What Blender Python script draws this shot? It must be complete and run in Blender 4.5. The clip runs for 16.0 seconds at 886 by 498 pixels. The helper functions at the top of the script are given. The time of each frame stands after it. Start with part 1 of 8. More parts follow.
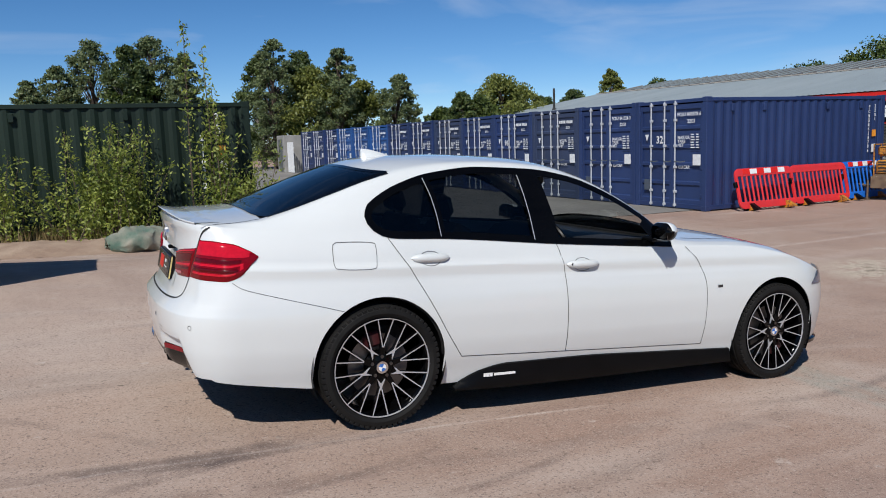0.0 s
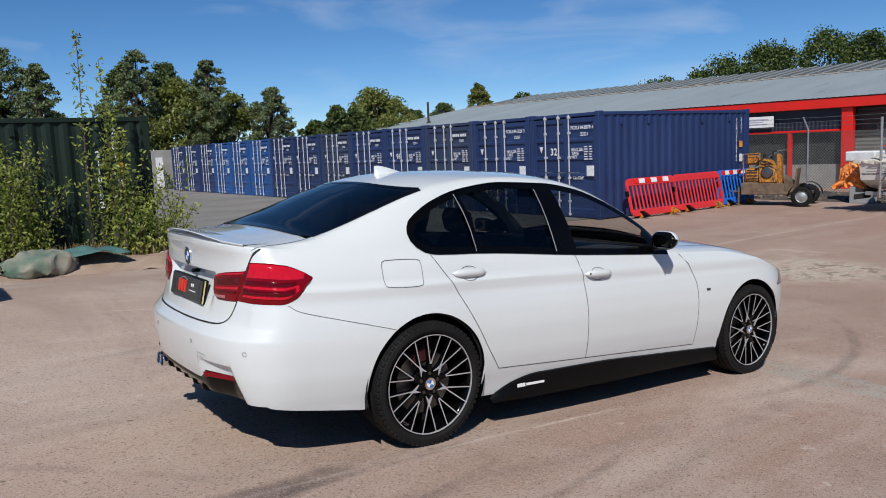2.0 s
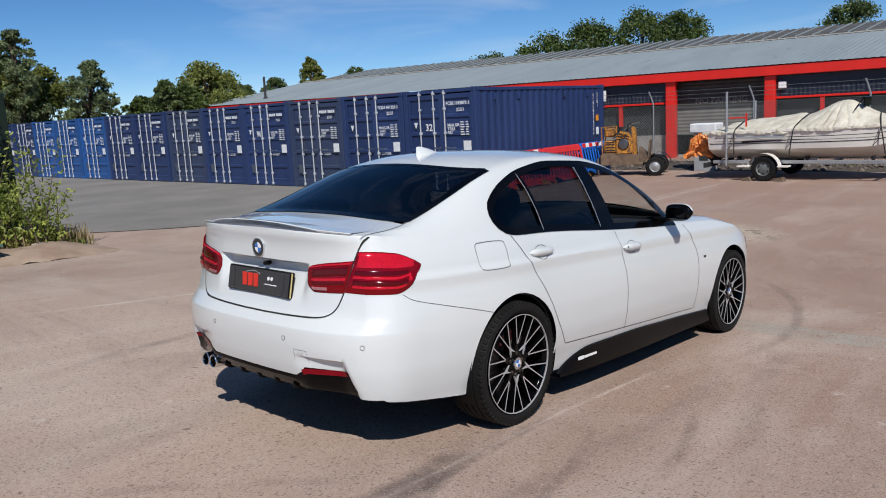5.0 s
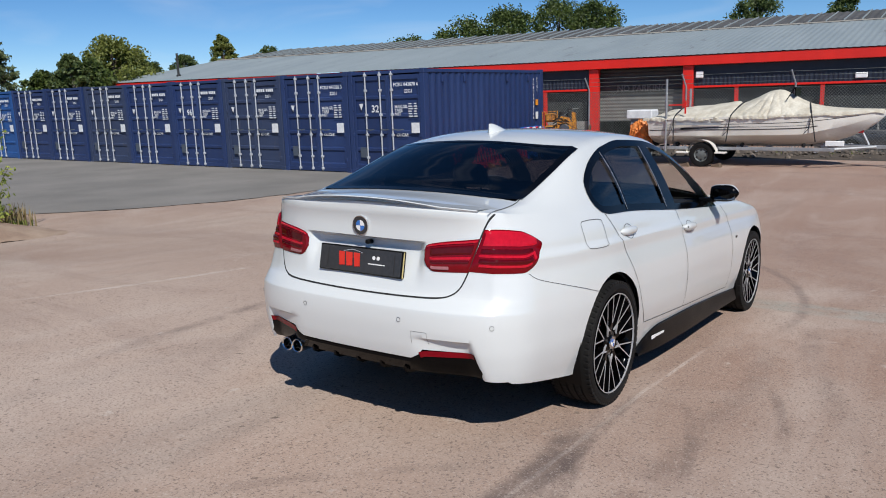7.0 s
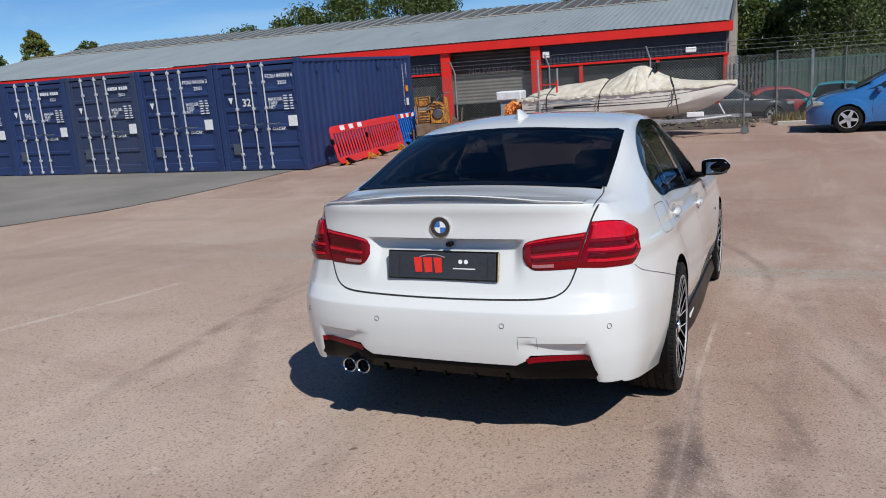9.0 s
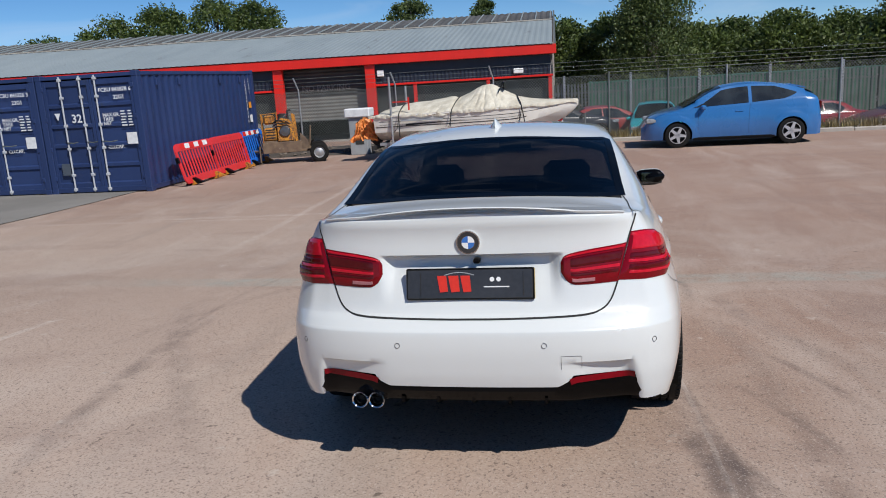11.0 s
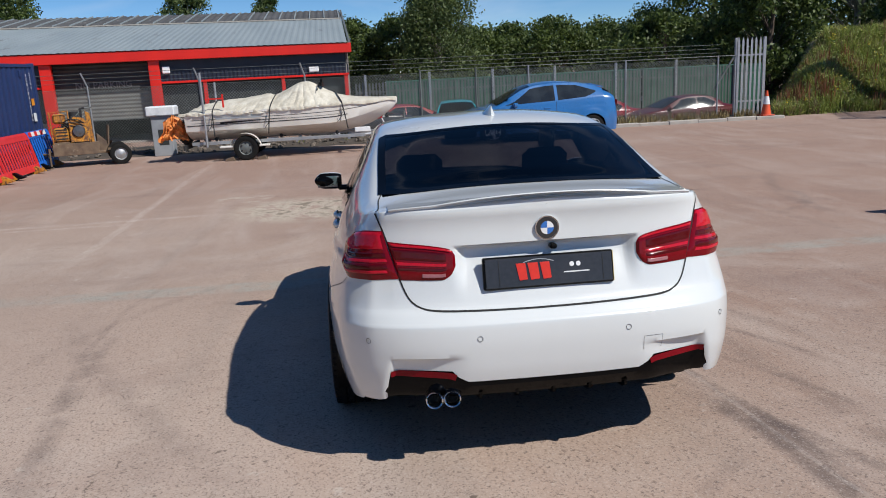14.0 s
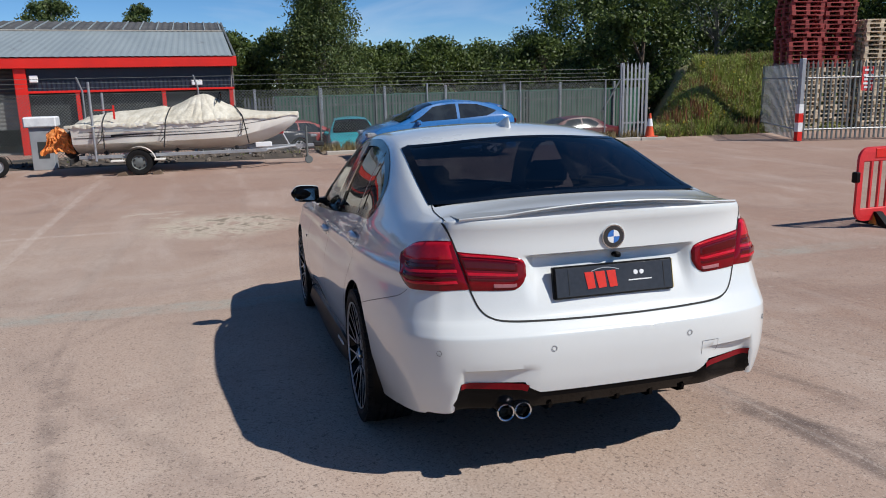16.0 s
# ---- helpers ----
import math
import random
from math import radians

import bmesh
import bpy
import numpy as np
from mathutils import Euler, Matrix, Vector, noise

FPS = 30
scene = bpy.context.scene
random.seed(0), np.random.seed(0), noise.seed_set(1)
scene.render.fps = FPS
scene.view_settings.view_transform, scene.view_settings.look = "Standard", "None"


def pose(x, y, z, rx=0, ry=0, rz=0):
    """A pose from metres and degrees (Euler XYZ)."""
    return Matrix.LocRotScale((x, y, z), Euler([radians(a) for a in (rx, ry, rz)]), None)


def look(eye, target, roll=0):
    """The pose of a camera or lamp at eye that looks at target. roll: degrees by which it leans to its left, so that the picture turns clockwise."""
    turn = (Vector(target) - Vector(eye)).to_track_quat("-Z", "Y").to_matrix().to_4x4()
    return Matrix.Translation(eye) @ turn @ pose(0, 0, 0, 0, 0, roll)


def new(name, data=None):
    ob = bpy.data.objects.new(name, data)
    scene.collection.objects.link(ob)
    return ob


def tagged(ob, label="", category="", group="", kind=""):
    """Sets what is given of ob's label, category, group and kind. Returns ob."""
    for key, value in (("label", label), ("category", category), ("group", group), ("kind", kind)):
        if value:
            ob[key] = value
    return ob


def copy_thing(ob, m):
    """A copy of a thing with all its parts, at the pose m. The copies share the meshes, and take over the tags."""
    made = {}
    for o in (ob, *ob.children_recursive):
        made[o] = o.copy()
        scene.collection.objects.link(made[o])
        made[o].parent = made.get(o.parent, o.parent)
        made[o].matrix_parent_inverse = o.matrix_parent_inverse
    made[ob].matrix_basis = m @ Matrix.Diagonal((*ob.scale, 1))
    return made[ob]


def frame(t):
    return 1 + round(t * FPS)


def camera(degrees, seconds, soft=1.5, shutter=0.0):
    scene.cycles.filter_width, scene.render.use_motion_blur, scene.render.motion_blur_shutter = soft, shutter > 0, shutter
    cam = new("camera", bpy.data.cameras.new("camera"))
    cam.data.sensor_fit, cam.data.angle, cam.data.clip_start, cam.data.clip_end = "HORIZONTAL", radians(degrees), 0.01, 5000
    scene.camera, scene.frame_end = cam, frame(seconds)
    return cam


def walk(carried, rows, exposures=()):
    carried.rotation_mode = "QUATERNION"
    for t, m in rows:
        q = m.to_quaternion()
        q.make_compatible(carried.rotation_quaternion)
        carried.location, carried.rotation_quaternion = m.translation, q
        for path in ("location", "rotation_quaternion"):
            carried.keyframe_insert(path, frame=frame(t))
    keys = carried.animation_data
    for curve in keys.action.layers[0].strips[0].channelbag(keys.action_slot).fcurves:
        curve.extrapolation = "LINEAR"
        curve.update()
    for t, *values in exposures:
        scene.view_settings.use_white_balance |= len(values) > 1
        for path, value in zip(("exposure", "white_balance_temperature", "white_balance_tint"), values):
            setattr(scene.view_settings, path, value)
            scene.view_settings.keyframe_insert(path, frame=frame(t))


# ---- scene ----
cam = camera(59.7, 16.0, soft=1.0)
PATH = [
    (0, (-1.34, -4.5, 1.822), (-0.496, -2.708, 1.542), -1.9),
    (0.5, (-1.549, -4.416, 1.825), (-0.631, -2.664, 1.534), -1.8),
    (1, (-1.778, -4.365, 1.857), (-0.786, -2.654, 1.565), -2.0),
    (1.5, (-1.939, -4.258, 1.852), (-0.874, -2.588, 1.572), -2.2),
    (2, (-2.14, -4.079, 1.875), (-0.999, -2.458, 1.615), -2.4),
    (2.5, (-2.38, -3.935, 1.88), (-1.16, -2.368, 1.635), -2.6),
    (3, (-2.585, -3.813, 1.914), (-1.286, -2.312, 1.672), -3.0),
    (3.5, (-2.695, -3.657, 1.923), (-1.331, -2.218, 1.666), -3.5),
    (4, (-2.812, -3.476, 1.952), (-1.399, -2.089, 1.667), -3.9),
    (4.2, (-2.886, -3.411, 1.951), (-1.459, -2.041, 1.653), -3.8),
    (6.3, (-3.413, -2.697, 1.992), (-1.885, -1.466, 1.606), -1.6),
    (6.5, (-3.501, -2.586, 1.976), (-1.95, -1.383, 1.595), -1.6),
    (7, (-3.606, -2.38, 1.958), (-2.007, -1.245, 1.565), -1.8),
    (7.5, (-3.649, -2.089, 1.965), (-2.0, -1.034, 1.555), -2.5),
    (8, (-3.738, -1.859, 1.974), (-2.042, -0.889, 1.55), -3.0),
    (8.2, (-3.77, -1.745, 1.991), (-2.056, -0.809, 1.559), -3.4),
    (10.3, (-3.93, -0.754, 2.013), (-2.045, -0.238, 1.588), -3.8),
    (10.5, (-3.925, -0.679, 2.003), (-2.028, -0.208, 1.58), -3.7),
    (11, (-3.845, -0.445, 1.995), (-1.924, -0.087, 1.568), -3.5),
    (11.5, (-3.836, -0.261, 1.986), (-1.899, -0.006, 1.558), -3.1),
    (12, (-3.863, -0.037, 1.98), (-1.917, 0.13, 1.55), -2.9),
    (12.5, (-3.847, 0.125, 1.963), (-1.896, 0.2, 1.529), -2.8),
    (13, (-3.775, 0.313, 1.953), (-1.825, 0.299, 1.509), -2.8),
    (13.5, (-3.74, 0.476, 1.97), (-1.795, 0.37, 1.517), -2.8),
    (14, (-3.75, 0.695, 1.98), (-1.813, 0.496, 1.524), -2.8),
    (14.5, (-3.736, 0.84, 1.981), (-1.809, 0.554, 1.528), -2.7),
    (15, (-3.657, 1.008, 1.976), (-1.741, 0.64, 1.532), -2.3),
    (15.5, (-3.587, 1.183, 1.966), (-1.685, 0.74, 1.534), -1.9),
    (16, (-3.572, 1.413, 1.966), (-1.686, 0.897, 1.544), -1.3),
]
walk(cam, [(t, look(eye, target, roll)) for t, eye, target, roll in PATH], exposures=[(0, 0.04), (3, -0.03), (7, 0.05), (10.3, 0.03), (12, 0.04), (14, 0.09), (16, 0.13)])

# ---- world, sun, exposure ----
SUN_TO = Vector((-0.67, -0.76, 1.06)).normalized()
world = bpy.data.worlds.new("sky")
scene.world = world
world.use_nodes = True
wn, wl = world.node_tree.nodes, world.node_tree.links
wn.clear()
w_out = wn.new("ShaderNodeOutputWorld")
w_bg = wn.new("ShaderNodeBackground")
w_sky = wn.new("ShaderNodeTexSky")
w_sky.sky_type = "NISHITA"
w_sky.sun_disc = False
w_sky.sun_elevation = math.asin(SUN_TO.z)
w_sky.sun_rotation = math.atan2(SUN_TO.x, SUN_TO.y)
w_sky.air_density, w_sky.dust_density, w_sky.ozone_density = 1.0, 0.0, 4.0
w_sky.altitude = 4000
w_bg.inputs["Strength"].default_value = 0.083
# thin high cloud streaks
w_tc = wn.new("ShaderNodeTexCoord")
w_map = wn.new("ShaderNodeMapping")
w_map.inputs["Scale"].default_value = (1.6, 2.2, 9.0)
w_map.inputs["Rotation"].default_value = (0.0, 0.12, 0.5)
w_ns = wn.new("ShaderNodeTexNoise")
w_ns.inputs["Scale"].default_value = 2.2
w_ns.inputs["Detail"].default_value = 7.0
w_ns.inputs["Distortion"].default_value = 0.6
w_rp = wn.new("ShaderNodeValToRGB")
w_rp.color_ramp.elements[0].position, w_rp.color_ramp.elements[0].color = 0.53, (0, 0, 0, 1)
w_rp.color_ramp.elements[1].position, w_rp.color_ramp.elements[1].color = 0.82, (0.30, 0.30, 0.30, 1)
w_mx = wn.new("ShaderNodeMix")
w_mx.data_type = "RGBA"
w_mx.inputs["B"].default_value = (8.6, 9.2, 10.2, 1)
wl.new(w_tc.outputs["Generated"], w_map.inputs["Vector"])
wl.new(w_map.outputs["Vector"], w_ns.inputs["Vector"])
wl.new(w_ns.outputs["Fac"], w_rp.inputs["Fac"])
wl.new(w_rp.outputs["Color"], w_mx.inputs["Factor"])
w_hs = wn.new("ShaderNodeHueSaturation")
w_hs.inputs["Saturation"].default_value = 1.2
w_hs.inputs["Value"].default_value = 1.12
wl.new(w_sky.outputs["Color"], w_hs.inputs["Color"])
wl.new(w_hs.outputs["Color"], w_mx.inputs["A"])
wl.new(w_mx.outputs["Result"], w_bg.inputs["Color"])
wl.new(w_bg.outputs["Background"], w_out.inputs["Surface"])
sun = new("sun", bpy.data.lights.new("sun", "SUN"))
sun.data.energy, sun.data.angle, sun.data.color = 4.55, radians(0.53), (1.0, 0.968, 0.915)
sun.matrix_world = look(SUN_TO * 60, (0, 0, 0))
scene.view_settings.exposure = 0.0


# ---- materials ----
def mat(name, a, b=None, rough=0.5, metal=0.0, scale=3.0, fine=60.0, bump=0.0, coat=0.0, vary=0.0, streak=(1, 1, 1), dirt=None, dirt_amt=0.0, spec=0.5, mid=(0.35, 0.65)):
    """A surface with two scales of colour change, roughness change and fine relief."""
    m = bpy.data.materials.new(name)
    m.use_nodes = True
    n, l = m.node_tree.nodes, m.node_tree.links
    p = n["Principled BSDF"]
    p.inputs["Metallic"].default_value = metal
    p.inputs["Coat Weight"].default_value = coat
    p.inputs["Coat Roughness"].default_value = 0.03
    p.inputs["Specular IOR Level"].default_value = spec
    b = b or tuple(v * 0.8 for v in a)
    tc = n.new("ShaderNodeTexCoord")
    mp = n.new("ShaderNodeMapping")
    mp.inputs["Scale"].default_value = streak
    l.new(tc.outputs["Object"], mp.inputs["Vector"])
    n1, n2 = n.new("ShaderNodeTexNoise"), n.new("ShaderNodeTexNoise")
    n1.inputs["Scale"].default_value, n1.inputs["Detail"].default_value = scale, 5.0
    n2.inputs["Scale"].default_value, n2.inputs["Detail"].default_value = fine, 3.0
    l.new(mp.outputs["Vector"], n1.inputs["Vector"])
    l.new(tc.outputs["Object"], n2.inputs["Vector"])
    r = n.new("ShaderNodeValToRGB")
    r.color_ramp.elements[0].position, r.color_ramp.elements[0].color = mid[0], (*a, 1)
    r.color_ramp.elements[1].position, r.color_ramp.elements[1].color = mid[1], (*b, 1)
    l.new(n1.outputs["Fac"], r.inputs["Fac"])
    fm = n.new("ShaderNodeMix")
    fm.data_type, fm.blend_type = "RGBA", "OVERLAY"
    fm.inputs["Factor"].default_value = 0.25
    l.new(r.outputs["Color"], fm.inputs["A"])
    l.new(n2.outputs["Fac"], fm.inputs["B"])
    col = fm.outputs["Result"]
    if dirt:
        n3 = n.new("ShaderNodeTexNoise")
        n3.inputs["Scale"].default_value, n3.inputs["Detail"].default_value, n3.inputs["Roughness"].default_value = scale * 2.7, 8.0, 0.7
        l.new(mp.outputs["Vector"], n3.inputs["Vector"])
        r3 = n.new("ShaderNodeValToRGB")
        r3.color_ramp.elements[0].position, r3.color_ramp.elements[1].position = 0.66 - 0.25 * dirt_amt, 0.74 - 0.2 * dirt_amt
        l.new(n3.outputs["Fac"], r3.inputs["Fac"])
        dm = n.new("ShaderNodeMix")
        dm.data_type = "RGBA"
        dm.inputs["B"].default_value = (*dirt, 1)
        l.new(r3.outputs["Color"], dm.inputs["Factor"])
        l.new(col, dm.inputs["A"])
        col = dm.outputs["Result"]
    if vary:
        oi, hs, mr = n.new("ShaderNodeObjectInfo"), n.new("ShaderNodeHueSaturation"), n.new("ShaderNodeMapRange")
        mr.inputs["To Min"].default_value, mr.inputs["To Max"].default_value = 1 - vary, 1 + vary
        l.new(oi.outputs["Random"], mr.inputs["Value"])
        l.new(mr.outputs["Result"], hs.inputs["Value"])
        l.new(col, hs.inputs["Color"])
        col = hs.outputs["Color"]
    l.new(col, p.inputs["Base Color"])
    rr = n.new("ShaderNodeMapRange")
    rr.inputs["To Min"].default_value, rr.inputs["To Max"].default_value = max(0.02, rough - 0.08), min(1, rough + 0.08)
    if rough < 0.12:
        rr.inputs["To Min"].default_value, rr.inputs["To Max"].default_value = rough * 0.8, rough * 1.2
    l.new(n1.outputs["Fac"], rr.inputs["Value"])
    l.new(rr.outputs["Result"], p.inputs["Roughness"])
    if bump:
        bp = n.new("ShaderNodeBump")
        bp.inputs["Strength"].default_value, bp.inputs["Distance"].default_value = 1.0, bump
        l.new(n2.outputs["Fac"], bp.inputs["Height"])
        l.new(bp.outputs["Normal"], p.inputs["Normal"])
    return m


def glass_mat(name, tint, gloss=0.02):
    m = bpy.data.materials.new(name)
    m.use_nodes = True
    n, l = m.node_tree.nodes, m.node_tree.links
    n.clear()
    o, mx, tr, gl, lw, pw, ma = (n.new("ShaderNode" + k) for k in ("OutputMaterial", "MixShader", "BsdfTransparent", "BsdfGlossy", "LayerWeight", "Math", "Math"))
    tr.inputs["Color"].default_value = (*tint, 1)
    gl.inputs["Roughness"].default_value = gloss
    lw.inputs["Blend"].default_value = 0.5
    pw.operation, ma.operation = "POWER", "MULTIPLY_ADD"
    pw.inputs[1].default_value = 4.0
    ma.inputs[1].default_value, ma.inputs[2].default_value = 0.8, 0.036
    l.new(lw.outputs["Facing"], pw.inputs[0])
    l.new(pw.outputs["Value"], ma.inputs[0])
    l.new(ma.outputs["Value"], mx.inputs["Fac"])
    l.new(tr.outputs["BSDF"], mx.inputs[1])
    l.new(gl.outputs["BSDF"], mx.inputs[2])
    l.new(mx.outputs["Shader"], o.inputs["Surface"])
    return m


WHITE_PAINT = mat("white_car_paint", (0.632, 0.656, 0.652), (0.615, 0.638, 0.634), rough=0.3, coat=1.0, scale=1.2, fine=400)
BLACK_GLOSS = mat("black_gloss", (0.0015, 0.0015, 0.0017), (0.0025, 0.0025, 0.0028), rough=0.1, spec=0.15)
MIRROR_TINT = mat("tinted_mirror", (0.2, 0.22, 0.25), rough=0.03, metal=1.0)
BLACK_PLASTIC = mat("black_plastic", (0.0018, 0.0018, 0.002), (0.003, 0.003, 0.0033), rough=0.38, fine=300, bump=0.0002, spec=0.16)
RUBBER = mat("tyre_rubber", (0.006, 0.006, 0.006), (0.012, 0.0115, 0.011), rough=0.7, scale=6, fine=150, bump=0.001, spec=0.2)
GAP = mat("panel_gap", (0.01, 0.01, 0.01), (0.014, 0.014, 0.014), rough=0.8)
# flat grey stands in for the shade in fine joints and handle cups
SEAM = mat("seam_shade_grey", (0.10, 0.10, 0.105), (0.08, 0.08, 0.085), rough=0.8)
CHROME = mat("chrome", (0.75, 0.76, 0.78), (0.68, 0.69, 0.7), rough=0.08, metal=1.0)
ALLOY = mat("machined_alloy", (0.62, 0.62, 0.64), (0.55, 0.55, 0.57), rough=0.4, metal=0.55, fine=300)
STEEL_DARK = mat("brake_steel", (0.22, 0.22, 0.22), (0.14, 0.13, 0.12), rough=0.4, metal=1.0)
INTERIOR = mat("black_upholstery", (0.009, 0.009, 0.0095), (0.015, 0.0145, 0.0145), rough=0.6, fine=200, bump=0.001)
TINT = glass_mat("tinted_glass", (0.15, 0.16, 0.165))
CLEAR = glass_mat("clear_glass", (0.8, 0.84, 0.83))
BACKLIGHT = glass_mat("tinted_rear_glass", (0.075, 0.08, 0.095))
RED_LENS = mat("red_lens_dark", (0.17, 0.0015, 0.006), (0.145, 0.0013, 0.005), rough=0.07, spec=0.3)
REFLECTOR_RED = mat("red_reflector", (0.20, 0.0015, 0.008), (0.16, 0.0012, 0.006), rough=0.25, spec=0.2)
RED_BAR = mat("red_lens_bright", (0.50, 0.008, 0.022), (0.42, 0.006, 0.018), rough=0.07, spec=0.35)
RED_DEEP = mat("red_lens_deep", (0.085, 0.001, 0.003), (0.065, 0.001, 0.003), rough=0.08, spec=0.35)
BADGE_BLUE = mat("enamel_blue", (0.03, 0.16, 0.5), (0.03, 0.14, 0.45), rough=0.15, coat=0.6)
WHITE_PLASTIC = mat("white_plastic", (0.8, 0.8, 0.8), (0.74, 0.74, 0.74), rough=0.35)
RED_PRINT = mat("red_print", (0.62, 0.03, 0.015), (0.56, 0.025, 0.012), rough=0.4)
MARK_PALE = mat("grey_print", (0.35, 0.36, 0.38), (0.3, 0.31, 0.33), rough=0.5)
PLATE_BLACK = mat("black_acrylic", (0.03, 0.03, 0.032), (0.038, 0.038, 0.04), rough=0.2)
LINING = mat("dark_headlining", (0.03, 0.03, 0.03), (0.024, 0.024, 0.024), rough=0.9)


# ---- mesh tools ----
class Bag:
    """Collects vertices and faces for one mesh."""

    def __init__(self):
        self.v, self.f = [], []

    def add(self, verts, faces, m=None):
        o = len(self.v)
        self.v += [tuple(m @ Vector(p)) if m else tuple(p) for p in verts]
        self.f += [tuple(i + o for i in f) for f in faces]
        return self

    def box(self, x0, x1, y0, y1, z0, z1, b=0.0, m=None):
        """A box with chamfered edges."""
        if b <= 0:
            v = [(x, y, z) for x in (x0, x1) for y in (y0, y1) for z in (z0, z1)]
            return self.add(v, [(0, 1, 3, 2), (4, 6, 7, 5), (0, 4, 5, 1), (2, 3, 7, 6), (0, 2, 6, 4), (1, 5, 7, 3)], m)
        v = []
        for x, sx in ((x0, 1), (x1, -1)):
            for y, sy in ((y0, 1), (y1, -1)):
                for z, sz in ((z0, 1), (z1, -1)):
                    v += [(x, y + sy * b, z + sz * b), (x + sx * b, y, z + sz * b), (x + sx * b, y + sy * b, z)]
        k = lambda i, j, q, a: (i * 4 + j * 2 + q) * 3 + a
        f = [(k(0, 0, 0, 0), k(0, 0, 1, 0), k(0, 1, 1, 0), k(0, 1, 0, 0)), (k(1, 0, 0, 0), k(1, 1, 0, 0), k(1, 1, 1, 0), k(1, 0, 1, 0))]
        f += [(k(0, 0, 0, 1), k(1, 0, 0, 1), k(1, 0, 1, 1), k(0, 0, 1, 1)), (k(0, 1, 0, 1), k(0, 1, 1, 1), k(1, 1, 1, 1), k(1, 1, 0, 1))]
        f += [(k(0, 0, 0, 2), k(0, 1, 0, 2), k(1, 1, 0, 2), k(1, 0, 0, 2)), (k(0, 0, 1, 2), k(1, 0, 1, 2), k(1, 1, 1, 2), k(0, 1, 1, 2))]
        for q in (0, 1):
            for r in (0, 1):
                f += [(k(q, r, 0, 0), k(q, r, 0, 1), k(q, r, 1, 1), k(q, r, 1, 0)), (k(q, 0, r, 0), k(q, 1, r, 0), k(q, 1, r, 2), k(q, 0, r, 2)), (k(0, q, r, 1), k(1, q, r, 1), k(1, q, r, 2), k(0, q, r, 2))]
        f += [(k(i, j, q, 0), k(i, j, q, 1), k(i, j, q, 2)) for i in (0, 1) for j in (0, 1) for q in (0, 1)]
        return self.add(v, f, m)

    def tube(self, pts, r, n=8, caps=True):
        """A round bar along points; r may be a list."""
        pts = [Vector(p) for p in pts]
        rs = r if isinstance(r, (list, tuple)) else [r] * len(pts)
        o, side = len(self.v), None
        for i, p in enumerate(pts):
            d = (pts[min(i + 1, len(pts) - 1)] - pts[max(i - 1, 0)]).normalized()
            ref = side if side is not None else (Vector((0, 0, 1)) if abs(d.z) < 0.9 else Vector((1, 0, 0)))
            a = ref - d * ref.dot(d) if side is not None else d.cross(ref)
            a.normalize()
            side, b = a, d.cross(a)
            self.v += [tuple(p + (a * math.cos(t) + b * math.sin(t)) * rs[i]) for t in (2 * math.pi * j / n for j in range(n))]
        for i in range(len(pts) - 1):
            self.f += [(o + i * n + j, o + i * n + (j + 1) % n, o + (i + 1) * n + (j + 1) % n, o + (i + 1) * n + j) for j in range(n)]
        if caps:
            self.f += [tuple(o + j for j in reversed(range(n))), tuple(o + (len(pts) - 1) * n + j for j in range(n))]
        return self

    def lathe(self, prof, n=32, axis="y", closed=False, m=None):
        """Turns a profile of (radius, along) round an axis."""
        v = []
        for i in range(n):
            c, s = math.cos(2 * math.pi * i / n), math.sin(2 * math.pi * i / n)
            for r, h in prof:
                v.append({"y": (r * c, h, r * s), "z": (r * c, r * s, h), "x": (h, r * c, r * s)}[axis])
        k, f = len(prof), []
        for i in range(n):
            for j in range(k if closed else k - 1):
                f.append((i * k + j, i * k + (j + 1) % k, (i + 1) % n * k + (j + 1) % k, (i + 1) % n * k + j))
        return self.add(v, f, m)

    def prism(self, outline, y0, y1, axis="y", m=None):
        """An outline in a plane, pushed out along an axis."""
        to = {"y": lambda a, b, h: (a, h, b), "x": lambda a, b, h: (h, a, b), "z": lambda a, b, h: (a, b, h)}[axis]
        n = len(outline)
        v = [to(a, b, h) for h in (y0, y1) for a, b in outline]
        return self.add(v, [tuple(range(n))[::-1], tuple(range(n, 2 * n))] + [(i, (i + 1) % n, n + (i + 1) % n, n + i) for i in range(n)], m)

    def grid(self, rows, flip=False):
        o, k = len(self.v), len(rows[0])
        for r in rows:
            self.v += [tuple(p) for p in r]
        for i in range(len(rows) - 1):
            for j in range(k - 1):
                q = (o + i * k + j, o + i * k + j + 1, o + (i + 1) * k + j + 1, o + (i + 1) * k + j)
                self.f.append(q[::-1] if flip else q)
        return self

    def mesh(self, name, material, smooth=None, angle=35):
        me = bpy.data.meshes.new(name)
        me.from_pydata(self.v, [], self.f)
        if material:
            me.materials.append(material)
        bm = bmesh.new()
        bm.from_mesh(me)
        bmesh.ops.recalc_face_normals(bm, faces=bm.faces)
        bm.to_mesh(me)
        bm.free()
        if smooth is not False:
            me.shade_smooth()
            if hasattr(me, "set_sharp_from_angle"):
                me.set_sharp_from_angle(angle=radians(angle))
        return me


def part(name, bag, material, parent, label="", m=None, smooth=None, angle=35):
    """One mesh object under a thing or a part."""
    me = bag if isinstance(bag, bpy.types.Mesh) else bag.mesh(name, material, smooth, angle)
    ob = new(name, me)
    ob.parent = parent
    if m:
        ob.matrix_basis = m
    if label:
        tagged(ob, label)
    return ob


def thing(name, m, label, category, group="", kind=""):
    ob = new(name)
    ob.empty_display_size = 0.2
    ob.matrix_basis = m
    return tagged(ob, label, category, group, kind)


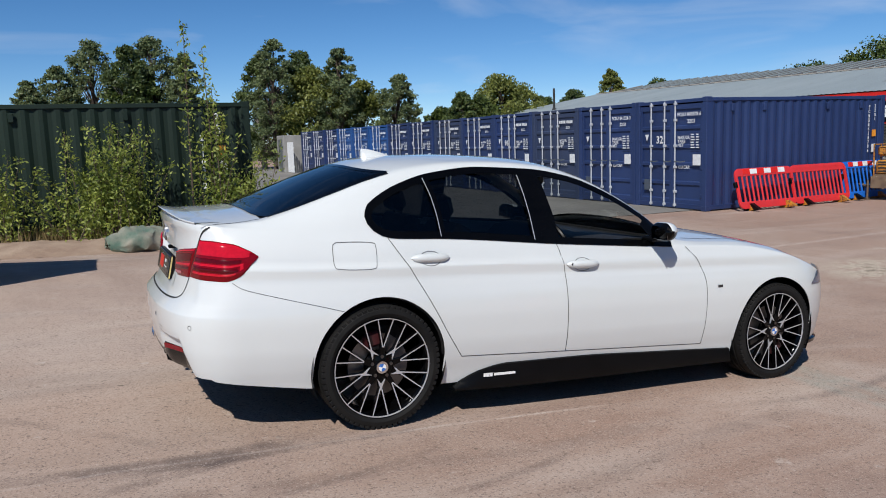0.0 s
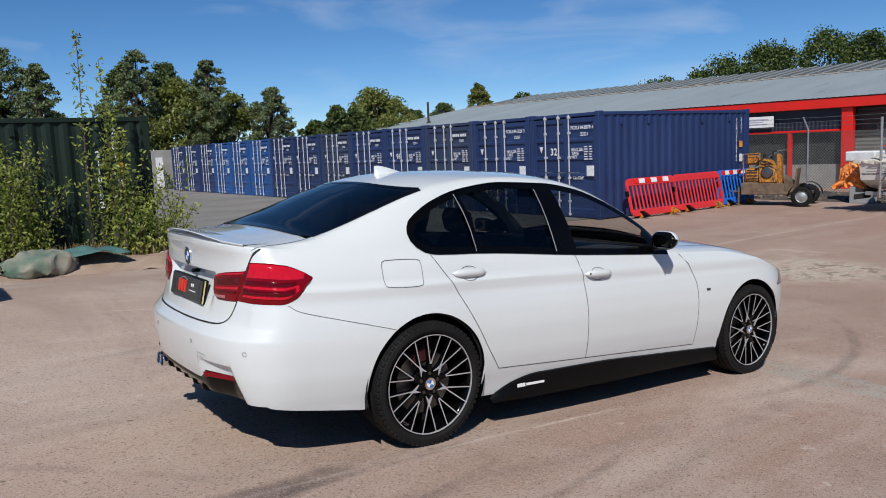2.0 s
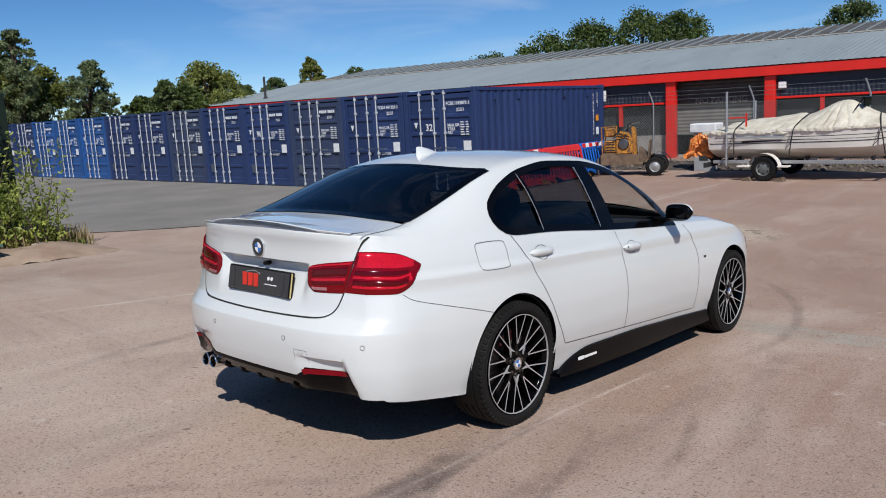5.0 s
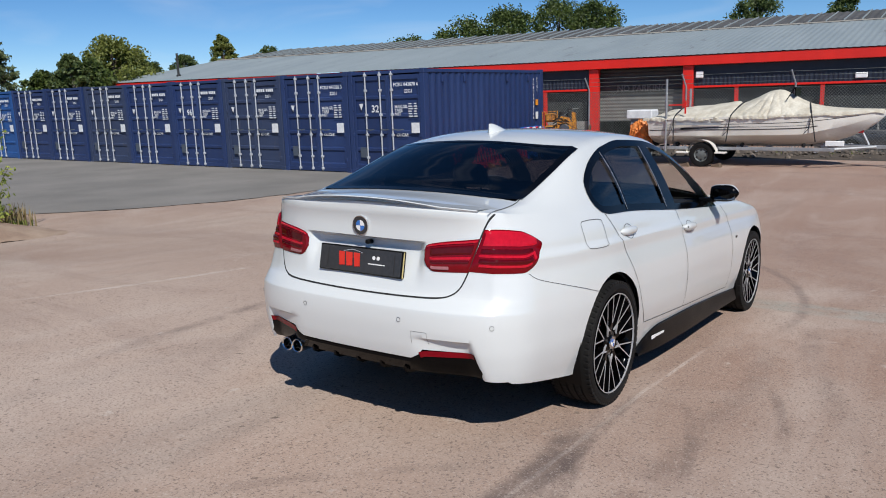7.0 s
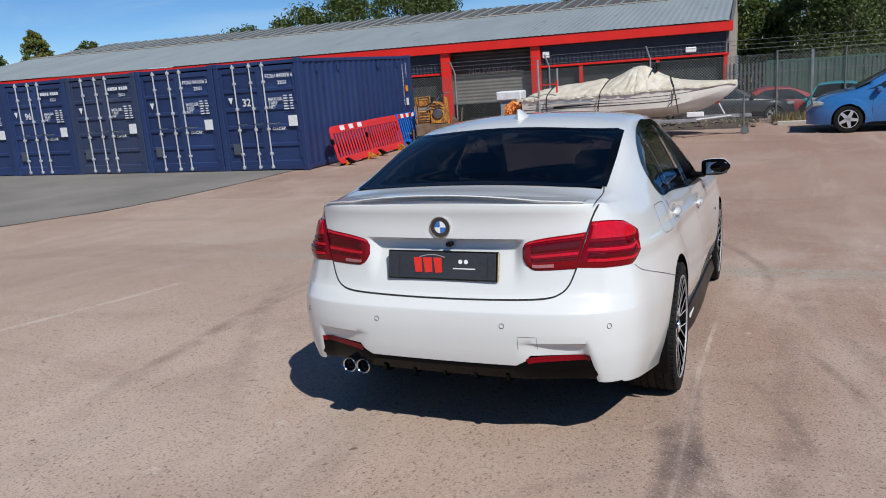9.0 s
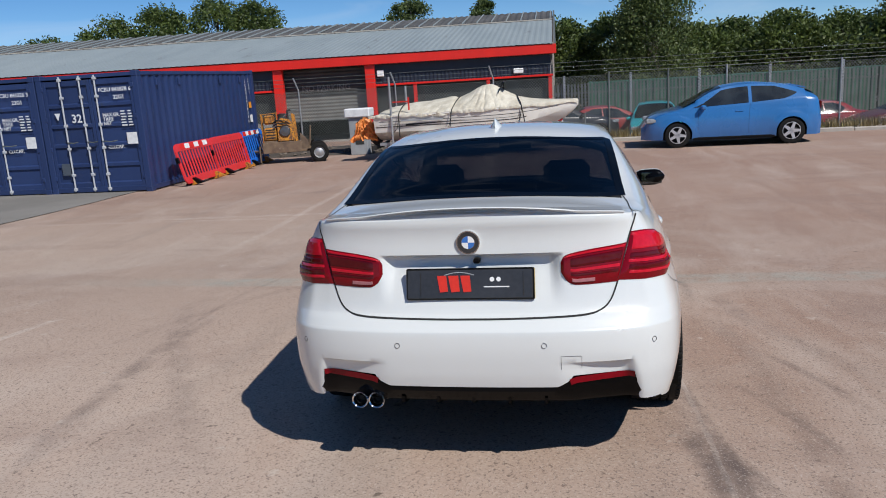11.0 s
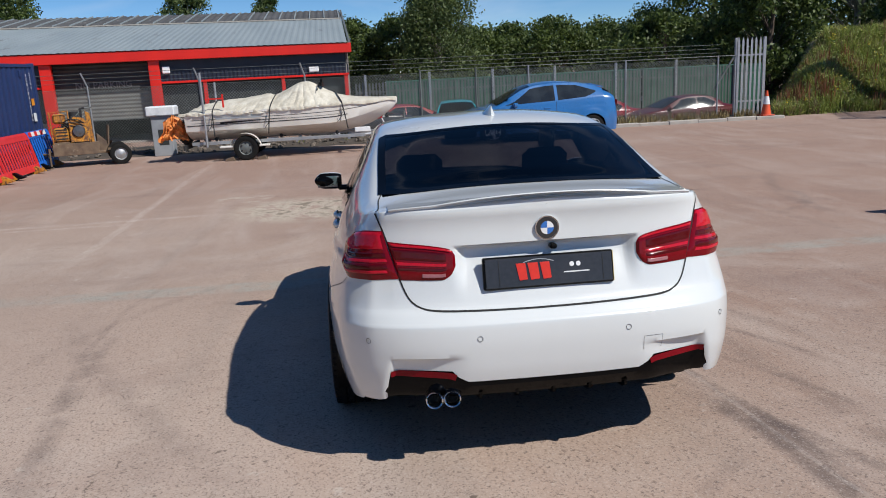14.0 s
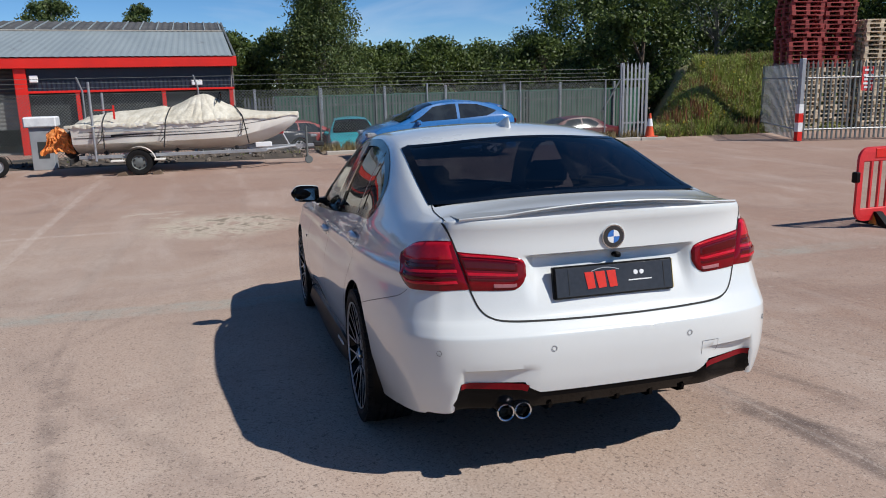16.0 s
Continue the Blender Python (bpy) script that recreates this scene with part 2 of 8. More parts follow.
def solid(name, bag, material, label, category="", group="", kind="", m=None, smooth=None, angle=35):
    """A thing or a piece of the setting that is a single mesh."""
    ob = new(name, bag if isinstance(bag, bpy.types.Mesh) else bag.mesh(name, material, smooth, angle))
    if m:
        ob.matrix_basis = m
    return tagged(ob, label, category, group, kind)


def spline(knots):
    """A smooth curve through (x, y) knots that does not overshoot."""
    xs, ys = np.array([k[0] for k in knots], float), np.array([k[1] for k in knots], float)
    h, d = np.diff(xs), np.diff(ys) / np.diff(xs)
    s = np.zeros(len(xs))
    s[0], s[-1] = d[0], d[-1]
    for i in range(1, len(xs) - 1):
        if d[i - 1] * d[i] > 0:
            w1, w2 = 2 * h[i] + h[i - 1], h[i] + 2 * h[i - 1]
            s[i] = (w1 + w2) / (w1 / d[i - 1] + w2 / d[i])

    def f(x):
        x = np.clip(np.asarray(x, float), xs[0], xs[-1])
        i = np.clip(np.searchsorted(xs, x) - 1, 0, len(h) - 1)
        t = (x - xs[i]) / h[i]
        return (1 + 2 * t) * (1 - t) ** 2 * ys[i] + t * (1 - t) ** 2 * h[i] * s[i] + t * t * (3 - 2 * t) * ys[i + 1] + t * t * (t - 1) * h[i] * s[i + 1]

    return f


# ---- ground ----
def ground_z(x, y):
    """The yard falls gently past the car, lies level, and drops behind the fence."""
    w = 1.0 if y < 5 else 0.42 + 0.58 / (1 + math.exp(min(40, (y - 7.5) * 1.6)))
    up = 0.0694 * 0.7 * math.log1p(math.exp(min(40, (5.0 - max(x, -9.0)) / 0.7)))
    t = min(1.0, max(0.0, (x - 20.5) / 9.0))
    drop = -0.85 * t * t * (3 - 2 * t)
    bank = 0.0
    return up * w + drop + bank


def on_ground(x, y, rz=0.0, dz=0.0):
    return pose(x, y, ground_z(x, y) + dz, 0, 0, rz)


# ---- materials of the yard ----
def leaf_mat(name, dark, light, trans=0.35):
    m = bpy.data.materials.new(name)
    m.use_nodes = True
    n, l = m.node_tree.nodes, m.node_tree.links
    p = n["Principled BSDF"]
    p.inputs["Roughness"].default_value = 0.55
    ge, r, tr, mx = n.new("ShaderNodeNewGeometry"), n.new("ShaderNodeValToRGB"), n.new("ShaderNodeBsdfTranslucent"), n.new("ShaderNodeMixShader")
    r.color_ramp.elements[0].color, r.color_ramp.elements[1].color = (*dark, 1), (*light, 1)
    tc, ns, mr, ad = n.new("ShaderNodeTexCoord"), n.new("ShaderNodeTexNoise"), n.new("ShaderNodeMapRange"), n.new("ShaderNodeMath")
    ns.inputs["Scale"].default_value, ns.inputs["Detail"].default_value = 1.1, 2.0
    mr.inputs["From Min"].default_value, mr.inputs["From Max"].default_value = 0.3, 0.7
    mr.inputs["To Min"].default_value, mr.inputs["To Max"].default_value = -0.3, 0.3
    ad.operation, ad.use_clamp = "ADD", True
    l.new(tc.outputs["Object"], ns.inputs["Vector"])
    l.new(ns.outputs["Fac"], mr.inputs["Value"])
    l.new(mr.outputs["Result"], ad.inputs[0])
    l.new(ge.outputs["Random Per Island"], ad.inputs[1])
    l.new(ad.outputs["Value"], r.inputs["Fac"])
    l.new(r.outputs["Color"], p.inputs["Base Color"])
    l.new(r.outputs["Color"], tr.inputs["Color"])
    mx.inputs["Fac"].default_value = trans
    l.new(p.outputs["BSDF"], mx.inputs[1])
    l.new(tr.outputs["BSDF"], mx.inputs[2])
    l.new(mx.outputs["Shader"], n["Material Output"].inputs["Surface"])
    return m


def ground_mat():
    """Dusty reddish hardcore: broad stains, swept dust arcs, grit."""
    m = mat("reddish_yard", (0.41, 0.302, 0.238), (0.30, 0.20, 0.152), rough=0.92, scale=0.22, fine=55, bump=0.0025, spec=0.2)
    n, l = m.node_tree.nodes, m.node_tree.links
    p = n["Principled BSDF"]
    src = p.inputs["Base Color"].links[0].from_socket
    tc = n.new("ShaderNodeTexCoord")

    def layer(src, scale, lo, hi, colour, amount, stretch=(1, 1, 1), turn=0.0, rough=0.6, dist=0.0):
        mp, ns, rp, mx = n.new("ShaderNodeMapping"), n.new("ShaderNodeTexNoise"), n.new("ShaderNodeValToRGB"), n.new("ShaderNodeMix")
        mp.inputs["Scale"].default_value, mp.inputs["Rotation"].default_value = stretch, (0, 0, turn)
        ns.inputs["Scale"].default_value, ns.inputs["Detail"].default_value, ns.inputs["Roughness"].default_value, ns.inputs["Distortion"].default_value = scale, 8, rough, dist
        rp.color_ramp.elements[0].position, rp.color_ramp.elements[1].position = lo, hi
        rp.color_ramp.elements[1].color = (amount, amount, amount, 1)
        mx.data_type = "RGBA"
        mx.inputs["B"].default_value = (*colour, 1)
        l.new(tc.outputs["Object"], mp.inputs["Vector"])
        l.new(mp.outputs["Vector"], ns.inputs["Vector"])
        l.new(ns.outputs["Fac"], rp.inputs["Fac"])
        l.new(rp.outputs["Color"], mx.inputs["Factor"])
        l.new(src, mx.inputs["A"])
        return mx.outputs["Result"]

    def arc(src, p0, p1, p2, width, colour, amount, soft=0.5):
        """A worn line bent through three places on the ground, broken by the grain."""
        (x0, y0), (x1, y1), (x2, y2) = p0, p1, p2
        d = 2 * (x0 * (y1 - y2) + x1 * (y2 - y0) + x2 * (y0 - y1))
        s0, s1, s2 = x0 * x0 + y0 * y0, x1 * x1 + y1 * y1, x2 * x2 + y2 * y2
        c = ((s0 * (y1 - y2) + s1 * (y2 - y0) + s2 * (y0 - y1)) / d, (s0 * (x2 - x1) + s1 * (x0 - x2) + s2 * (x1 - x0)) / d)
        rad, half = math.hypot(x0 - c[0], y0 - c[1]), max(math.hypot(x0 - x1, y0 - y1), math.hypot(x2 - x1, y2 - y1))

        def far(q):
            v = n.new("ShaderNodeVectorMath")
            v.operation = "DISTANCE"
            l.new(flat.outputs["Vector"], v.inputs[0])
            v.inputs[1].default_value = (*q, 0)
            return v.outputs["Value"]

        def calc(op, a, b):
            v = n.new("ShaderNodeMath")
            v.operation = op
            for k, s in enumerate((a, b)):
                if isinstance(s, (int, float)):
                    v.inputs[k].default_value = s
                else:
                    l.new(s, v.inputs[k])
            return v.outputs["Value"]

        def ramp(s, a0, a1):
            v = n.new("ShaderNodeMapRange")
            v.interpolation_type = "SMOOTHSTEP"
            v.inputs["From Min"].default_value, v.inputs["From Max"].default_value = a0, a1
            v.inputs["To Min"].default_value, v.inputs["To Max"].default_value = 1, 0
            l.new(s, v.inputs["Value"])
            return v.outputs["Result"]

        off = calc("ABSOLUTE", calc("SUBTRACT", far(c), rad), 0)
        fac = calc("MULTIPLY", ramp(off, width * (1 - soft), width), ramp(far(p1), half * 0.55, half * 1.1))
        fac = calc("MULTIPLY", calc("MULTIPLY", fac, broken.outputs["Color"]), amount)
        mx = n.new("ShaderNodeMix")
        mx.data_type = "RGBA"
        mx.inputs["B"].default_value = (*colour, 1)
        l.new(fac, mx.inputs["Factor"])
        l.new(src, mx.inputs["A"])
        return mx.outputs["Result"]

    # position on the plan, a little wavy
    wob, wad, flat = n.new("ShaderNodeTexNoise"), n.new("ShaderNodeMix"), n.new("ShaderNodeVectorMath")
    wob.inputs["Scale"].default_value, wob.inputs["Detail"].default_value = 1.3, 3
    wad.data_type, wad.blend_type = "RGBA", "LINEAR_LIGHT"
    wad.inputs["Factor"].default_value = 0.04
    l.new(tc.outputs["Object"], wob.inputs["Vector"])
    l.new(tc.outputs["Object"], wad.inputs["A"])
    l.new(wob.outputs["Color"], wad.inputs["B"])
    flat.operation = "MULTIPLY"
    flat.inputs[1].default_value = (1, 1, 0)
    l.new(wad.outputs["Result"], flat.inputs[0])
    bn, broken = n.new("ShaderNodeTexNoise"), n.new("ShaderNodeValToRGB")
    bn.inputs["Scale"].default_value, bn.inputs["Detail"].default_value, bn.inputs["Roughness"].default_value = 3.5, 9, 0.75
    broken.color_ramp.elements[0].position, broken.color_ramp.elements[1].position = 0.36, 0.62
    l.new(tc.outputs["Object"], bn.inputs["Vector"])
    l.new(bn.outputs["Fac"], broken.inputs["Fac"])

    src = layer(src, 0.5, 0.48, 0.72, (0.47, 0.39, 0.33), 0.8, (1, 1, 1), 0.3, 0.65, 1.0)
    src = layer(src, 0.8, 0.52, 0.7, (0.25, 0.175, 0.145), 0.5, (0.25, 1.4, 1), 0.35, 0.6, 0.4)
    src = layer(src, 1.2, 0.56, 0.68, (0.2, 0.17, 0.15), 0.4, (0.12, 1.6, 1), -0.5, 0.55, 0.3)
    # redder surface further out, pale dust where cars turn
    for centre, near, away, colour, amount in (((0.0, 6.0), 12.5, 6.0, (0.315, 0.203, 0.157), 0.65), ((4.5, 6.0), 2.0, 7.0, (0.43, 0.345, 0.285), 0.45), ((-0.6, 2.6), 0.6, 4.2, (0.50, 0.395, 0.325), 0.65), ((-1.2, -2.2), 0.3, 2.6, (0.36, 0.27, 0.215), 0.5)):
        dist, fall, mx = n.new("ShaderNodeVectorMath"), n.new("ShaderNodeMapRange"), n.new("ShaderNodeMix")
        dist.operation = "DISTANCE"
        dist.inputs[1].default_value = (*centre, 0)
        l.new(flat.outputs["Vector"], dist.inputs[0])
        l.new(dist.outputs["Value"], fall.inputs["Value"])
        fall.inputs["From Min"].default_value, fall.inputs["From Max"].default_value = away, near
        fall.inputs["To Max"].default_value = amount
        mx.data_type = "RGBA"
        mx.inputs["B"].default_value = (*colour, 1)
        l.new(fall.outputs["Result"], mx.inputs["Factor"])
        l.new(src, mx.inputs["A"])
        src = mx.outputs["Result"]
    src = layer(src, 0.9, 0.50, 0.75, (0.50, 0.41, 0.35), 0.55, (0.35, 1.2, 1), 0.9, 0.65, 0.8)
    src = layer(src, 0.7, 0.52, 0.75, (0.22, 0.15, 0.125), 0.5, (1.3, 0.4, 1), 0.5, 0.65, 0.8)
    # broken patch
    for centre, size, a0, a1, colour, amount in (((8.0, 1.6), 1.25, 0.40, 0.5, (0.50, 0.43, 0.34), 0.85), ((8.1, 1.4), 1.1, 0.52, 0.58, (0.16, 0.13, 0.09), 0.8), ((9.4, 2.6), 0.7, 0.5, 0.58, (0.48, 0.41, 0.33), 0.7)):
        dist, fall, ns, rp, mu, mx = n.new("ShaderNodeVectorMath"), n.new("ShaderNodeMapRange"), n.new("ShaderNodeTexNoise"), n.new("ShaderNodeValToRGB"), n.new("ShaderNodeMath"), n.new("ShaderNodeMix")
        dist.operation, mu.operation, mx.data_type = "DISTANCE", "MULTIPLY", "RGBA"
        dist.inputs[1].default_value = (*centre, 0)
        l.new(flat.outputs["Vector"], dist.inputs[0])
        l.new(dist.outputs["Value"], fall.inputs["Value"])
        fall.inputs["From Min"].default_value, fall.inputs["From Max"].default_value, fall.inputs["To Max"].default_value = size, size * 0.6, amount
        ns.inputs["Scale"].default_value, ns.inputs["Detail"].default_value, ns.inputs["Roughness"].default_value = 3.0, 8, 0.7
        l.new(tc.outputs["Object"], ns.inputs["Vector"])
        rp.color_ramp.elements[0].position, rp.color_ramp.elements[1].position = a0, a1
        l.new(ns.outputs["Fac"], rp.inputs["Fac"])
        l.new(rp.outputs["Color"], mu.inputs[0])
        l.new(fall.outputs["Result"], mu.inputs[1])
        mx.inputs["B"].default_value = (*colour, 1)
        l.new(mu.outputs["Value"], mx.inputs["Factor"])
        l.new(src, mx.inputs["A"])
        src = mx.outputs["Result"]
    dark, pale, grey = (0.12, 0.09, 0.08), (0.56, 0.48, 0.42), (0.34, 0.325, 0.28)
    src = arc(src, (3.25, 3.8), (3.1, -0.5), (3.3, -6.0), 0.26, grey, 1.0)
    src = arc(src, (-0.64, 4.15), (0.52, 3.98), (1.73, 3.92), 0.05, pale, 0.8)
    src = arc(src, (4.0, 4.0), (10.0, 4.12), (16.0, 4.22), 0.09, pale, 0.45)
    src = arc(src, (7.6, 9.3), (7.63, 6.5), (7.6, 3.7), 0.07, pale, 0.4)
    src = arc(src, (-1.31, -1.0), (-0.27, -0.955), (1.52, -0.985), 0.016, pale, 0.8)
    src = arc(src, (7.83, 6.92), (7.9, 4.81), (7.98, 2.84), 0.10, pale, 0.5)
    src = arc(src, (-1.55, 2.17), (-0.86, 2.15), (-0.21, 1.96), 0.22, pale, 0.35)
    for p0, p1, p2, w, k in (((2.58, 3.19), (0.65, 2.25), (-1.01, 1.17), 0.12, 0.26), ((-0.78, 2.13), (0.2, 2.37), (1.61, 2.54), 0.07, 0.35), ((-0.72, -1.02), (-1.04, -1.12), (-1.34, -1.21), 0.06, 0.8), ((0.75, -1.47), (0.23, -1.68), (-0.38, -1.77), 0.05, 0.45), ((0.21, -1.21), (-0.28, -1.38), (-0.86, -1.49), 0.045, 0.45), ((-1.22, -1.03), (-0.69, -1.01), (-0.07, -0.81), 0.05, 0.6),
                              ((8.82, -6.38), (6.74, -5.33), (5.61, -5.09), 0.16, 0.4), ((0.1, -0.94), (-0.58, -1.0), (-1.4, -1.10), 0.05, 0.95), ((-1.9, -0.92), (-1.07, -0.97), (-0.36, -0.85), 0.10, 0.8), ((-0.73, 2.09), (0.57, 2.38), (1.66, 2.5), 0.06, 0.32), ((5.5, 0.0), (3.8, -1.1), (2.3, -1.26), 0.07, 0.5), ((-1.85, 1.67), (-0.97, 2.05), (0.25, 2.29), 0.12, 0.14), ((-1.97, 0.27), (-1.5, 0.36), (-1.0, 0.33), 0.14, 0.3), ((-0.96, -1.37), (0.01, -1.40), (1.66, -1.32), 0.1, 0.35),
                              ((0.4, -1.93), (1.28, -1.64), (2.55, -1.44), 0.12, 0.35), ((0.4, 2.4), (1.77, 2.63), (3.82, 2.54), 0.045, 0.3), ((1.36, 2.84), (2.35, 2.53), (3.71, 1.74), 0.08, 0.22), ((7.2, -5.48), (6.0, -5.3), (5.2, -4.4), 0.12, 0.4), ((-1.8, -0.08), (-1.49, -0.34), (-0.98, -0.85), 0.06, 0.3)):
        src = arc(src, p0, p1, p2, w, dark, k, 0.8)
    src = layer(src, 42, 0.60, 0.64, (0.13, 0.095, 0.08), 0.7)
    src = layer(src, 85, 0.55, 0.60, (0.15, 0.11, 0.09), 0.55)
    src = layer(src, 60, 0.60, 0.67, (0.56, 0.48, 0.42), 0.4)
    src = layer(src, 110, 0.57, 0.63, (0.56, 0.49, 0.43), 0.35)
    src = layer(src, 12, 0.68, 0.71, (0.10, 0.075, 0.06), 0.7)
    src = layer(src, 6, 0.66, 0.72, (0.55, 0.48, 0.42), 0.5)
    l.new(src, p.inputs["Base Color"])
    return m


GROUND = ground_mat()
ASPHALT = mat("grey_tarmac", (0.235, 0.222, 0.205), (0.18, 0.172, 0.16), rough=0.9, scale=0.5, fine=90, bump=0.003, dirt=(0.19, 0.16, 0.14), dirt_amt=0.2, spec=0.2)
NAVY = mat("navy_container_paint", (0.016, 0.032, 0.102), (0.02, 0.04, 0.122), rough=0.42, scale=1.3, fine=30, streak=(1, 1, 0.25), dirt=(0.03, 0.042, 0.085), dirt_amt=0.15, vary=0.12)
BRIGHT_BLUE = mat("blue_container_paint", (0.014, 0.07, 0.235), (0.018, 0.085, 0.27), rough=0.45, scale=1.3, fine=30, streak=(1, 1, 0.25), vary=0.15)
GREY_BLUE = mat("faded_container_paint", (0.026, 0.04, 0.088), (0.034, 0.049, 0.10), rough=0.5, scale=1.3, fine=30, streak=(1, 1, 0.25), dirt=(0.06, 0.06, 0.08), dirt_amt=0.3)
DARK_GREEN = mat("dark_green_container_paint", (0.006, 0.015, 0.010), (0.009, 0.021, 0.014), rough=0.55, scale=1.0, fine=30, streak=(1, 1, 0.2), dirt=(0.02, 0.03, 0.02), dirt_amt=0.15, spec=0.3)
MID_GREEN = mat("green_container_paint", (0.028, 0.095, 0.062), (0.035, 0.115, 0.075), rough=0.5, scale=1.0, streak=(1, 1, 0.2))
GALV = mat("galvanised_steel", (0.42, 0.43, 0.44), (0.33, 0.34, 0.35), rough=0.45, metal=0.6, scale=6, fine=80)
BRIGHT_GALV = mat("bright_galvanising", (0.60, 0.62, 0.65), (0.48, 0.50, 0.53), rough=0.45, metal=0.25, scale=6, fine=80)
DULL_GALV = mat("weathered_galvanising", (0.16, 0.175, 0.17), (0.115, 0.125, 0.12), rough=0.6, metal=0.3, scale=4, fine=60)
MARK_WHITE = mat("white_marking", (0.75, 0.76, 0.76), (0.62, 0.63, 0.64), rough=0.5, scale=8)
MARK_GREY = mat("grey_label", (0.3, 0.32, 0.34), (0.25, 0.26, 0.28), rough=0.6)
VENT_GREY = mat("dull_vent_plate", (0.07, 0.085, 0.11), (0.055, 0.07, 0.095), rough=0.6)
MARK_ORANGE = mat("orange_label", (0.8, 0.3, 0.02), (0.7, 0.25, 0.02), rough=0.5)
DARK_VOID = mat("dark_inside", (0.02, 0.024, 0.024), (0.03, 0.034, 0.034), rough=0.7)
RED_STEEL = mat("red_painted_steel", (0.66, 0.018, 0.009), (0.58, 0.015, 0.008), rough=0.4, scale=1.0, streak=(1, 1, 0.3))
NAVY_CLAD = mat("navy_cladding", (0.012, 0.016, 0.03), (0.018, 0.023, 0.04), rough=0.4, scale=2)
ROOF_GREY = mat("grey_roof_sheet", (0.27, 0.31, 0.32), (0.23, 0.27, 0.285), rough=0.55, scale=0.6, fine=20, streak=(0.2, 1, 1), dirt=(0.17, 0.18, 0.18), dirt_amt=0.2)
ROOF_DARK = mat("old_dark_roof_sheet", (0.085, 0.085, 0.085), (0.06, 0.06, 0.06), rough=0.8, scale=0.8, fine=25, dirt=(0.28, 0.27, 0.26), dirt_amt=0.25)
SHUTTER = mat("grey_shutter", (0.19, 0.19, 0.17), (0.15, 0.15, 0.14), rough=0.5, scale=2)
# darker shutter copy: old slats with the fascia's shade put into the colour
SHUTTER_SHADED = mat("shaded_shutter", (0.045, 0.045, 0.042), (0.035, 0.035, 0.033), rough=0.55, scale=2)
WALL_GREY = mat("grey_render", (0.30, 0.29, 0.27), (0.24, 0.235, 0.22), rough=0.85, scale=1.5, fine=40, bump=0.003)
GABLE = mat("weathered_boarding", (0.36, 0.33, 0.30), (0.22, 0.20, 0.185), rough=0.9, scale=1.2, fine=30, bump=0.004, streak=(1, 1, 0.15), dirt=(0.42, 0.27, 0.23), dirt_amt=0.25)
CONCRETE = mat("concrete", (0.40, 0.37, 0.33), (0.32, 0.29, 0.26), rough=0.9, scale=2, fine=40, bump=0.004)
RED_PLASTIC = mat("red_barrier_plastic", (0.66, 0.03, 0.035), (0.56, 0.028, 0.032), rough=0.42, scale=3, dirt=(0.5, 0.10, 0.10), dirt_amt=0.2)
BLUE_PLASTIC = mat("blue_barrier_plastic", (0.01, 0.14, 0.58), (0.012, 0.12, 0.5), rough=0.42, scale=3)
YELLOW = mat("yellow_machine_paint", (0.58, 0.25, 0.02), (0.36, 0.14, 0.02), rough=0.55, scale=7, dirt=(0.10, 0.05, 0.03), dirt_amt=0.75)
RUST = mat("rusty_steel", (0.16, 0.11, 0.07), (0.10, 0.065, 0.045), rough=0.8, scale=6, dirt=(0.3, 0.26, 0.2), dirt_amt=0.2)
CANVAS = mat("cream_canvas", (0.60, 0.565, 0.475), (0.47, 0.43, 0.345), rough=0.9, scale=4, fine=22, bump=0.003)
GELCOAT = mat("white_gelcoat", (0.74, 0.72, 0.67), (0.64, 0.61, 0.55), rough=0.3, scale=1.2, dirt=(0.5, 0.46, 0.4), dirt_amt=0.15)
STRAP = mat("black_strap", (0.02, 0.02, 0.022), rough=0.8)
ORANGE_BAG = mat("orange_plastic_sheet", (0.75, 0.27, 0.07), (0.6, 0.2, 0.05), rough=0.5, scale=6)
BARK = mat("bark", (0.10, 0.075, 0.055), (0.07, 0.05, 0.04), rough=0.9, scale=8, fine=40, bump=0.01)
PALE_BARK = mat("pale_bark", (0.35, 0.33, 0.29), (0.2, 0.18, 0.16), rough=0.9, scale=8)
LEAF_OAK = leaf_mat("broad_leaves", (0.022, 0.044, 0.010), (0.135, 0.185, 0.042))
LEAF_DARK = leaf_mat("pine_needles", (0.068, 0.1, 0.044), (0.24, 0.29, 0.125), 0.4)
LEAF_OLIVE = leaf_mat("olive_leaves", (0.10, 0.125, 0.025), (0.26, 0.28, 0.065))
LEAF_WILLOW = leaf_mat("willow_leaves", (0.10, 0.15, 0.025), (0.42, 0.47, 0.10), 0.4)
LEAF_BIRCH = leaf_mat("birch_leaves", (0.04, 0.07, 0.022), (0.14, 0.185, 0.055))
GRASS_DRY = leaf_mat("dry_grass", (0.16, 0.12, 0.05), (0.32, 0.25, 0.12), 0.3)
GRASS_GREEN = leaf_mat("weed_green", (0.12, 0.18, 0.03), (0.38, 0.42, 0.11), 0.4)
DOCK_BROWN = leaf_mat("dock_seed_heads", (0.13, 0.045, 0.02), (0.27, 0.11, 0.045), 0.2)


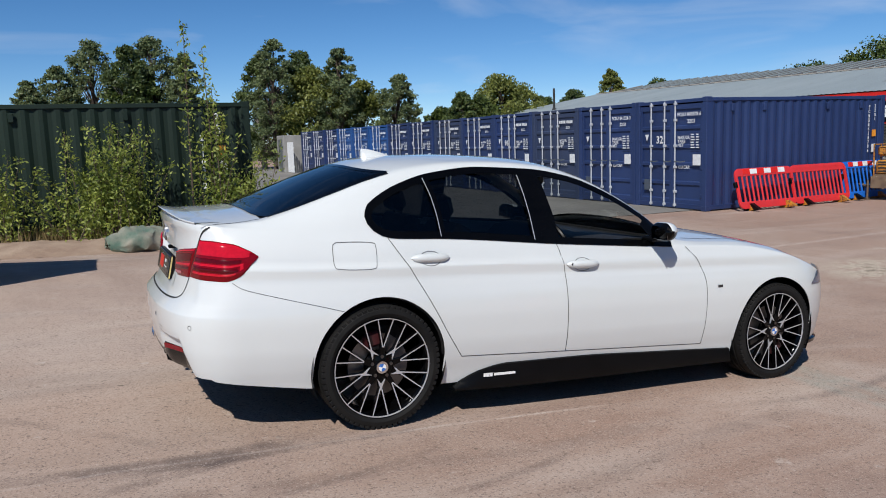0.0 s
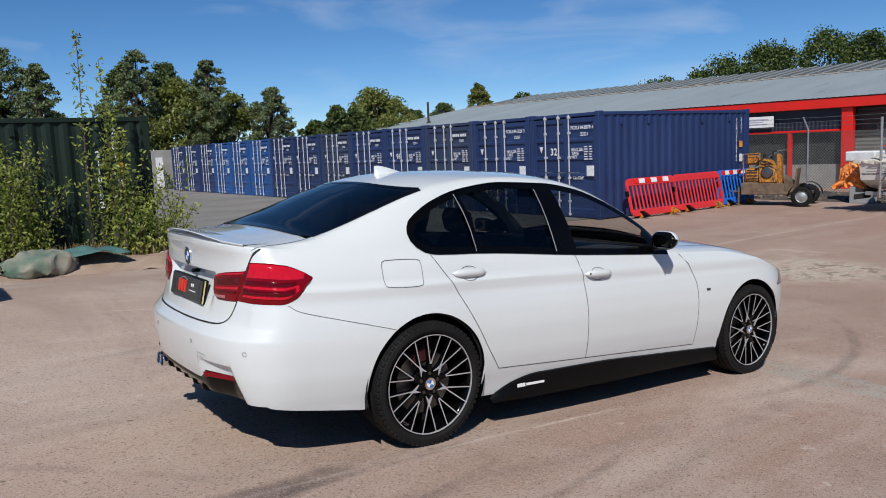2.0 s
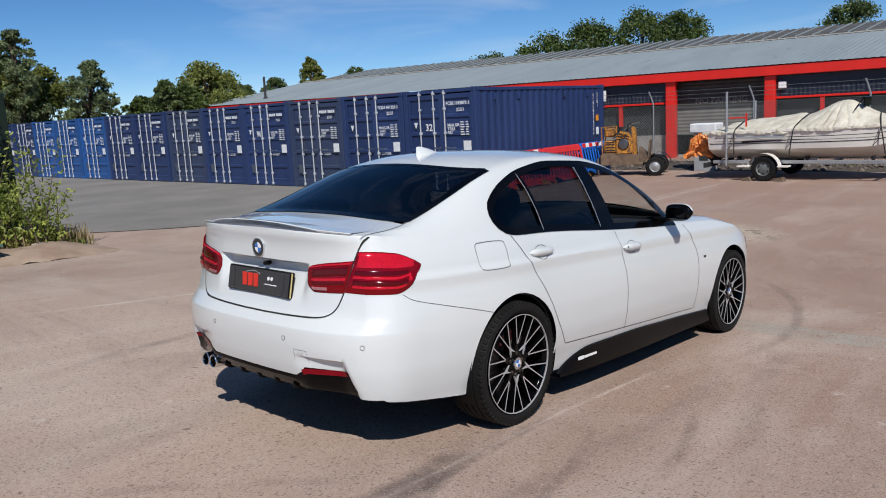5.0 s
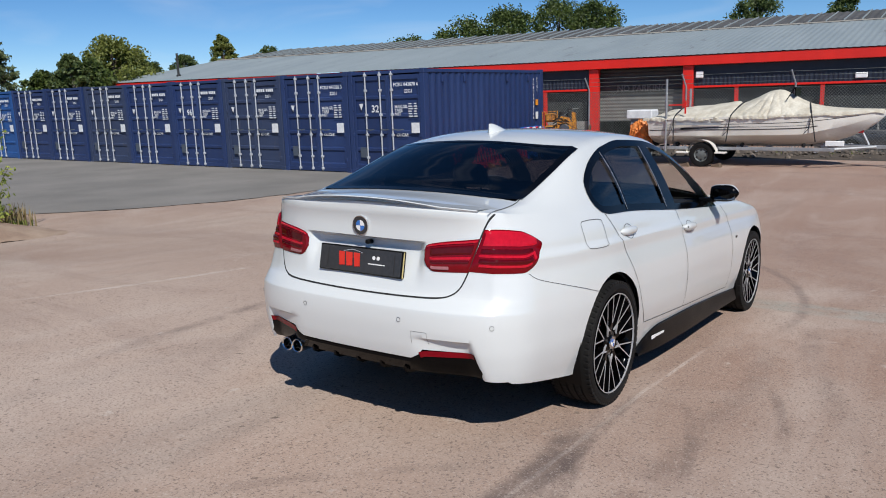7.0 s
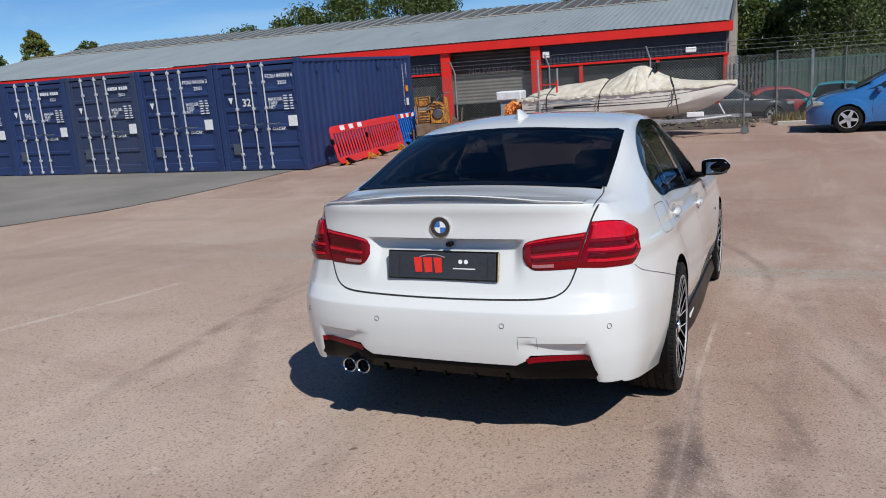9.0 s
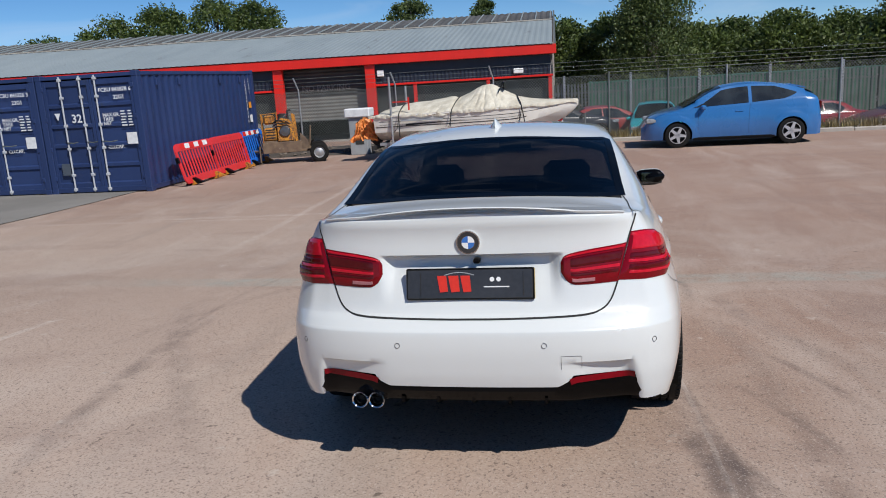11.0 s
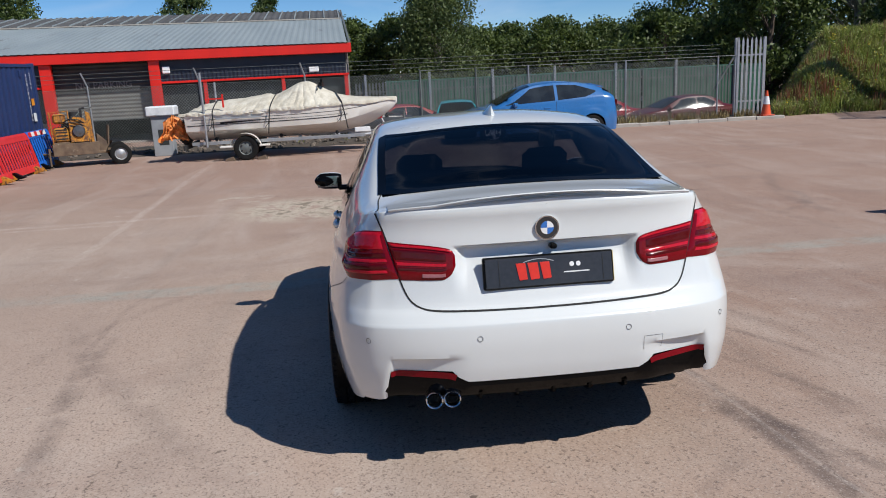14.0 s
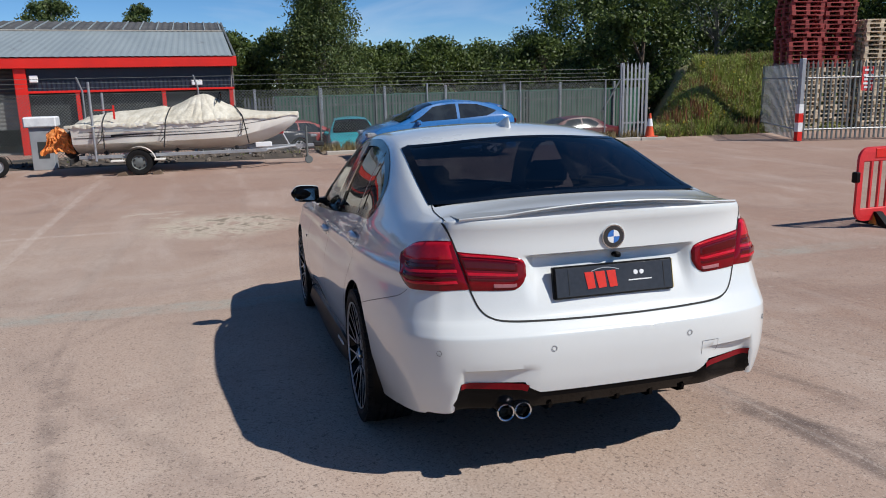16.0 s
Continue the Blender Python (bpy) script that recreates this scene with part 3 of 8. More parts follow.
# ---- ground sheet, tarmac ----
def bank_z(x, y):
    """The overgrown bank beside the gate."""
    e = min(max((x - 19.4 - 2.6 * min(max((-15.2 - y) / 2.0, 0.0), 1.0)) / 3.2, 0.0), 1.0) * min(max((-12.3 - 0.56 * max(0.0, x - 19.4) - y) / 2.0, 0.0), 1.0)
    crest = min(2.6, 1.2 + 0.26 * max(0.0, -12.3 - y)) + 0.22 * noise.noise((x * 0.5, y * 0.5, 0)) + 0.09 * noise.noise((x * 1.6, y * 1.6, 5.0))
    return ground_z(x, y) * (1 - e) + e * crest if e > 0 else ground_z(x, y)


gb = Bag()
xs = sorted(set([-900, -500, -250, -120, -60, -40, -30, -20, -15] + list(np.arange(-12, 40, 0.5)) + [42, 45, 50, 60, 80, 120, 250, 500, 900]))
ys = sorted(set([-900, -500, -250, -120, -60, -40, -30, -25] + list(np.arange(-22, 26, 0.6)) + [28, 32, 40, 50, 70, 120, 250, 500, 900]))
gb.grid([[(float(x), float(y), ground_z(x, y) + 0.006 * noise.noise((x * 1.3, y * 1.3, 0))) for y in ys] for x in xs])
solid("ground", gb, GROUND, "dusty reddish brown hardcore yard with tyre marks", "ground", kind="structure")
EDGE_Y = spline([(1.0, 14.2), (2.4, 13.0), (3.6, 11.6), (5.2, 10.5), (8.0, 9.45), (11.4, 9.2), (18, 9.1)])
rows = []
for x in np.arange(1.0, 18.1, 0.35):
    e = float(EDGE_Y(x)) + 0.12 * noise.noise((x * 1.7, 3.1, 0))
    rows.append([(float(x), e + (62 - e) * k**2.2, ground_z(float(x), e + (62 - e) * k**2.2) + 0.012) for k in np.linspace(0, 1, 40)])
solid("tarmac", Bag().grid(rows), ASPHALT, "worn grey tarmac apron before the containers", "road", kind="structure")
# unseen block, added only to throw the shadow at the yard's left
solid("wall_stub", Bag().box(-7.0, -2.35, 4.2, 5.75, 0.2, 2.25, 0.01), WALL_GREY, "plain block added out of view to cast the shadow on the yard", "wall", kind="structure")


def text_mesh(body, size, material, align="LEFT", spacing=1.0):
    cu = bpy.data.curves.new("text", "FONT")
    cu.body, cu.size, cu.align_x, cu.align_y, cu.space_line = body, size, align, "CENTER", spacing
    cu.resolution_u = 2
    cu.offset = size * 0.022
    ob = bpy.data.objects.new("text", cu)
    me = bpy.data.meshes.new_from_object(ob)
    bpy.data.objects.remove(ob)
    me.materials.clear()
    me.materials.append(material)
    return me


FACE_DOOR = Matrix(((0, 0, -1, 0), (-1, 0, 0, 0), (0, 1, 0, 0), (0, 0, 0, 1)))
FACE_SIDE = Matrix(((1, 0, 0, 0), (0, 0, -1, 0), (0, 1, 0, 0), (0, 0, 0, 1)))


def wave(length, pitch=0.278, depth=0.026):
    """Stations of a corrugated sheet: along, inward."""
    out, s = [], 0.0
    while s < length:
        for ds, d in ((0, 0), (0.07, 0), (0.139, 1), (0.209, 1)):
            if s + ds * pitch / 0.278 < length:
                out.append((s + ds * pitch / 0.278, d * depth))
        s += pitch
    return out + [(length, 0)]


def container(m, paint, label, group="", code="", small="22G1", mark="", side=True):
    """A twenty-foot shipping container; its doors face -x, its marked side -y."""
    c = thing("shipping_container", m, label, "container", group)
    L, W, H = 6.058, 2.438, 2.591
    for x in (0, L - 0.16):
        for y in (0, W - 0.15):
            part("corner_post", Bag().box(x + 0.005, x + 0.155, y + 0.005, y + 0.145, 0.11, H - 0.11, 0.008), paint, c)
            for z in (0, H - 0.118):
                part("corner_casting", Bag().box(x, x + 0.16, y, y + 0.15, z, z + 0.118, 0.012), paint, c)
    for z0, z1 in ((0.03, 0.14), (H - 0.10, H - 0.02)):
        for y in (0.01, W - 0.07):
            part("rail", Bag().box(0.15, L - 0.15, y, y + 0.06, z0, z1, 0.006), paint, c)
        for x in (0.01, L - 0.09):
            part("rail", Bag().box(x, x + 0.08, 0.14, W - 0.14, z0, z1, 0.006), paint, c)
    for y, s in ((0.025, 1), (W - 0.025, -1)):
        part("side_wall", Bag().grid([[(0.15 + a, y + s * d, 0.12), (0.15 + a, y + s * d, H - 0.08)] for a, d in wave(L - 0.3, 0.278, 0.036 if paint is DARK_GREEN else 0.026)]), paint, c, smooth=False)
    part("roof", Bag().grid([[(0.1 + a, 0.05, H - 0.03 - d * 0.5), (0.1 + a, W - 0.05, H - 0.03 - d * 0.5)] for a, d in wave(L - 0.2, 0.209)]), paint, c, smooth=False)
    part("end_wall", Bag().grid([[(L - 0.03 - d, 0.14 + a, 0.12), (L - 0.03 - d, 0.14 + a, H - 0.08)] for a, d in wave(W - 0.28, 0.25)]), paint, c, smooth=False)
    # doors: left one (seen from outside) lies at greater y
    for y0, y1 in ((1.155, W - 0.15), (0.15, 1.145)):
        zz = [0.2, 0.62, 1.06, 1.48, 1.92, 2.38]
        prof = [(0.13, 0.0)]
        for a, b in zip(zz, zz[1:]):
            prof += [(a + 0.03, 0.0), (a + 0.06, 0.032), (b - 0.06, 0.032), (b - 0.03, 0.0)]
        prof += [(2.46, 0.0)]
        d = Bag().grid([[(0.03 + dep, y, z) for z, dep in prof] for y in (y0 + 0.07, y1 - 0.07)])
        d.box(0.022, 0.07, y0, y0 + 0.072, 0.13, 2.46, 0.004).box(0.022, 0.07, y1 - 0.072, y1, 0.13, 2.46, 0.004)
        door = part("door", d, paint, c, "ribbed steel container door", smooth=False)
        for z in (0.3, 0.95, 1.6, 2.25):
            yh = y1 - 0.02 if y0 > 1 else y0 - 0.04
            part("hinge", Bag().box(0.0, 0.04, yh, yh + 0.07, z, z + 0.09, 0.006), paint, door)
    for k, fr in enumerate((0.245, 0.44, 0.59)):
        y = W * (1 - fr)
        bar = Bag().tube([(-0.012, y, 0.05), (-0.012, y, H - 0.04)], 0.018, 8)
        for z in (0.10, 0.42, 1.0, 1.5, 2.1, 2.48):
            bar.box(-0.035, 0.03, y - 0.035, y + 0.035, z - 0.03, z + 0.03, 0.006)
        b = part("locking_bar", bar, BRIGHT_GALV, c, "galvanised locking bar")
        yy = 0.36 if k == 2 else 0.26
        part("bar_handle", Bag().tube([(-0.03, y, 1.14), (-0.05, y - yy * 0.6, 1.12), (-0.045, y - yy, 1.14)], 0.014, 6), DULL_GALV, b)
    # door markings
    put = lambda me, y, z: tagged(part("marking", me, None, c, m=Matrix.Translation((0.006, y, z)) @ FACE_DOOR), kind="stuff")
    if not code:
        put(text_mesh("22G1", 0.105, MARK_WHITE), 0.62, 2.05)
        put(text_mesh("MAX.GR.\nTARE\nNET", 0.095, MARK_WHITE, spacing=0.85), 0.93, 1.6)
        put(text_mesh("CU.CAP.", 0.095, MARK_WHITE), 0.9, 1.0)
    if code:
        put(text_mesh(code, 0.118, MARK_WHITE), 0.95, 2.22)
        put(text_mesh(small, 0.118, MARK_WHITE), 0.62, 2.06)
        put(text_mesh("MAX.GR.\nTARE\nNET", 0.105, MARK_WHITE, spacing=0.85), 0.93, 1.6)
        put(text_mesh("CU.CAP.", 0.105, MARK_WHITE), 0.9, 1.0)
    else:
        for y0, y1 in ((0.885, 0.95), (0.80, 0.865), (0.715, 0.78), (0.63, 0.695), (0.52, 0.57), (0.44, 0.50), (0.36, 0.42), (0.28, 0.34)):
            part("marking", Bag().box(0.002, 0.007, y0, y1, 2.175, 2.255), MARK_WHITE, c)
    for k in range(6):
        for y0, w in ((0.50, 0.13), (0.33, 0.10)):
            part("marking", Bag().box(0.002, 0.0065, y0 - w * (0.75 + 0.25 * ((k * 7) % 3) / 2), y0, 1.745 - k * 0.06, 1.772 - k * 0.06), MARK_WHITE, c)
    part("data_plate", Bag().box(-0.004, 0.007, 0.18, 0.42, 1.05, 1.30, 0.002), MARK_WHITE, c, "pale data plate")
    part("vent_plate", Bag().box(-0.002, 0.01, 1.9, 2.1, 0.42, 0.68, 0.002), VENT_GREY, c)
    tri = Bag().prism([(2.08, 1.78), (1.94, 1.78), (2.01, 1.62)], 0.003, 0.007, "x")
    part("marking", tri, MARK_WHITE, c)
    if mark:
        put(text_mesh(mark, 0.25, MARK_WHITE), 1.68, 1.64)
    if side and code:
        tm = Matrix.Translation((L - 0.62, -0.003, 1.74)) @ FACE_SIDE
        part("side_code", text_mesh("\n".join(code.replace(" ", "")), 0.115, MARK_WHITE, "CENTER", 0.95), None, c, m=tm)
        part("side_code", text_mesh("\n".join(small), 0.115, MARK_WHITE, "CENTER", 0.95), None, c, m=Matrix.Translation((L - 0.40, -0.003, 2.15)) @ FACE_SIDE)
        part("side_label", Bag().box(L - 0.46, L - 0.34, -0.004, 0.02, 1.55, 1.72, 0.001), MARK_ORANGE, c)
        part("side_label", Bag().box(L - 0.46, L - 0.34, -0.004, 0.02, 1.15, 1.36, 0.001), MARK_WHITE, c)
        for x in (0.75, 1.75, 3.9, 5.1):
            part("side_vent", Bag().box(x, x + 0.09, -0.012, 0.03, 2.26, 2.42, 0.008), paint, c)
    return c


ROW = "containers in the long row"
container(pose(11.56, 8.79, 0.0), NAVY, "navy steel shipping container with white markings at the row's end", ROW, "FCBU 843878 6", mark="32")
container(pose(11.56, 8.79 + 2.46, 0), NAVY, "navy steel shipping container with white door markings in a row", ROW, "FCBU 841326 3", side=False)
c3 = container(pose(11.56, 8.79 + 2 * 2.46, 0), GREY_BLUE, "faded blue-grey steel shipping container in a row", ROW)
container(pose(11.56, 8.79 + 3 * 2.46, 0), NAVY, "navy steel shipping container with locking bars in a row", ROW, mark="96")
c10 = container(pose(11.56, 8.79 + 10 * 2.46, 0), BRIGHT_BLUE, "bright blue steel shipping container in a row", ROW)
c5 = container(pose(11.59, 8.79 + 4 * 2.46, 0), NAVY, "navy steel shipping container in a row", ROW)
for i in (5, 6, 7, 11, 12, 13):
    copy_thing(c5 if i != 5 else c3, pose(11.56 + 0.03 * (i % 3), 8.79 + i * 2.46, 0))
for i in (8, 9):
    copy_thing(c10, pose(11.56 + 0.02 * (i % 3), 8.79 + i * 2.46, 0))
gc = container(pose(-4.2, 10.95, 0.1), DARK_GREEN, "dark green steel shipping container behind shrubs", "", "", side=False)
part("side_code", text_mesh("\n".join("2110392"), 0.16, MARK_WHITE, "CENTER", 0.95), None, gc, m=Matrix.Translation((5.12, -0.003, 1.45)) @ FACE_SIDE)
part("side_code", text_mesh("\n".join("22G1"), 0.15, MARK_WHITE, "CENTER", 0.95), None, gc, m=Matrix.Translation((5.42, -0.003, 2.1)) @ FACE_SIDE)
part("side_label", Bag().box(5.42, 5.55, -0.006, 0.02, 1.58, 1.75, 0.001), MARK_ORANGE, gc, "orange label")
part("side_label", Bag().box(5.43, 5.56, -0.006, 0.02, 1.25, 1.46, 0.001), MARK_WHITE, gc, "white label")
for x in (1.9, 3.75):
    part("side_vent", Bag().box(x, x + 0.09, -0.015, 0.03, 2.26, 2.42, 0.008), DARK_GREEN, gc)

# ---- the long low unit behind the yard ----
B = thing("industrial_unit", pose(36.8, 0.9, 0, 0, 0, 8), "long low industrial unit with red fascia and grey sheet roof", "building")
LB = 50.5


def skewed(b):
    """The unit's end walls stand a little out of square to its front."""
    b.v = [(x, y - 0.112 * max(0.0, x), z) for x, y, z in b.v]
    return b


part("fascia", Bag().box(-0.45, 0.05, -0.15, LB, 2.97, 3.44, 0.02), RED_STEEL, B, "red steel fascia")
rows = [[(-0.5, a, 3.46 + 0.014 * (d > 0)), (0.0, a, 3.544 + 0.014 * (d > 0)), (10.4, a, 5.3 + 0.014 * (d > 0))] for a, d in wave(LB, 0.32, 0.03)]
part("lower_roof", skewed(Bag().grid(rows)), ROOF_GREY, B, "grey profiled sheet roof", smooth=False)
rows = [[(10.3, a, 5.34 + 0.04 * (d > 0)), (15.2, a, 6.17 + 0.04 * (d > 0)), (26, a, 3.4)] for a, d in wave(48.0, 0.4, 0.03)]
part("upper_roof", skewed(Bag().grid(rows)), ROOF_DARK, B, "old dark corrugated roof sheets", smooth=False)
for i in range(52):
    part("roof_batten", skewed(Bag().prism([(10.3, 5.36), (15.2, 6.19), (15.2, 6.26), (10.3, 5.43)], 0.1 + i * 0.92, 0.16 + i * 0.92)), ROOF_GREY, B)
part("roof_edge", skewed(Bag().box(10.2, 10.4, 0, LB, 5.3, 5.36)), CONCRETE, B)
part("gable_wall", skewed(Bag().prism([(0, -1.4), (0, 3.4), (15.2, 6.05), (26, 3.3), (26, -1.4)], 0.0, 0.12)), GABLE, B, "weathered grey boarded gable wall")
for i in range(48):
    x = 0.3 + i * 0.53
    part("cover_strip", skewed(Bag().box(x, x + 0.06, -0.03, 0.0, -1.4, 3.3 + 0.17 * min(x, 15.2) - 0.42 * max(0.0, x - 15.2) * 0.6)), GABLE, B)
part("verge", skewed(Bag().prism([(-0.4, 3.36), (-0.4, 3.5), (15.2, 6.22), (15.2, 6.0)], -0.14, -0.03)), DULL_GALV, B)
part("far_gable", skewed(Bag().prism([(0, -1.4), (0, 3.4), (15.2, 6.05), (26, 3.3), (26, -1.4)], LB - 0.12, LB)), WALL_GREY, B)
part("rear_wall", skewed(Bag().box(25.8, 26, 0, LB, -1.4, 3.3)), WALL_GREY, B)
for y in (9.3, 14.05, 24.0, 33.0):
    part("column", Bag().box(-0.28, 0.1, y - 0.25, y + 0.25, -1.4, 2.97, 0.02), RED_STEEL, B, "red steel column")


def bay(y0, y1, posts):
    part("header_panel", Bag().box(0.0, 0.12, y0, y1, 2.42, 2.97), NAVY_CLAD, B, "dark navy header panel")
    part("ribbed_cladding", Bag().grid([[(-0.02 + d, y0 + a, 1.98), (-0.02 + d, y0 + a, 2.42)] for a, d in wave(y1 - y0, 0.2, 0.035)]), NAVY_CLAD, B, "ribbed navy cladding", smooth=False)
    part("beam", Bag().box(-0.1, 0.1, y0, y1, 1.88, 1.98, 0.01), RED_STEEL, B, "red steel beam")
    part("glazing", Bag().box(0.3, 0.36, y0, y1, 0.3, 1.88), DARK_VOID, B, "dark glazing")
    part("dado_wall", Bag().box(0.15, 0.36, y0, y1, -1.4, 0.3), WALL_GREY, B, "grey dado wall")
    for p in posts:
        part("post", Bag().box(-0.06, 0.14, p - 0.09, p + 0.09, -1.4, 1.9, 0.01), RED_STEEL, B, "red steel post")


bay(0.0, 9.05, (0.15, 3.3, 7.05))
bay(14.3, 23.75, (16.8, 20.5))
bay(24.25, 32.75, (28,))
bay(33.25, LB, (36,))
part("shutter", Bag().grid([[(0.42 + 0.022 * (k % 2), 9.5, 0.34 + 0.088 * k), (0.42 + 0.022 * (k % 2), 13.9, 0.34 + 0.088 * k)] for k in range(16)]), SHUTTER, B, "grey slatted roller shutter half raised", smooth=False)
# upper slats: the shade under the fascia is part of their dark colour
part("shutter_head", Bag().grid([[(0.36 + 0.022 * (k % 2), 9.5, 1.62 + 0.09 * k), (0.36 + 0.022 * (k % 2), 13.9, 1.62 + 0.09 * k)] for k in range(16)]), SHUTTER_SHADED, B, "old upper slats of the shutter, coloured dark for the fascia's shade", smooth=False)
part("shutter_rail", Bag().box(0.40, 0.46, 9.5, 13.9, 0.27, 0.34, 0.008), DULL_GALV, B)
for y in (9.1, 13.9):
    part("jamb", Bag().box(0.1, 0.6, y, y + 0.4, -1.4, 2.97), NAVY_CLAD, B)
part("bay_floor", Bag().box(0.4, 12.0, 9.6, 14.3, -1.4, -0.78), CONCRETE, B)
# near-black back and sides put the bay's shade into the colour
part("bay_back", Bag().box(6.0, 6.2, 9.0, 14.8, -1.4, 3.3).box(0.5, 6.0, 9.2, 9.3, -1.4, 3.3).box(0.5, 6.0, 14.6, 14.7, -1.4, 3.3), DARK_VOID, B, "inside of the open bay, coloured dark for its shade")
part("lettering", text_mesh("NO PARKING", 0.42, mat("faded_paint", (0.16, 0.155, 0.15), rough=0.7), "CENTER"), None, B, m=Matrix.Translation((0.35, 11.7, 1.95)) @ FACE_DOOR)
part("wall_lamp", Bag().box(-0.2, 0.0, 8.6, 8.95, 2.35, 2.68, 0.03), WHITE_PLASTIC, B, "white flood lamp")
part("wall_lamp", Bag().box(-0.15, 0.0, 1.5, 2.0, 2.1, 2.35, 0.03), WHITE_PLASTIC, B, "white wall lamp")
part("sign_board", Bag().box(-0.3, -0.25, 17.5, 19.7, 2.2, 2.75, 0.01), MARK_WHITE, B, "white sign board with grey print")
for k, (z, w) in enumerate(((2.6, 1.7), (2.48, 1.2), (2.36, 1.5))):
    part("sign_print", Bag().box(-0.306, -0.3, 18.6 - w / 2, 18.6 + w / 2, z - 0.03, z + 0.03), mat("sign_grey", (0.4, 0.42, 0.5), rough=0.6), B)
part("flue", Bag().tube([(1.5, 45.0, 3.6), (1.5, 45.0, 5.4)], 0.085, 12).lathe([(0.0, 3.95), (0.16, 3.9), (0.16, 3.72), (0.0, 3.7)], 12, "z", m=Matrix.Translation((1.5, 45.0, 0))), mat("black_flue", (0.03, 0.03, 0.03), rough=0.6), B, "black flue pipe")


# ---- fences ----
def chain_link(name, y0, y1, x, z0, z1, m=None):
    """Woven wire between two posts: crossing diagonal wires."""
    b, s, r = Bag(), 0.085, 0.0035
    h, w = z1 - z0, y1 - y0
    for sg in (1, -1):
        k = -h
        while k < w:
            a0, a1 = max(0.0, k), min(w, k + h)
            if a1 > a0:
                zz = [(a0 - k), (a1 - k)]
                zz = zz if sg > 0 else [h - zz[0], h - zz[1]]
                p, q = (x, y0 + a0, z0 + zz[0]), (x, y0 + a1, z0 + zz[1])
                b.add([(p[0] - 0.002, p[1] - r, p[2] + r), (p[0] - 0.002, p[1] + r, p[2] - r), (q[0] - 0.002, q[1] + r, q[2] - r), (q[0] - 0.002, q[1] - r, q[2] + r)] if sg > 0 else [(p[0], p[1] - r, p[2] - r), (p[0], p[1] + r, p[2] + r), (q[0], q[1] + r, q[2] + r), (q[0], q[1] - r, q[2] - r)], [(0, 1, 2, 3)])
            k += s
    return b


FX = 19.6
F = thing("chain_link_fence", pose(0, 0, 0), "galvanised chain-link fence with cranked posts and barbed wire", "fence")
POSTS = [14.6, 11.4, 8.2, 5.1, 2.1, -1.27, -2.94, -4.54, -7.56, -10.5]
for y in POSTS:
    left = y > 0
    pts = [(FX, y, -0.1), (FX, y, 1.95)] + ([(FX - 0.1, y + 0.1, 2.32)] if left else [])
    part("post", Bag().tube(pts, 0.026, 8), GALV if y > -1 or y < -3 else DULL_GALV, F, "galvanised fence post")
for a, b in zip(POSTS, POSTS[1:]):
    part("wire_mesh", chain_link("wire_mesh", b, a, FX + 0.04, 0.05, 1.85), DULL_GALV, F, "woven wire mesh", smooth=False)
for z, d in ((1.87, 0.04), (2.05, 0.0), (2.17, -0.05), (2.29, -0.1)):
    part("strand", Bag().tube([(FX + d, 14.6, z), (FX + d, -10.5, z - 0.02)], 0.006, 4), DULL_GALV, F)
part("top_rail", Bag().tube([(FX, -1.3, 1.93), (FX, -11.1, 1.93)], 0.011, 6), DULL_GALV, F)
P = thing("palisade_fence", pose(0, 0, 0), "tall galvanised palisade fence at the fence's end", "fence")
PALE = Bag().prism([(-0.034, 0), (-0.02, -0.012), (0.02, -0.012), (0.034, 0), (0.034, 0.003), (-0.034, 0.003)], 0, 2.3, "z").add([(-0.034, 0, 2.3), (0.034, 0, 2.3), (0.0, 0, 2.42)], [(0, 1, 2)]).mesh("pale", GALV, False)
for i in range(7):
    part("pale", PALE, None, P, m=pose(FX, -11.15 - i * 0.14, 0.05, 0, 0, 90))
for y in (-11.1, -12.02):
    part("post", Bag().box(FX + 0.02, FX + 0.1, y - 0.04, y + 0.04, -0.1, 2.45, 0.005), GALV, P)
for z in (0.5, 1.9):
    part("rail", Bag().box(FX + 0.01, FX + 0.05, -12.0, -11.1, z, z + 0.05), GALV, P)
part("raking_stay", Bag().tube([(FX + 0.05, -10.4, 0.9), (FX + 0.05, -11.1, 2.0)], 0.03, 6), DULL_GALV, P)
# further palisade and green containers beyond the cars
FP = thing("rear_palisade", pose(0, 0, 0), "long grey palisade fence before green containers", "fence")
b = Bag()
for i in range(125):
    y = 0.6 - i * 0.14
    zb = ground_z(29.5, y)
    b.box(29.5, 29.52, y - 0.035, y + 0.035, zb + 0.05, 1.5 + 0.02 * noise.noise((i * 0.3, 0, 0)))
part("palisade", b, mat("grey_palisade", (0.13, 0.145, 0.138), (0.095, 0.105, 0.10), rough=0.6, metal=0.2, scale=2), FP, "grey steel palisade", smooth=False)
tagged(FP.children[0], kind="stuff")
for z in (-0.6, 1.1):
    part("rail", Bag().box(29.53, 29.57, -17, 0.6, z, z + 0.06), DULL_GALV, FP)
for i in range(7):
    part("post", Bag().box(29.4, 29.5, 0.2 - i * 2.7 - 0.05, 0.2 - i * 2.7 + 0.05, -1.3, 1.85, 0.01), GALV, FP)
for k, (x, y, rz) in enumerate(((33.0, -0.8, -92), (33.2, -7.0, -91), (33.0, -13.2, -90))):
    container(pose(x, y, -1.1, 0, 0, rz), MID_GREEN, "green steel shipping container behind the palisade", "green containers")

# kerb with weeds
K = thing("kerb", pose(0, 0, 0), "low concrete kerb along the fence", "kerb", kind="structure")
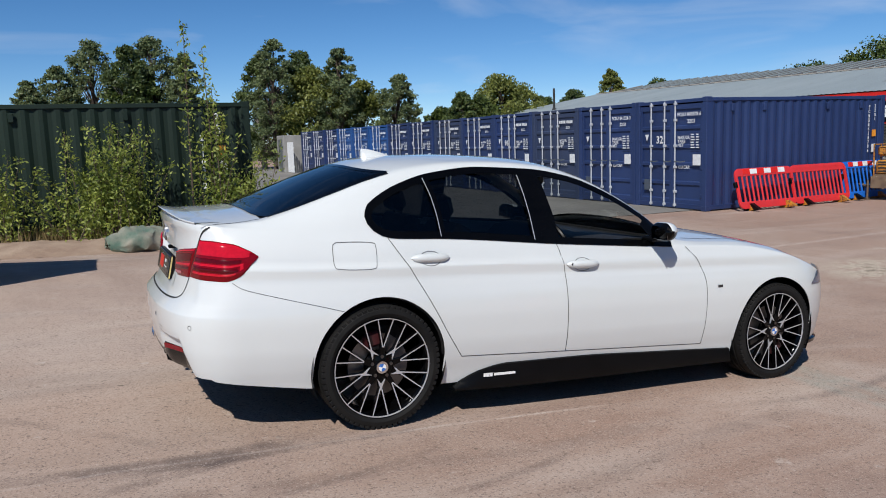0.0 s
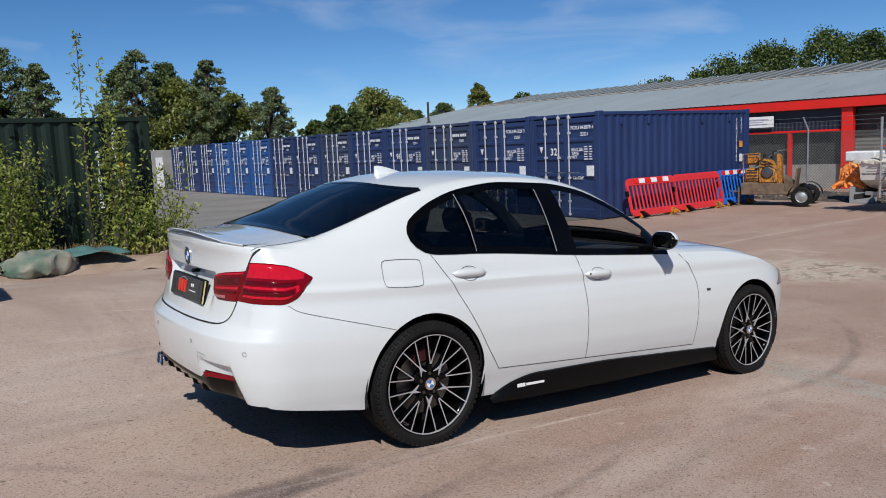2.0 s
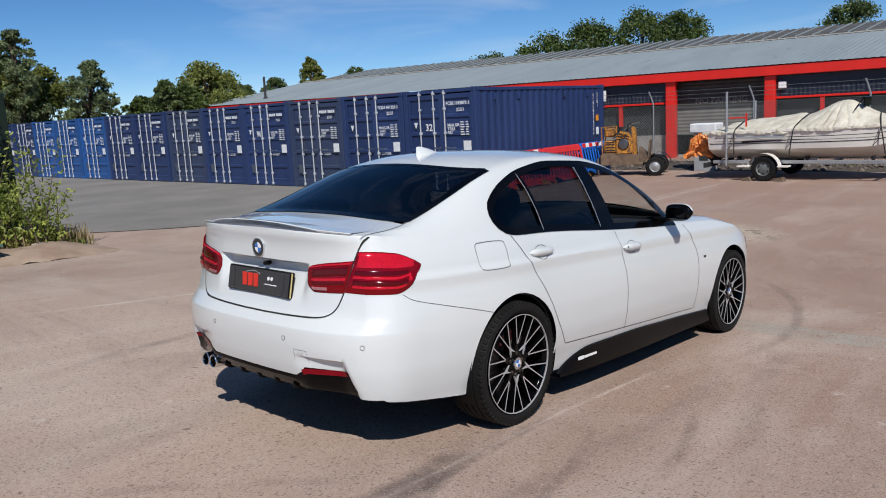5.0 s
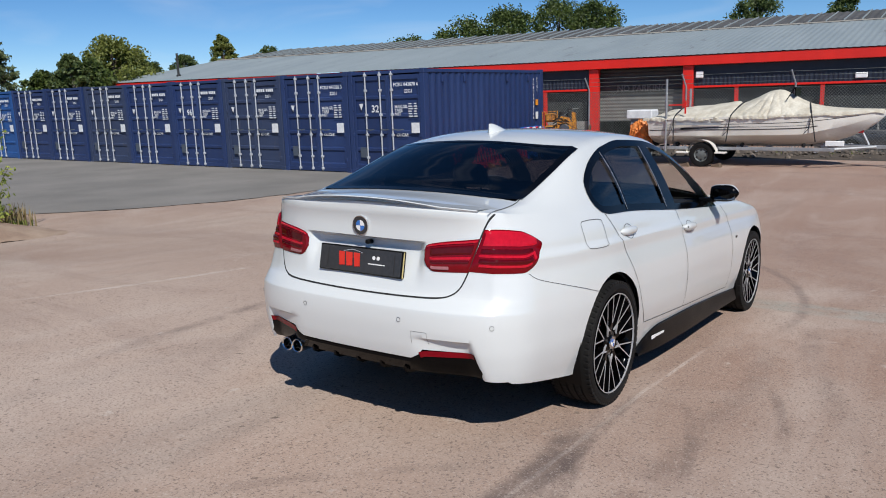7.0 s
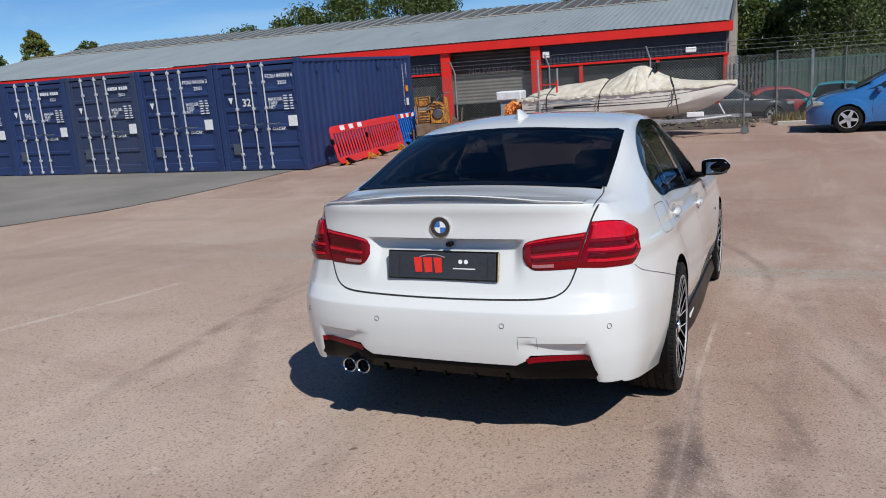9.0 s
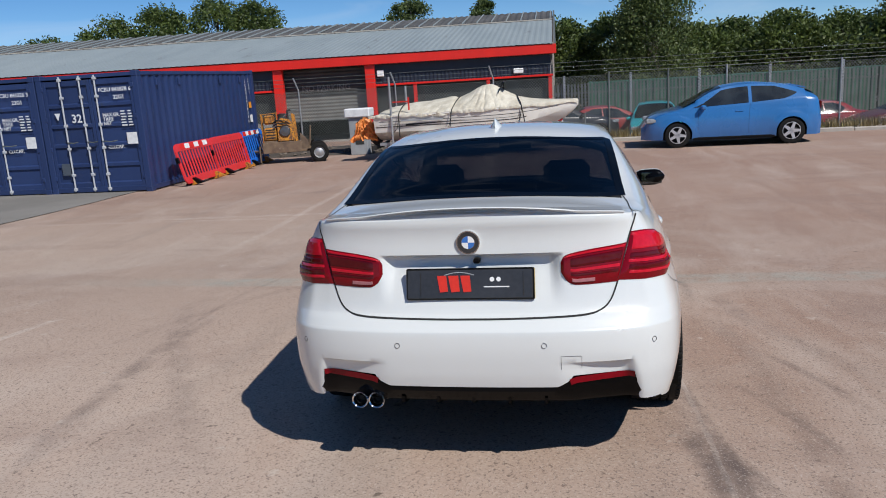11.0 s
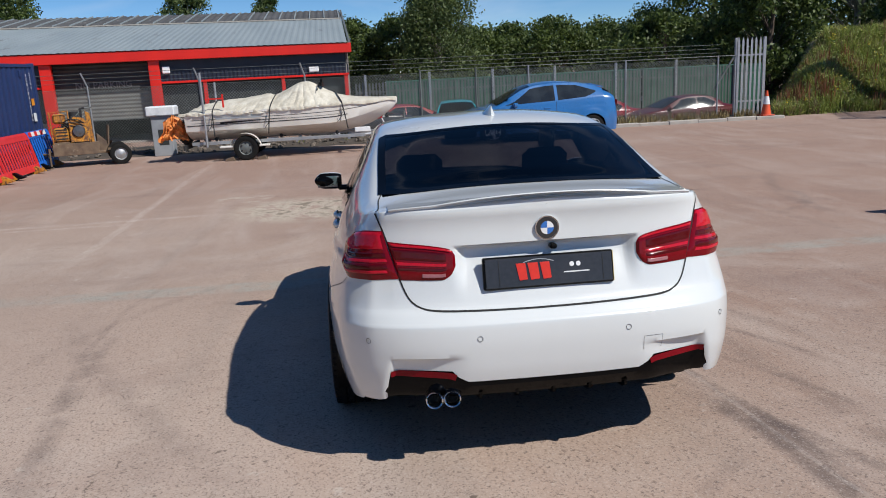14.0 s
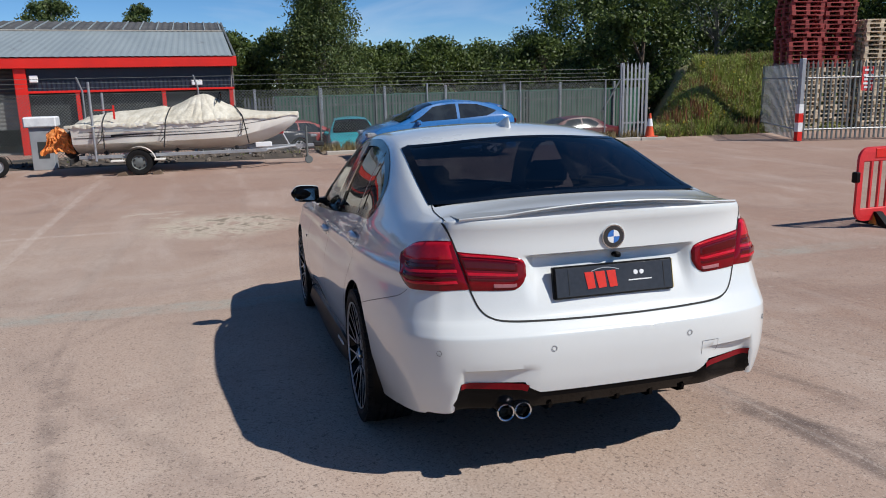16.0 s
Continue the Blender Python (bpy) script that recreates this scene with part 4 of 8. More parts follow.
for i in range(12):
    y = -1.3 - i * 0.915
    part("kerbstone", Bag().box(18.75 + 0.01 * math.sin(i * 2.1), 18.92, y - 0.91, y, -0.1, 0.10 + 0.008 * math.sin(i * 3.3), 0.02), CONCRETE, K)
solid("verge_strip", Bag().grid([[(x, y, ground_z(x, y) + 0.07 * math.sin(math.pi * k)) for k, x in zip(np.linspace(0.1, 0.9, 5), np.linspace(18.93, 21.0, 5))] for y in np.linspace(-12.2, -1.2, 20)]), mat("dry_soil", (0.22, 0.17, 0.12), (0.15, 0.11, 0.08), rough=0.95, scale=3, fine=40, bump=0.01), "dry earth strip with weeds under the fence", "ground", kind="structure")


# ---- the white saloon car ----
CAR = thing("car", pose(-0.0225, 0, 0.3485, 0, 3.968, 0), "white four-door saloon car with black alloy wheels parked on the yard", "car")

# plan outline of the body at its widest, from the tail round one flank to the nose
PLAN = [(-1.048, 0.0), (-1.046, 0.15), (-1.036, 0.34), (-1.012, 0.50), (-0.972, 0.63), (-0.915, 0.722), (-0.80, 0.802), (-0.60, 0.846), (-0.36, 0.874), (0.0, 0.893), (0.40, 0.888), (1.2, 0.897),
        (2.0, 0.892), (2.5, 0.897), (2.81, 0.899), (3.08, 0.885), (3.27, 0.832), (3.41, 0.738), (3.52, 0.57), (3.585, 0.30), (3.605, 0.0)]


def catmull(pts, per):
    out = []
    p = [Vector((2 * pts[0][0] - pts[1][0], -pts[1][1], 0))] + [Vector((*q, 0)) for q in pts] + [Vector((pts[-2][0], -pts[-2][1], 0))]
    for i in range(1, len(p) - 2):
        a, b, c, d = p[i - 1 : i + 3]
        n = max(3, int((c - b).length / per))
        ta, tb = (c - a) * 0.5, (d - b) * 0.5
        k = (c - b).length
        ta, tb = ta.normalized() * k, tb.normalized() * k
        for j in range(n):
            t = j / n
            out.append((2 * t**3 - 3 * t * t + 1) * b + (t**3 - 2 * t * t + t) * ta + (-2 * t**3 + 3 * t * t) * c + (t**3 - t * t) * tb)
    out.append(p[-2])
    return np.array([(q.x, q.y) for q in out])


_fine = catmull(PLAN, 0.004)
_arc = np.r_[0, np.cumsum(np.hypot(*np.diff(_fine, axis=0).T))]
_tan = np.gradient(_fine, _arc, axis=0)
_nor = np.stack([_tan[:, 1], -_tan[:, 0]], 1)
_nor = -_nor / np.linalg.norm(_nor, axis=1)[:, None]
ARC_END = _arc[-1]


def plan(a):
    """Point and outward normal of the plan outline at an arc length."""
    xy = [np.interp(a, _arc, _fine[:, i]) for i in (0, 1)]
    n = [np.interp(a, _arc, _nor[:, i]) for i in (0, 1)]
    return xy[0], xy[1], n[0], n[1]


def arc_at_x(x):
    return np.interp(x, _fine[_fine[:, 1] > 0.3][:, 0], _arc[_fine[:, 1] > 0.3])


def arc_at_y(y):
    """Arc length on the tail where the half-width is y."""
    k = _fine[:, 0] < -0.7
    return np.interp(y, _fine[k][:, 1], _arc[k])


SIDE_IN = spline([(0.12, 0.085), (0.2, 0.06), (0.26, 0.045), (0.35, 0.02), (0.45, 0.004), (0.56, 0.0), (0.66, 0.009), (0.74, 0.028), (0.79, 0.041), (0.838, 0.042), (0.848, 0.049), (0.868, 0.061), (0.90, 0.071), (0.95, 0.091), (1.0, 0.12), (1.05, 0.155), (1.12, 0.2)])
TAIL_IN = spline([(0.12, 0.16), (0.2, 0.13), (0.3, 0.06), (0.38, 0.03), (0.45, 0.012), (0.56, 0.0), (0.60, 0.001), (0.613, 0.003), (0.621, 0.011), (0.66, 0.045), (0.674, 0.06), (0.75, 0.08), (0.85, 0.09), (0.905, 0.093), (0.955, 0.094), (1.0, 0.089), (1.03, 0.081), (1.06, 0.082), (1.1, 0.09)])
PLATE_IN = spline([(0.1, 0), (0.69, 0.0), (0.73, 0.006), (0.78, 0.02), (0.86, 0.044), (0.893, 0.046), (0.899, 0.03), (0.904, 0.002), (0.907, 0.0), (1.2, 0)])
PLATE_ACROSS = spline([(-0.1, 1), (0.30, 1), (0.32, 0.96), (0.375, 0.06), (0.39, 0), (2, 0)])
VENT_IN = spline([(0.1, 0.03), (0.43, 0.034), (0.472, 0.030), (0.482, 0.024), (0.488, 0.003), (0.491, 0.0), (1.2, 0)])
VENT_ACROSS = spline([(-0.1, 0), (0.34, 0), (0.50, 0.75), (0.59, 1), (0.612, 0.97), (0.655, 0.03), (0.665, 0), (2, 0)])
NOSE_IN = spline([(0.12, 0.06), (0.2, 0.02), (0.3, 0.0), (0.5, 0.002), (0.6, 0.018), (0.7, 0.05), (0.8, 0.11), (0.9, 0.2), (1.1, 0.3)])
SHOULDER = spline([(-1.05, 1.045), (-0.9, 1.042), (-0.8, 1.034), (-0.6, 1.024), (-0.4, 1.016), (-0.2, 1.006), (0.0, 0.992), (0.37, 0.978), (1.1, 0.937), (1.95, 0.905), (2.15, 0.908), (2.5, 0.90), (2.8, 0.862), (3.1, 0.785), (3.3, 0.72), (3.45, 0.672), (3.59, 0.63)])
CENTRE = spline([(-1.05, 1.05), (-0.95, 1.07), (-0.8, 1.086), (-0.6, 1.098), (-0.45, 1.158), (-0.3, 1.224), (-0.15, 1.29), (0.0, 1.348), (0.12, 1.384), (0.25, 1.408), (0.45, 1.425), (0.7, 1.433), (0.95, 1.432), (1.15, 1.418), (1.32, 1.385), (1.6, 1.255), (1.9, 1.085), (2.03, 1.012), (2.12, 0.995), (2.45, 0.972), (2.8, 0.93), (3.1, 0.87), (3.35, 0.80), (3.5, 0.735), (3.59, 0.69)])
RAIL_Y = spline([(-1.05, 0.9), (-0.9, 0.69), (-0.75, 0.672), (-0.6, 0.66), (-0.4, 0.645), (-0.2, 0.632), (0.0, 0.615), (0.2, 0.597), (0.5, 0.578), (0.8, 0.573), (1.1, 0.58), (1.35, 0.602), (1.6, 0.65), (1.8, 0.70), (1.95, 0.74), (2.1, 0.765), (2.4, 0.765), (2.8, 0.76), (3.1, 0.71), (3.3, 0.62), (3.59, 0.4)])
RAIL_Z = spline([(-1.05, 1.045), (-0.9, 1.052), (-0.75, 1.052), (-0.6, 1.066), (-0.5, 1.09), (-0.4, 1.122), (-0.2, 1.196), (0.0, 1.272), (0.15, 1.318), (0.3, 1.35), (0.5, 1.377), (0.8, 1.39), (1.1, 1.374), (1.35, 1.318), (1.6, 1.212), (1.8, 1.09), (1.93, 0.99), (2.05, 0.94), (2.2, 0.93), (2.5, 0.925), (2.8, 0.889), (3.1, 0.817), (3.3, 0.751), (3.45, 0.693), (3.59, 0.63)])


def lower_edge(a):
    """Height of the painted body's lower edge along the outline."""
    x, y, _, _ = plan(a)
    if x < -0.85:
        base = float(np.interp(y, [0, 0.34, 0.385, 0.40, 0.641, 0.656, 0.682, 0.75], [0.385, 0.385, 0.41, 0.432, 0.432, 0.39, 0.308, 0.302]))
    elif x > 3.0:
        base = 0.19
    else:
        base = float(np.interp(x, [-0.9, -0.387, 0.35, 2.4, 2.9, 3.1], [0.300, 0.237, 0.19, 0.19, 0.2, 0.19]))
    for c in (0.0, 2.81):
        if abs(x - c) < 0.358:
            base = max(base, 0.335 + math.sqrt(0.358**2 - (x - c) ** 2))
    return base


def skin(a, z):
    """Body side at an arc length and height."""
    x, y, nx, ny = plan(a)
    d = ny * ny * SIDE_IN(z) + nx * nx * np.where(nx < 0, TAIL_IN(z), NOSE_IN(z))
    tail = np.asarray(x) < -0.85
    d = d + np.where(tail, PLATE_IN(z) * PLATE_ACROSS(y) + VENT_IN(z) * VENT_ACROSS(y + 0.35 * (np.asarray(z) - 0.43)), 0.0)
    return x - nx * d, np.maximum(y - ny * d, 0 * y), z


# part of the height from sill to shoulder at each row, closer together at the creases of the tail
_fr = sorted([(i / 50) ** 0.95 for i in range(51)] + [(z - 0.18) / 0.862 for z in (0.472, 0.482, 0.488, 0.4915, 0.606, 0.613, 0.621, 0.645, 0.668, 0.838, 0.848, 0.868, 0.887, 0.893, 0.899, 0.904, 0.9075)])
FR = [f for i, f in enumerate(_fr) if i == 0 or f - _fr[i - 1] > 0.0028]
ROWS = len(FR) - 1


def section(a, rows=ROWS, cap=44):
    """One rib of the body, from its lower edge over the shoulder to the middle of the top."""
    x, y, nx, ny = (float(v) for v in plan(a))
    z0 = lower_edge(a)
    z1 = max(float(SHOULDER(x)), z0 + 0.05)
    pts = [tuple(float(v) for v in skin(a, max(z0, 0.18 + (z1 - 0.18) * FR[i]))) for i in range(rows + 1)]
    xt, yt, zt = pts[-1]
    y5 = min(float(RAIL_Y(xt)), yt * 0.93)
    z5, zc = float(RAIL_Z(xt)), float(CENTRE(xt))
    z5 = max(z5, zt + 0.002)
    strip = []
    n1 = 16
    for i in range(1, n1):
        k = i / n1
        bulge = 0.014 * math.sin(math.pi * k) * min(1.0, (z5 - zt) / 0.2)
        strip.append((xt, yt + (y5 - yt) * k + bulge, zt + (z5 - zt) * k))
    top = []
    for i in range(cap - n1 + 1):
        k = 1 - i / (cap - n1)
        top.append((xt, y5 * k, zc - (zc - z5) * k**2.4))
    line = pts + strip + top
    arr = np.array(line)
    for _ in range(3):
        s = arr.copy()
        s[1:-1, 1:] = 0.25 * arr[:-2, 1:] + 0.5 * arr[1:-1, 1:] + 0.25 * arr[2:, 1:]
        arr[rows - 6 : -1] = s[rows - 6 : -1]
    return arr


_st = list(np.arange(0, ARC_END, 0.018)) + [ARC_END]
for c in (0.0, 2.81):
    _st += [float(arc_at_x(c + 0.358 * math.cos(math.pi * k / 40))) for k in range(41)] + [float(arc_at_x(c + s * 0.3595)) for s in (1, -1)]
_st += [float(arc_at_y(v)) for v in (0.30, 0.31, 0.32, 0.33, 0.34, 0.35, 0.36, 0.37, 0.38, 0.39, 0.40, 0.62, 0.63, 0.636, 0.641, 0.646, 0.651, 0.656, 0.661, 0.666, 0.671, 0.676, 0.68, 0.69)]
_st = sorted(_st)
STATIONS = [a for i, a in enumerate(_st) if i == 0 or a - _st[i - 1] > 0.0015]
RIBS = np.array([section(a) for a in STATIONS])

# outline of the side windows, in length and height
DLO_TOP = spline([(-0.062, 1.10), (-0.03, 1.145), (0.03, 1.19), (0.144, 1.25), (0.36, 1.318), (0.683, 1.358), (0.985, 1.355), (1.259, 1.32), (1.483, 1.245), (1.703, 1.13), (1.846, 1.03), (1.95, 0.935)])
DLO_LOW = spline([(-0.062, 1.09), (-0.03, 1.04), (0.03, 1.0), (0.10, 0.988), (0.37, 0.983), (1.1, 0.945), (1.95, 0.912)])


def strip_y(x, z):
    """Half-width of the cabin side at a length and height."""
    i = int(np.clip(np.searchsorted(RIBS[:, ROWS, 0], x), 1, len(RIBS) - 1))
    if RIBS[i, ROWS, 0] < RIBS[i - 1, ROWS, 0]:
        i -= 1
    t = np.clip((x - RIBS[i - 1, ROWS, 0]) / max(1e-6, RIBS[i, ROWS, 0] - RIBS[i - 1, ROWS, 0]), 0, 1)
    ys = [np.interp(z, RIBS[j, : ROWS + 22, 2], RIBS[j, : ROWS + 22, 1]) for j in (i - 1, i)]
    return float(ys[0] * (1 - t) + ys[1] * t)


def side_y(x, z):
    """Half-width of the flank at a length and height, below the shoulder."""
    k = _fine[:, 1] > 0.3
    xs, ys, _ = skin(_arc[k], np.full(k.sum(), z))
    return float(np.interp(x, xs, ys))


def flank(x, z):
    return strip_y(x, z) if z > float(SHOULDER(x)) - 0.01 else side_y(x, z)


def tail_x(y, z):
    """Length of the tail at a half-width and height."""
    k = (_fine[:, 0] < -0.5)
    xs, ys, _ = skin(_arc[k], np.full(k.sum(), z))
    return float(np.interp(abs(y), ys, xs))


def cap_point(x, q, off=0.0):
    """On the roof, screens and lids: length, part of the half-width (-1 to 1)."""
    i = int(np.clip(np.searchsorted(RIBS[:, ROWS, 0], x), 1, len(RIBS) - 1))
    t = np.clip((x - RIBS[i - 1, ROWS, 0]) / max(1e-6, RIBS[i, ROWS, 0] - RIBS[i - 1, ROWS, 0]), 0, 1)
    y5 = float(RAIL_Y(x))
    yy = abs(q) * y5
    zs = [np.interp(-yy, -RIBS[j, ROWS + 8 :, 1], RIBS[j, ROWS + 8 :, 2]) for j in (i - 1, i)]
    return Vector((x, q * y5, float(zs[0] * (1 - t) + zs[1] * t) + off))


def in_window(p):
    x, y, z = p
    if -0.05 < x < 1.94 and float(DLO_LOW(x)) + 0.012 < z < float(DLO_TOP(x)) - 0.012 and y > 0.45 and abs(y - strip_y(x, z)) < 0.03:
        return True
    q = y / max(0.01, float(RAIL_Y(x)))
    if -0.57 < x < -0.03 + 0.12 * q**4 and q < 0.92:
        return True
    return 1.32 < x < 1.99 and q < 0.90


body = Bag()
for sgn in (1, -1):
    rib = RIBS * np.array([1, sgn, 1])
    o, k = len(body.v), rib.shape[1]
    body.v += [tuple(p) for r in rib for p in r]
    for i in range(len(rib) - 1):
        for j in range(k - 1):
            c = (rib[i, j] + rib[i, j + 1] + rib[i + 1, j] + rib[i + 1, j + 1]) / 4
            if j >= ROWS - 1 and in_window((c[0], abs(c[1]), c[2])):
                continue
            body.f.append((o + i * k + j, o + i * k + j + 1, o + (i + 1) * k + j + 1, o + (i + 1) * k + j))
body_mesh = body.mesh("body_shell", WHITE_PAINT, True, 50)
bm = bmesh.new()
bm.from_mesh(body_mesh)
bmesh.ops.remove_doubles(bm, verts=bm.verts, dist=0.0004)
bmesh.ops.recalc_face_normals(bm, faces=bm.faces)
bm.to_mesh(body_mesh)
bm.free()
body_mesh.shade_smooth()
body_mesh.set_sharp_from_angle(angle=radians(42))
part("body_shell", body_mesh, None, CAR)


def flank_ribbon(pts, w, off=0.0025, sgn=1, step=0.02, cyc=False):
    """A thin strip that follows the flank through (length, height) points."""
    dense = []
    for (x0, z0), (x1, z1) in zip(pts, pts[1:]):
        n = max(1, int(math.hypot(x1 - x0, z1 - z0) / step))
        dense += [(x0 + (x1 - x0) * i / n, z0 + (z1 - z0) * i / n) for i in range(n)]
    dense.append(pts[-1])
    rows = []
    for i, (x, z) in enumerate(dense):
        a, b = dense[max(0, i - 1)], dense[min(len(dense) - 1, i + 1)]
        d = Vector((b[0] - a[0], b[1] - a[1])).normalized()
        nx, nz = -d.y * w / 2, d.x * w / 2
        rows.append([(x + s * nx, sgn * (flank(x + s * nx, z + s * nz) + off), z + s * nz) for s in (1, 0, -1)])
    return Bag().grid(rows)


def smooth_path(pts, n=6):
    """Rounds a polyline."""
    v = [Vector(p).to_3d() if len(p) == 2 else Vector(p) for p in pts]
    v = [2 * v[0] - v[1]] + v + [2 * v[-1] - v[-2]]
    out = []
    for i in range(1, len(v) - 2):
        a, b, c, d = v[i - 1 : i + 3]
        for j in range(n):
            t = j / n
            q = 0.5 * (2 * b + (c - a) * t + (2 * a - 5 * b + 4 * c - d) * t * t + (-a + 3 * b - 3 * c + d) * t**3)
            out.append(tuple(q[: len(pts[0])]))
    return out + [tuple(pts[-1])]


REAR_CUT = smooth_path([(0.05, 0.985), (0.09, 0.925), (0.15, 0.84), (0.225, 0.72), (0.30, 0.595), (0.375, 0.47), (0.46, 0.345)])
MID_CUT = smooth_path([(1.073, 0.945), (1.095, 0.88), (1.112, 0.78), (1.118, 0.66), (1.125, 0.5), (1.131, 0.325)])
FRONT_CUT = smooth_path([(2.035, 0.905), (2.10, 0.84), (2.15, 0.76), (2.172, 0.68), (2.178, 0.5), (2.178, 0.285)])
SILL_CUT = [(0.46, 0.345), (1.131, 0.322), (2.178, 0.283)]
FUEL = smooth_path([(-0.23, 0.966), (-0.13, 0.968), (-0.04, 0.963), (-0.024, 0.945), (-0.026, 0.86), (-0.048, 0.836), (-0.14, 0.833), (-0.225, 0.838), (-0.248, 0.855), (-0.25, 0.945), (-0.23, 0.966)])
BUMPER_CUT = smooth_path([(-0.74, 0.778), (-0.68, 0.745), (-0.5, 0.70), (-0.34, 0.662), (-0.205, 0.628)])
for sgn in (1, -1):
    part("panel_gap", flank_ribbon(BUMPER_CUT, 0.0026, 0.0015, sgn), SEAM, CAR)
    for pts in (REAR_CUT, MID_CUT, FRONT_CUT, SILL_CUT):
        part("panel_gap", flank_ribbon(pts, 0.0036, 0.0015, sgn), GAP, CAR)
    # black surround of the side windows
    top = [(x, float(DLO_TOP(x)) - 0.012) for x in np.linspace(1.93, -0.02, 60)]
    low = [(x, float(DLO_LOW(x)) + 0.012) for x in np.linspace(-0.012, 1.93, 50)]
    part("window_trim", flank_ribbon(top + [(-0.036, 1.118), (-0.043, 1.094), (-0.036, 1.065)] + low, 0.038, 0.004, sgn), BLACK_GLOSS, CAR, "gloss black window surround")
    part("pillar_cover", flank_ribbon([(0.958, 0.955), (0.95, 1.1), (0.935, 1.22), (0.915, 1.345)], 0.06, 0.0055, sgn), BLACK_GLOSS, CAR, "gloss black door pillar cover")
    part("pillar_cover", flank_ribbon([(1.045, 0.95), (1.035, 1.1), (1.01, 1.25), (0.98, 1.345)], 0.11, 0.005, sgn), BLACK_GLOSS, CAR, "gloss black door pillar cover")
    part("pillar_seam", flank_ribbon([(0.936, 0.965), (0.93, 1.1), (0.92, 1.22), (0.906, 1.325)], 0.0055, 0.008, sgn), ALLOY, CAR)
    part("pillar_seam", flank_ribbon([(0.372, 0.99), (0.362, 1.1), (0.345, 1.2), (0.315, 1.30)], 0.034, 0.006, sgn), BLACK_GLOSS, CAR)
    # bright strip painted in as the highlight along the divider
    part("pillar_seam", flank_ribbon([(0.358, 0.99), (0.348, 1.1), (0.331, 1.2), (0.303, 1.295)], 0.0045, 0.0075, sgn), ALLOY, CAR)
    part("mirror_base", flank_ribbon([(1.86, 0.935), (1.80, 0.985), (1.74, 1.06)], 0.07, 0.005, sgn), BLACK_GLOSS, CAR)

    def pane(name, x0, x1, material, slant0=0.0, slant1=0.0):
        rows = []
        for i in range(25):
            k = i / 24
            row = []
            for j in range(9):
                q = j / 8
                x = x0 + slant0 * q + (x1 + slant1 * q - x0 - slant0 * q) * k
                x = min(max(x, -0.05), 1.935)
                lo, hi = float(DLO_LOW(x)) + 0.01, float(DLO_TOP(x)) - 0.012
                z = lo + (hi - lo) * q
                row.append((x, sgn * (strip_y(x, z) - 0.006), z))
            rows.append(row)
        return part(name, Bag().grid(rows), material, CAR, "dark tinted side glass")

    pane("quarter_window", -0.045, 0.375, TINT, 0, -0.05)
    pane("rear_door_window", 0.37, 0.95, TINT, -0.05, -0.03)
    if sgn > 0:
        pane("front_door_window", 1.0, 1.93, CLEAR, -0.08, 0.0)
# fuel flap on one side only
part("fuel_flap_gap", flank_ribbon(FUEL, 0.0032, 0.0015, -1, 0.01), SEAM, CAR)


def tail_pt(a, z, off=0.0, sgn=1):
    x, y, z = (float(v) for v in skin(a, z))
    _, _, nx, ny = plan(a)
    return (x + float(nx) * off, sgn * (y + float(ny) * off), z)


def tail_arc(z, x=None, y=None):
    k = _fine[:, 0] < 0.2
    xs, ys, _ = skin(_arc[k], np.full(k.sum(), z))
    return float(np.interp(y, ys, _arc[k])) if y is not None else float(np.interp(x, xs, _arc[k]))


def tail_ribbon(pts, w, off, sgn=1, step=0.012):
    """A thin strip on the tail through (half-width, height) points."""
    dense = []
    for (y0, z0), (y1, z1) in zip(pts, pts[1:]):
        n = max(1, int(math.hypot(y1 - y0, z1 - z0) / step))
        dense += [(y0 + (y1 - y0) * i / n, z0 + (z1 - z0) * i / n) for i in range(n)]
    dense.append(pts[-1])
    rows = []
    for i, (y, z) in enumerate(dense):
        a, b = dense[max(0, i - 1)], dense[min(len(dense) - 1, i + 1)]
        d = Vector((b[0] - a[0], b[1] - a[1])).normalized()
        row = []
        for s in (1, -1):
            yy, zz = y - s * d.y * w / 2, z + s * d.x * w / 2
            row.append((tail_x(yy, zz) - off, sgn * yy, zz))
        rows.append(row)
    return Bag().grid(rows)


def cap_ribbon(pts, w, off):
    """A thin strip on the lids through (length, width) points."""
    rows = []
    for i, (x, y) in enumerate(pts):
        a, b = pts[max(0, i - 1)], pts[min(len(pts) - 1, i + 1)]
        d = Vector((b[0] - a[0], b[1] - a[1])).normalized()
        row = []
        for s in (1, -1):
            xx, yy = x - s * d.y * w / 2, y + s * d.x * w / 2
            row.append(cap_point(xx, yy / float(RAIL_Y(xx)), off))
        rows.append(row)
    return Bag().grid(rows)


# glass of the screens
def screen(name, x0, x1, q0, q1, material, label, off=0.003, rnd=0.12, bow=0.0):
    rows = []
    for i in range(29):
        k = i / 28
        x = x0 + (x1 - x0) * k
        e = min(1.0, min(k, 1 - k) / rnd)
        q = (q0 + (q1 - q0) * k) * (1 - 0.05 * (1 - e) ** 2)
        rows.append([cap_point(x + bow * k * abs(j / 16 - 1) ** 4 + 0.4 * bow * (1 - k) ** 3 * abs(j / 16 - 1) ** 8, q * (j / 16 - 1), off) for j in range(33)])
    return part(name, Bag().grid(rows), material, CAR, label)


screen("rear_window", -0.59, 0.005, 0.955, 0.97, BACKLIGHT, "dark tinted rear window", bow=0.125)
screen("windscreen", 1.29, 2.02, 0.95, 0.935, CLEAR, "clear windscreen")
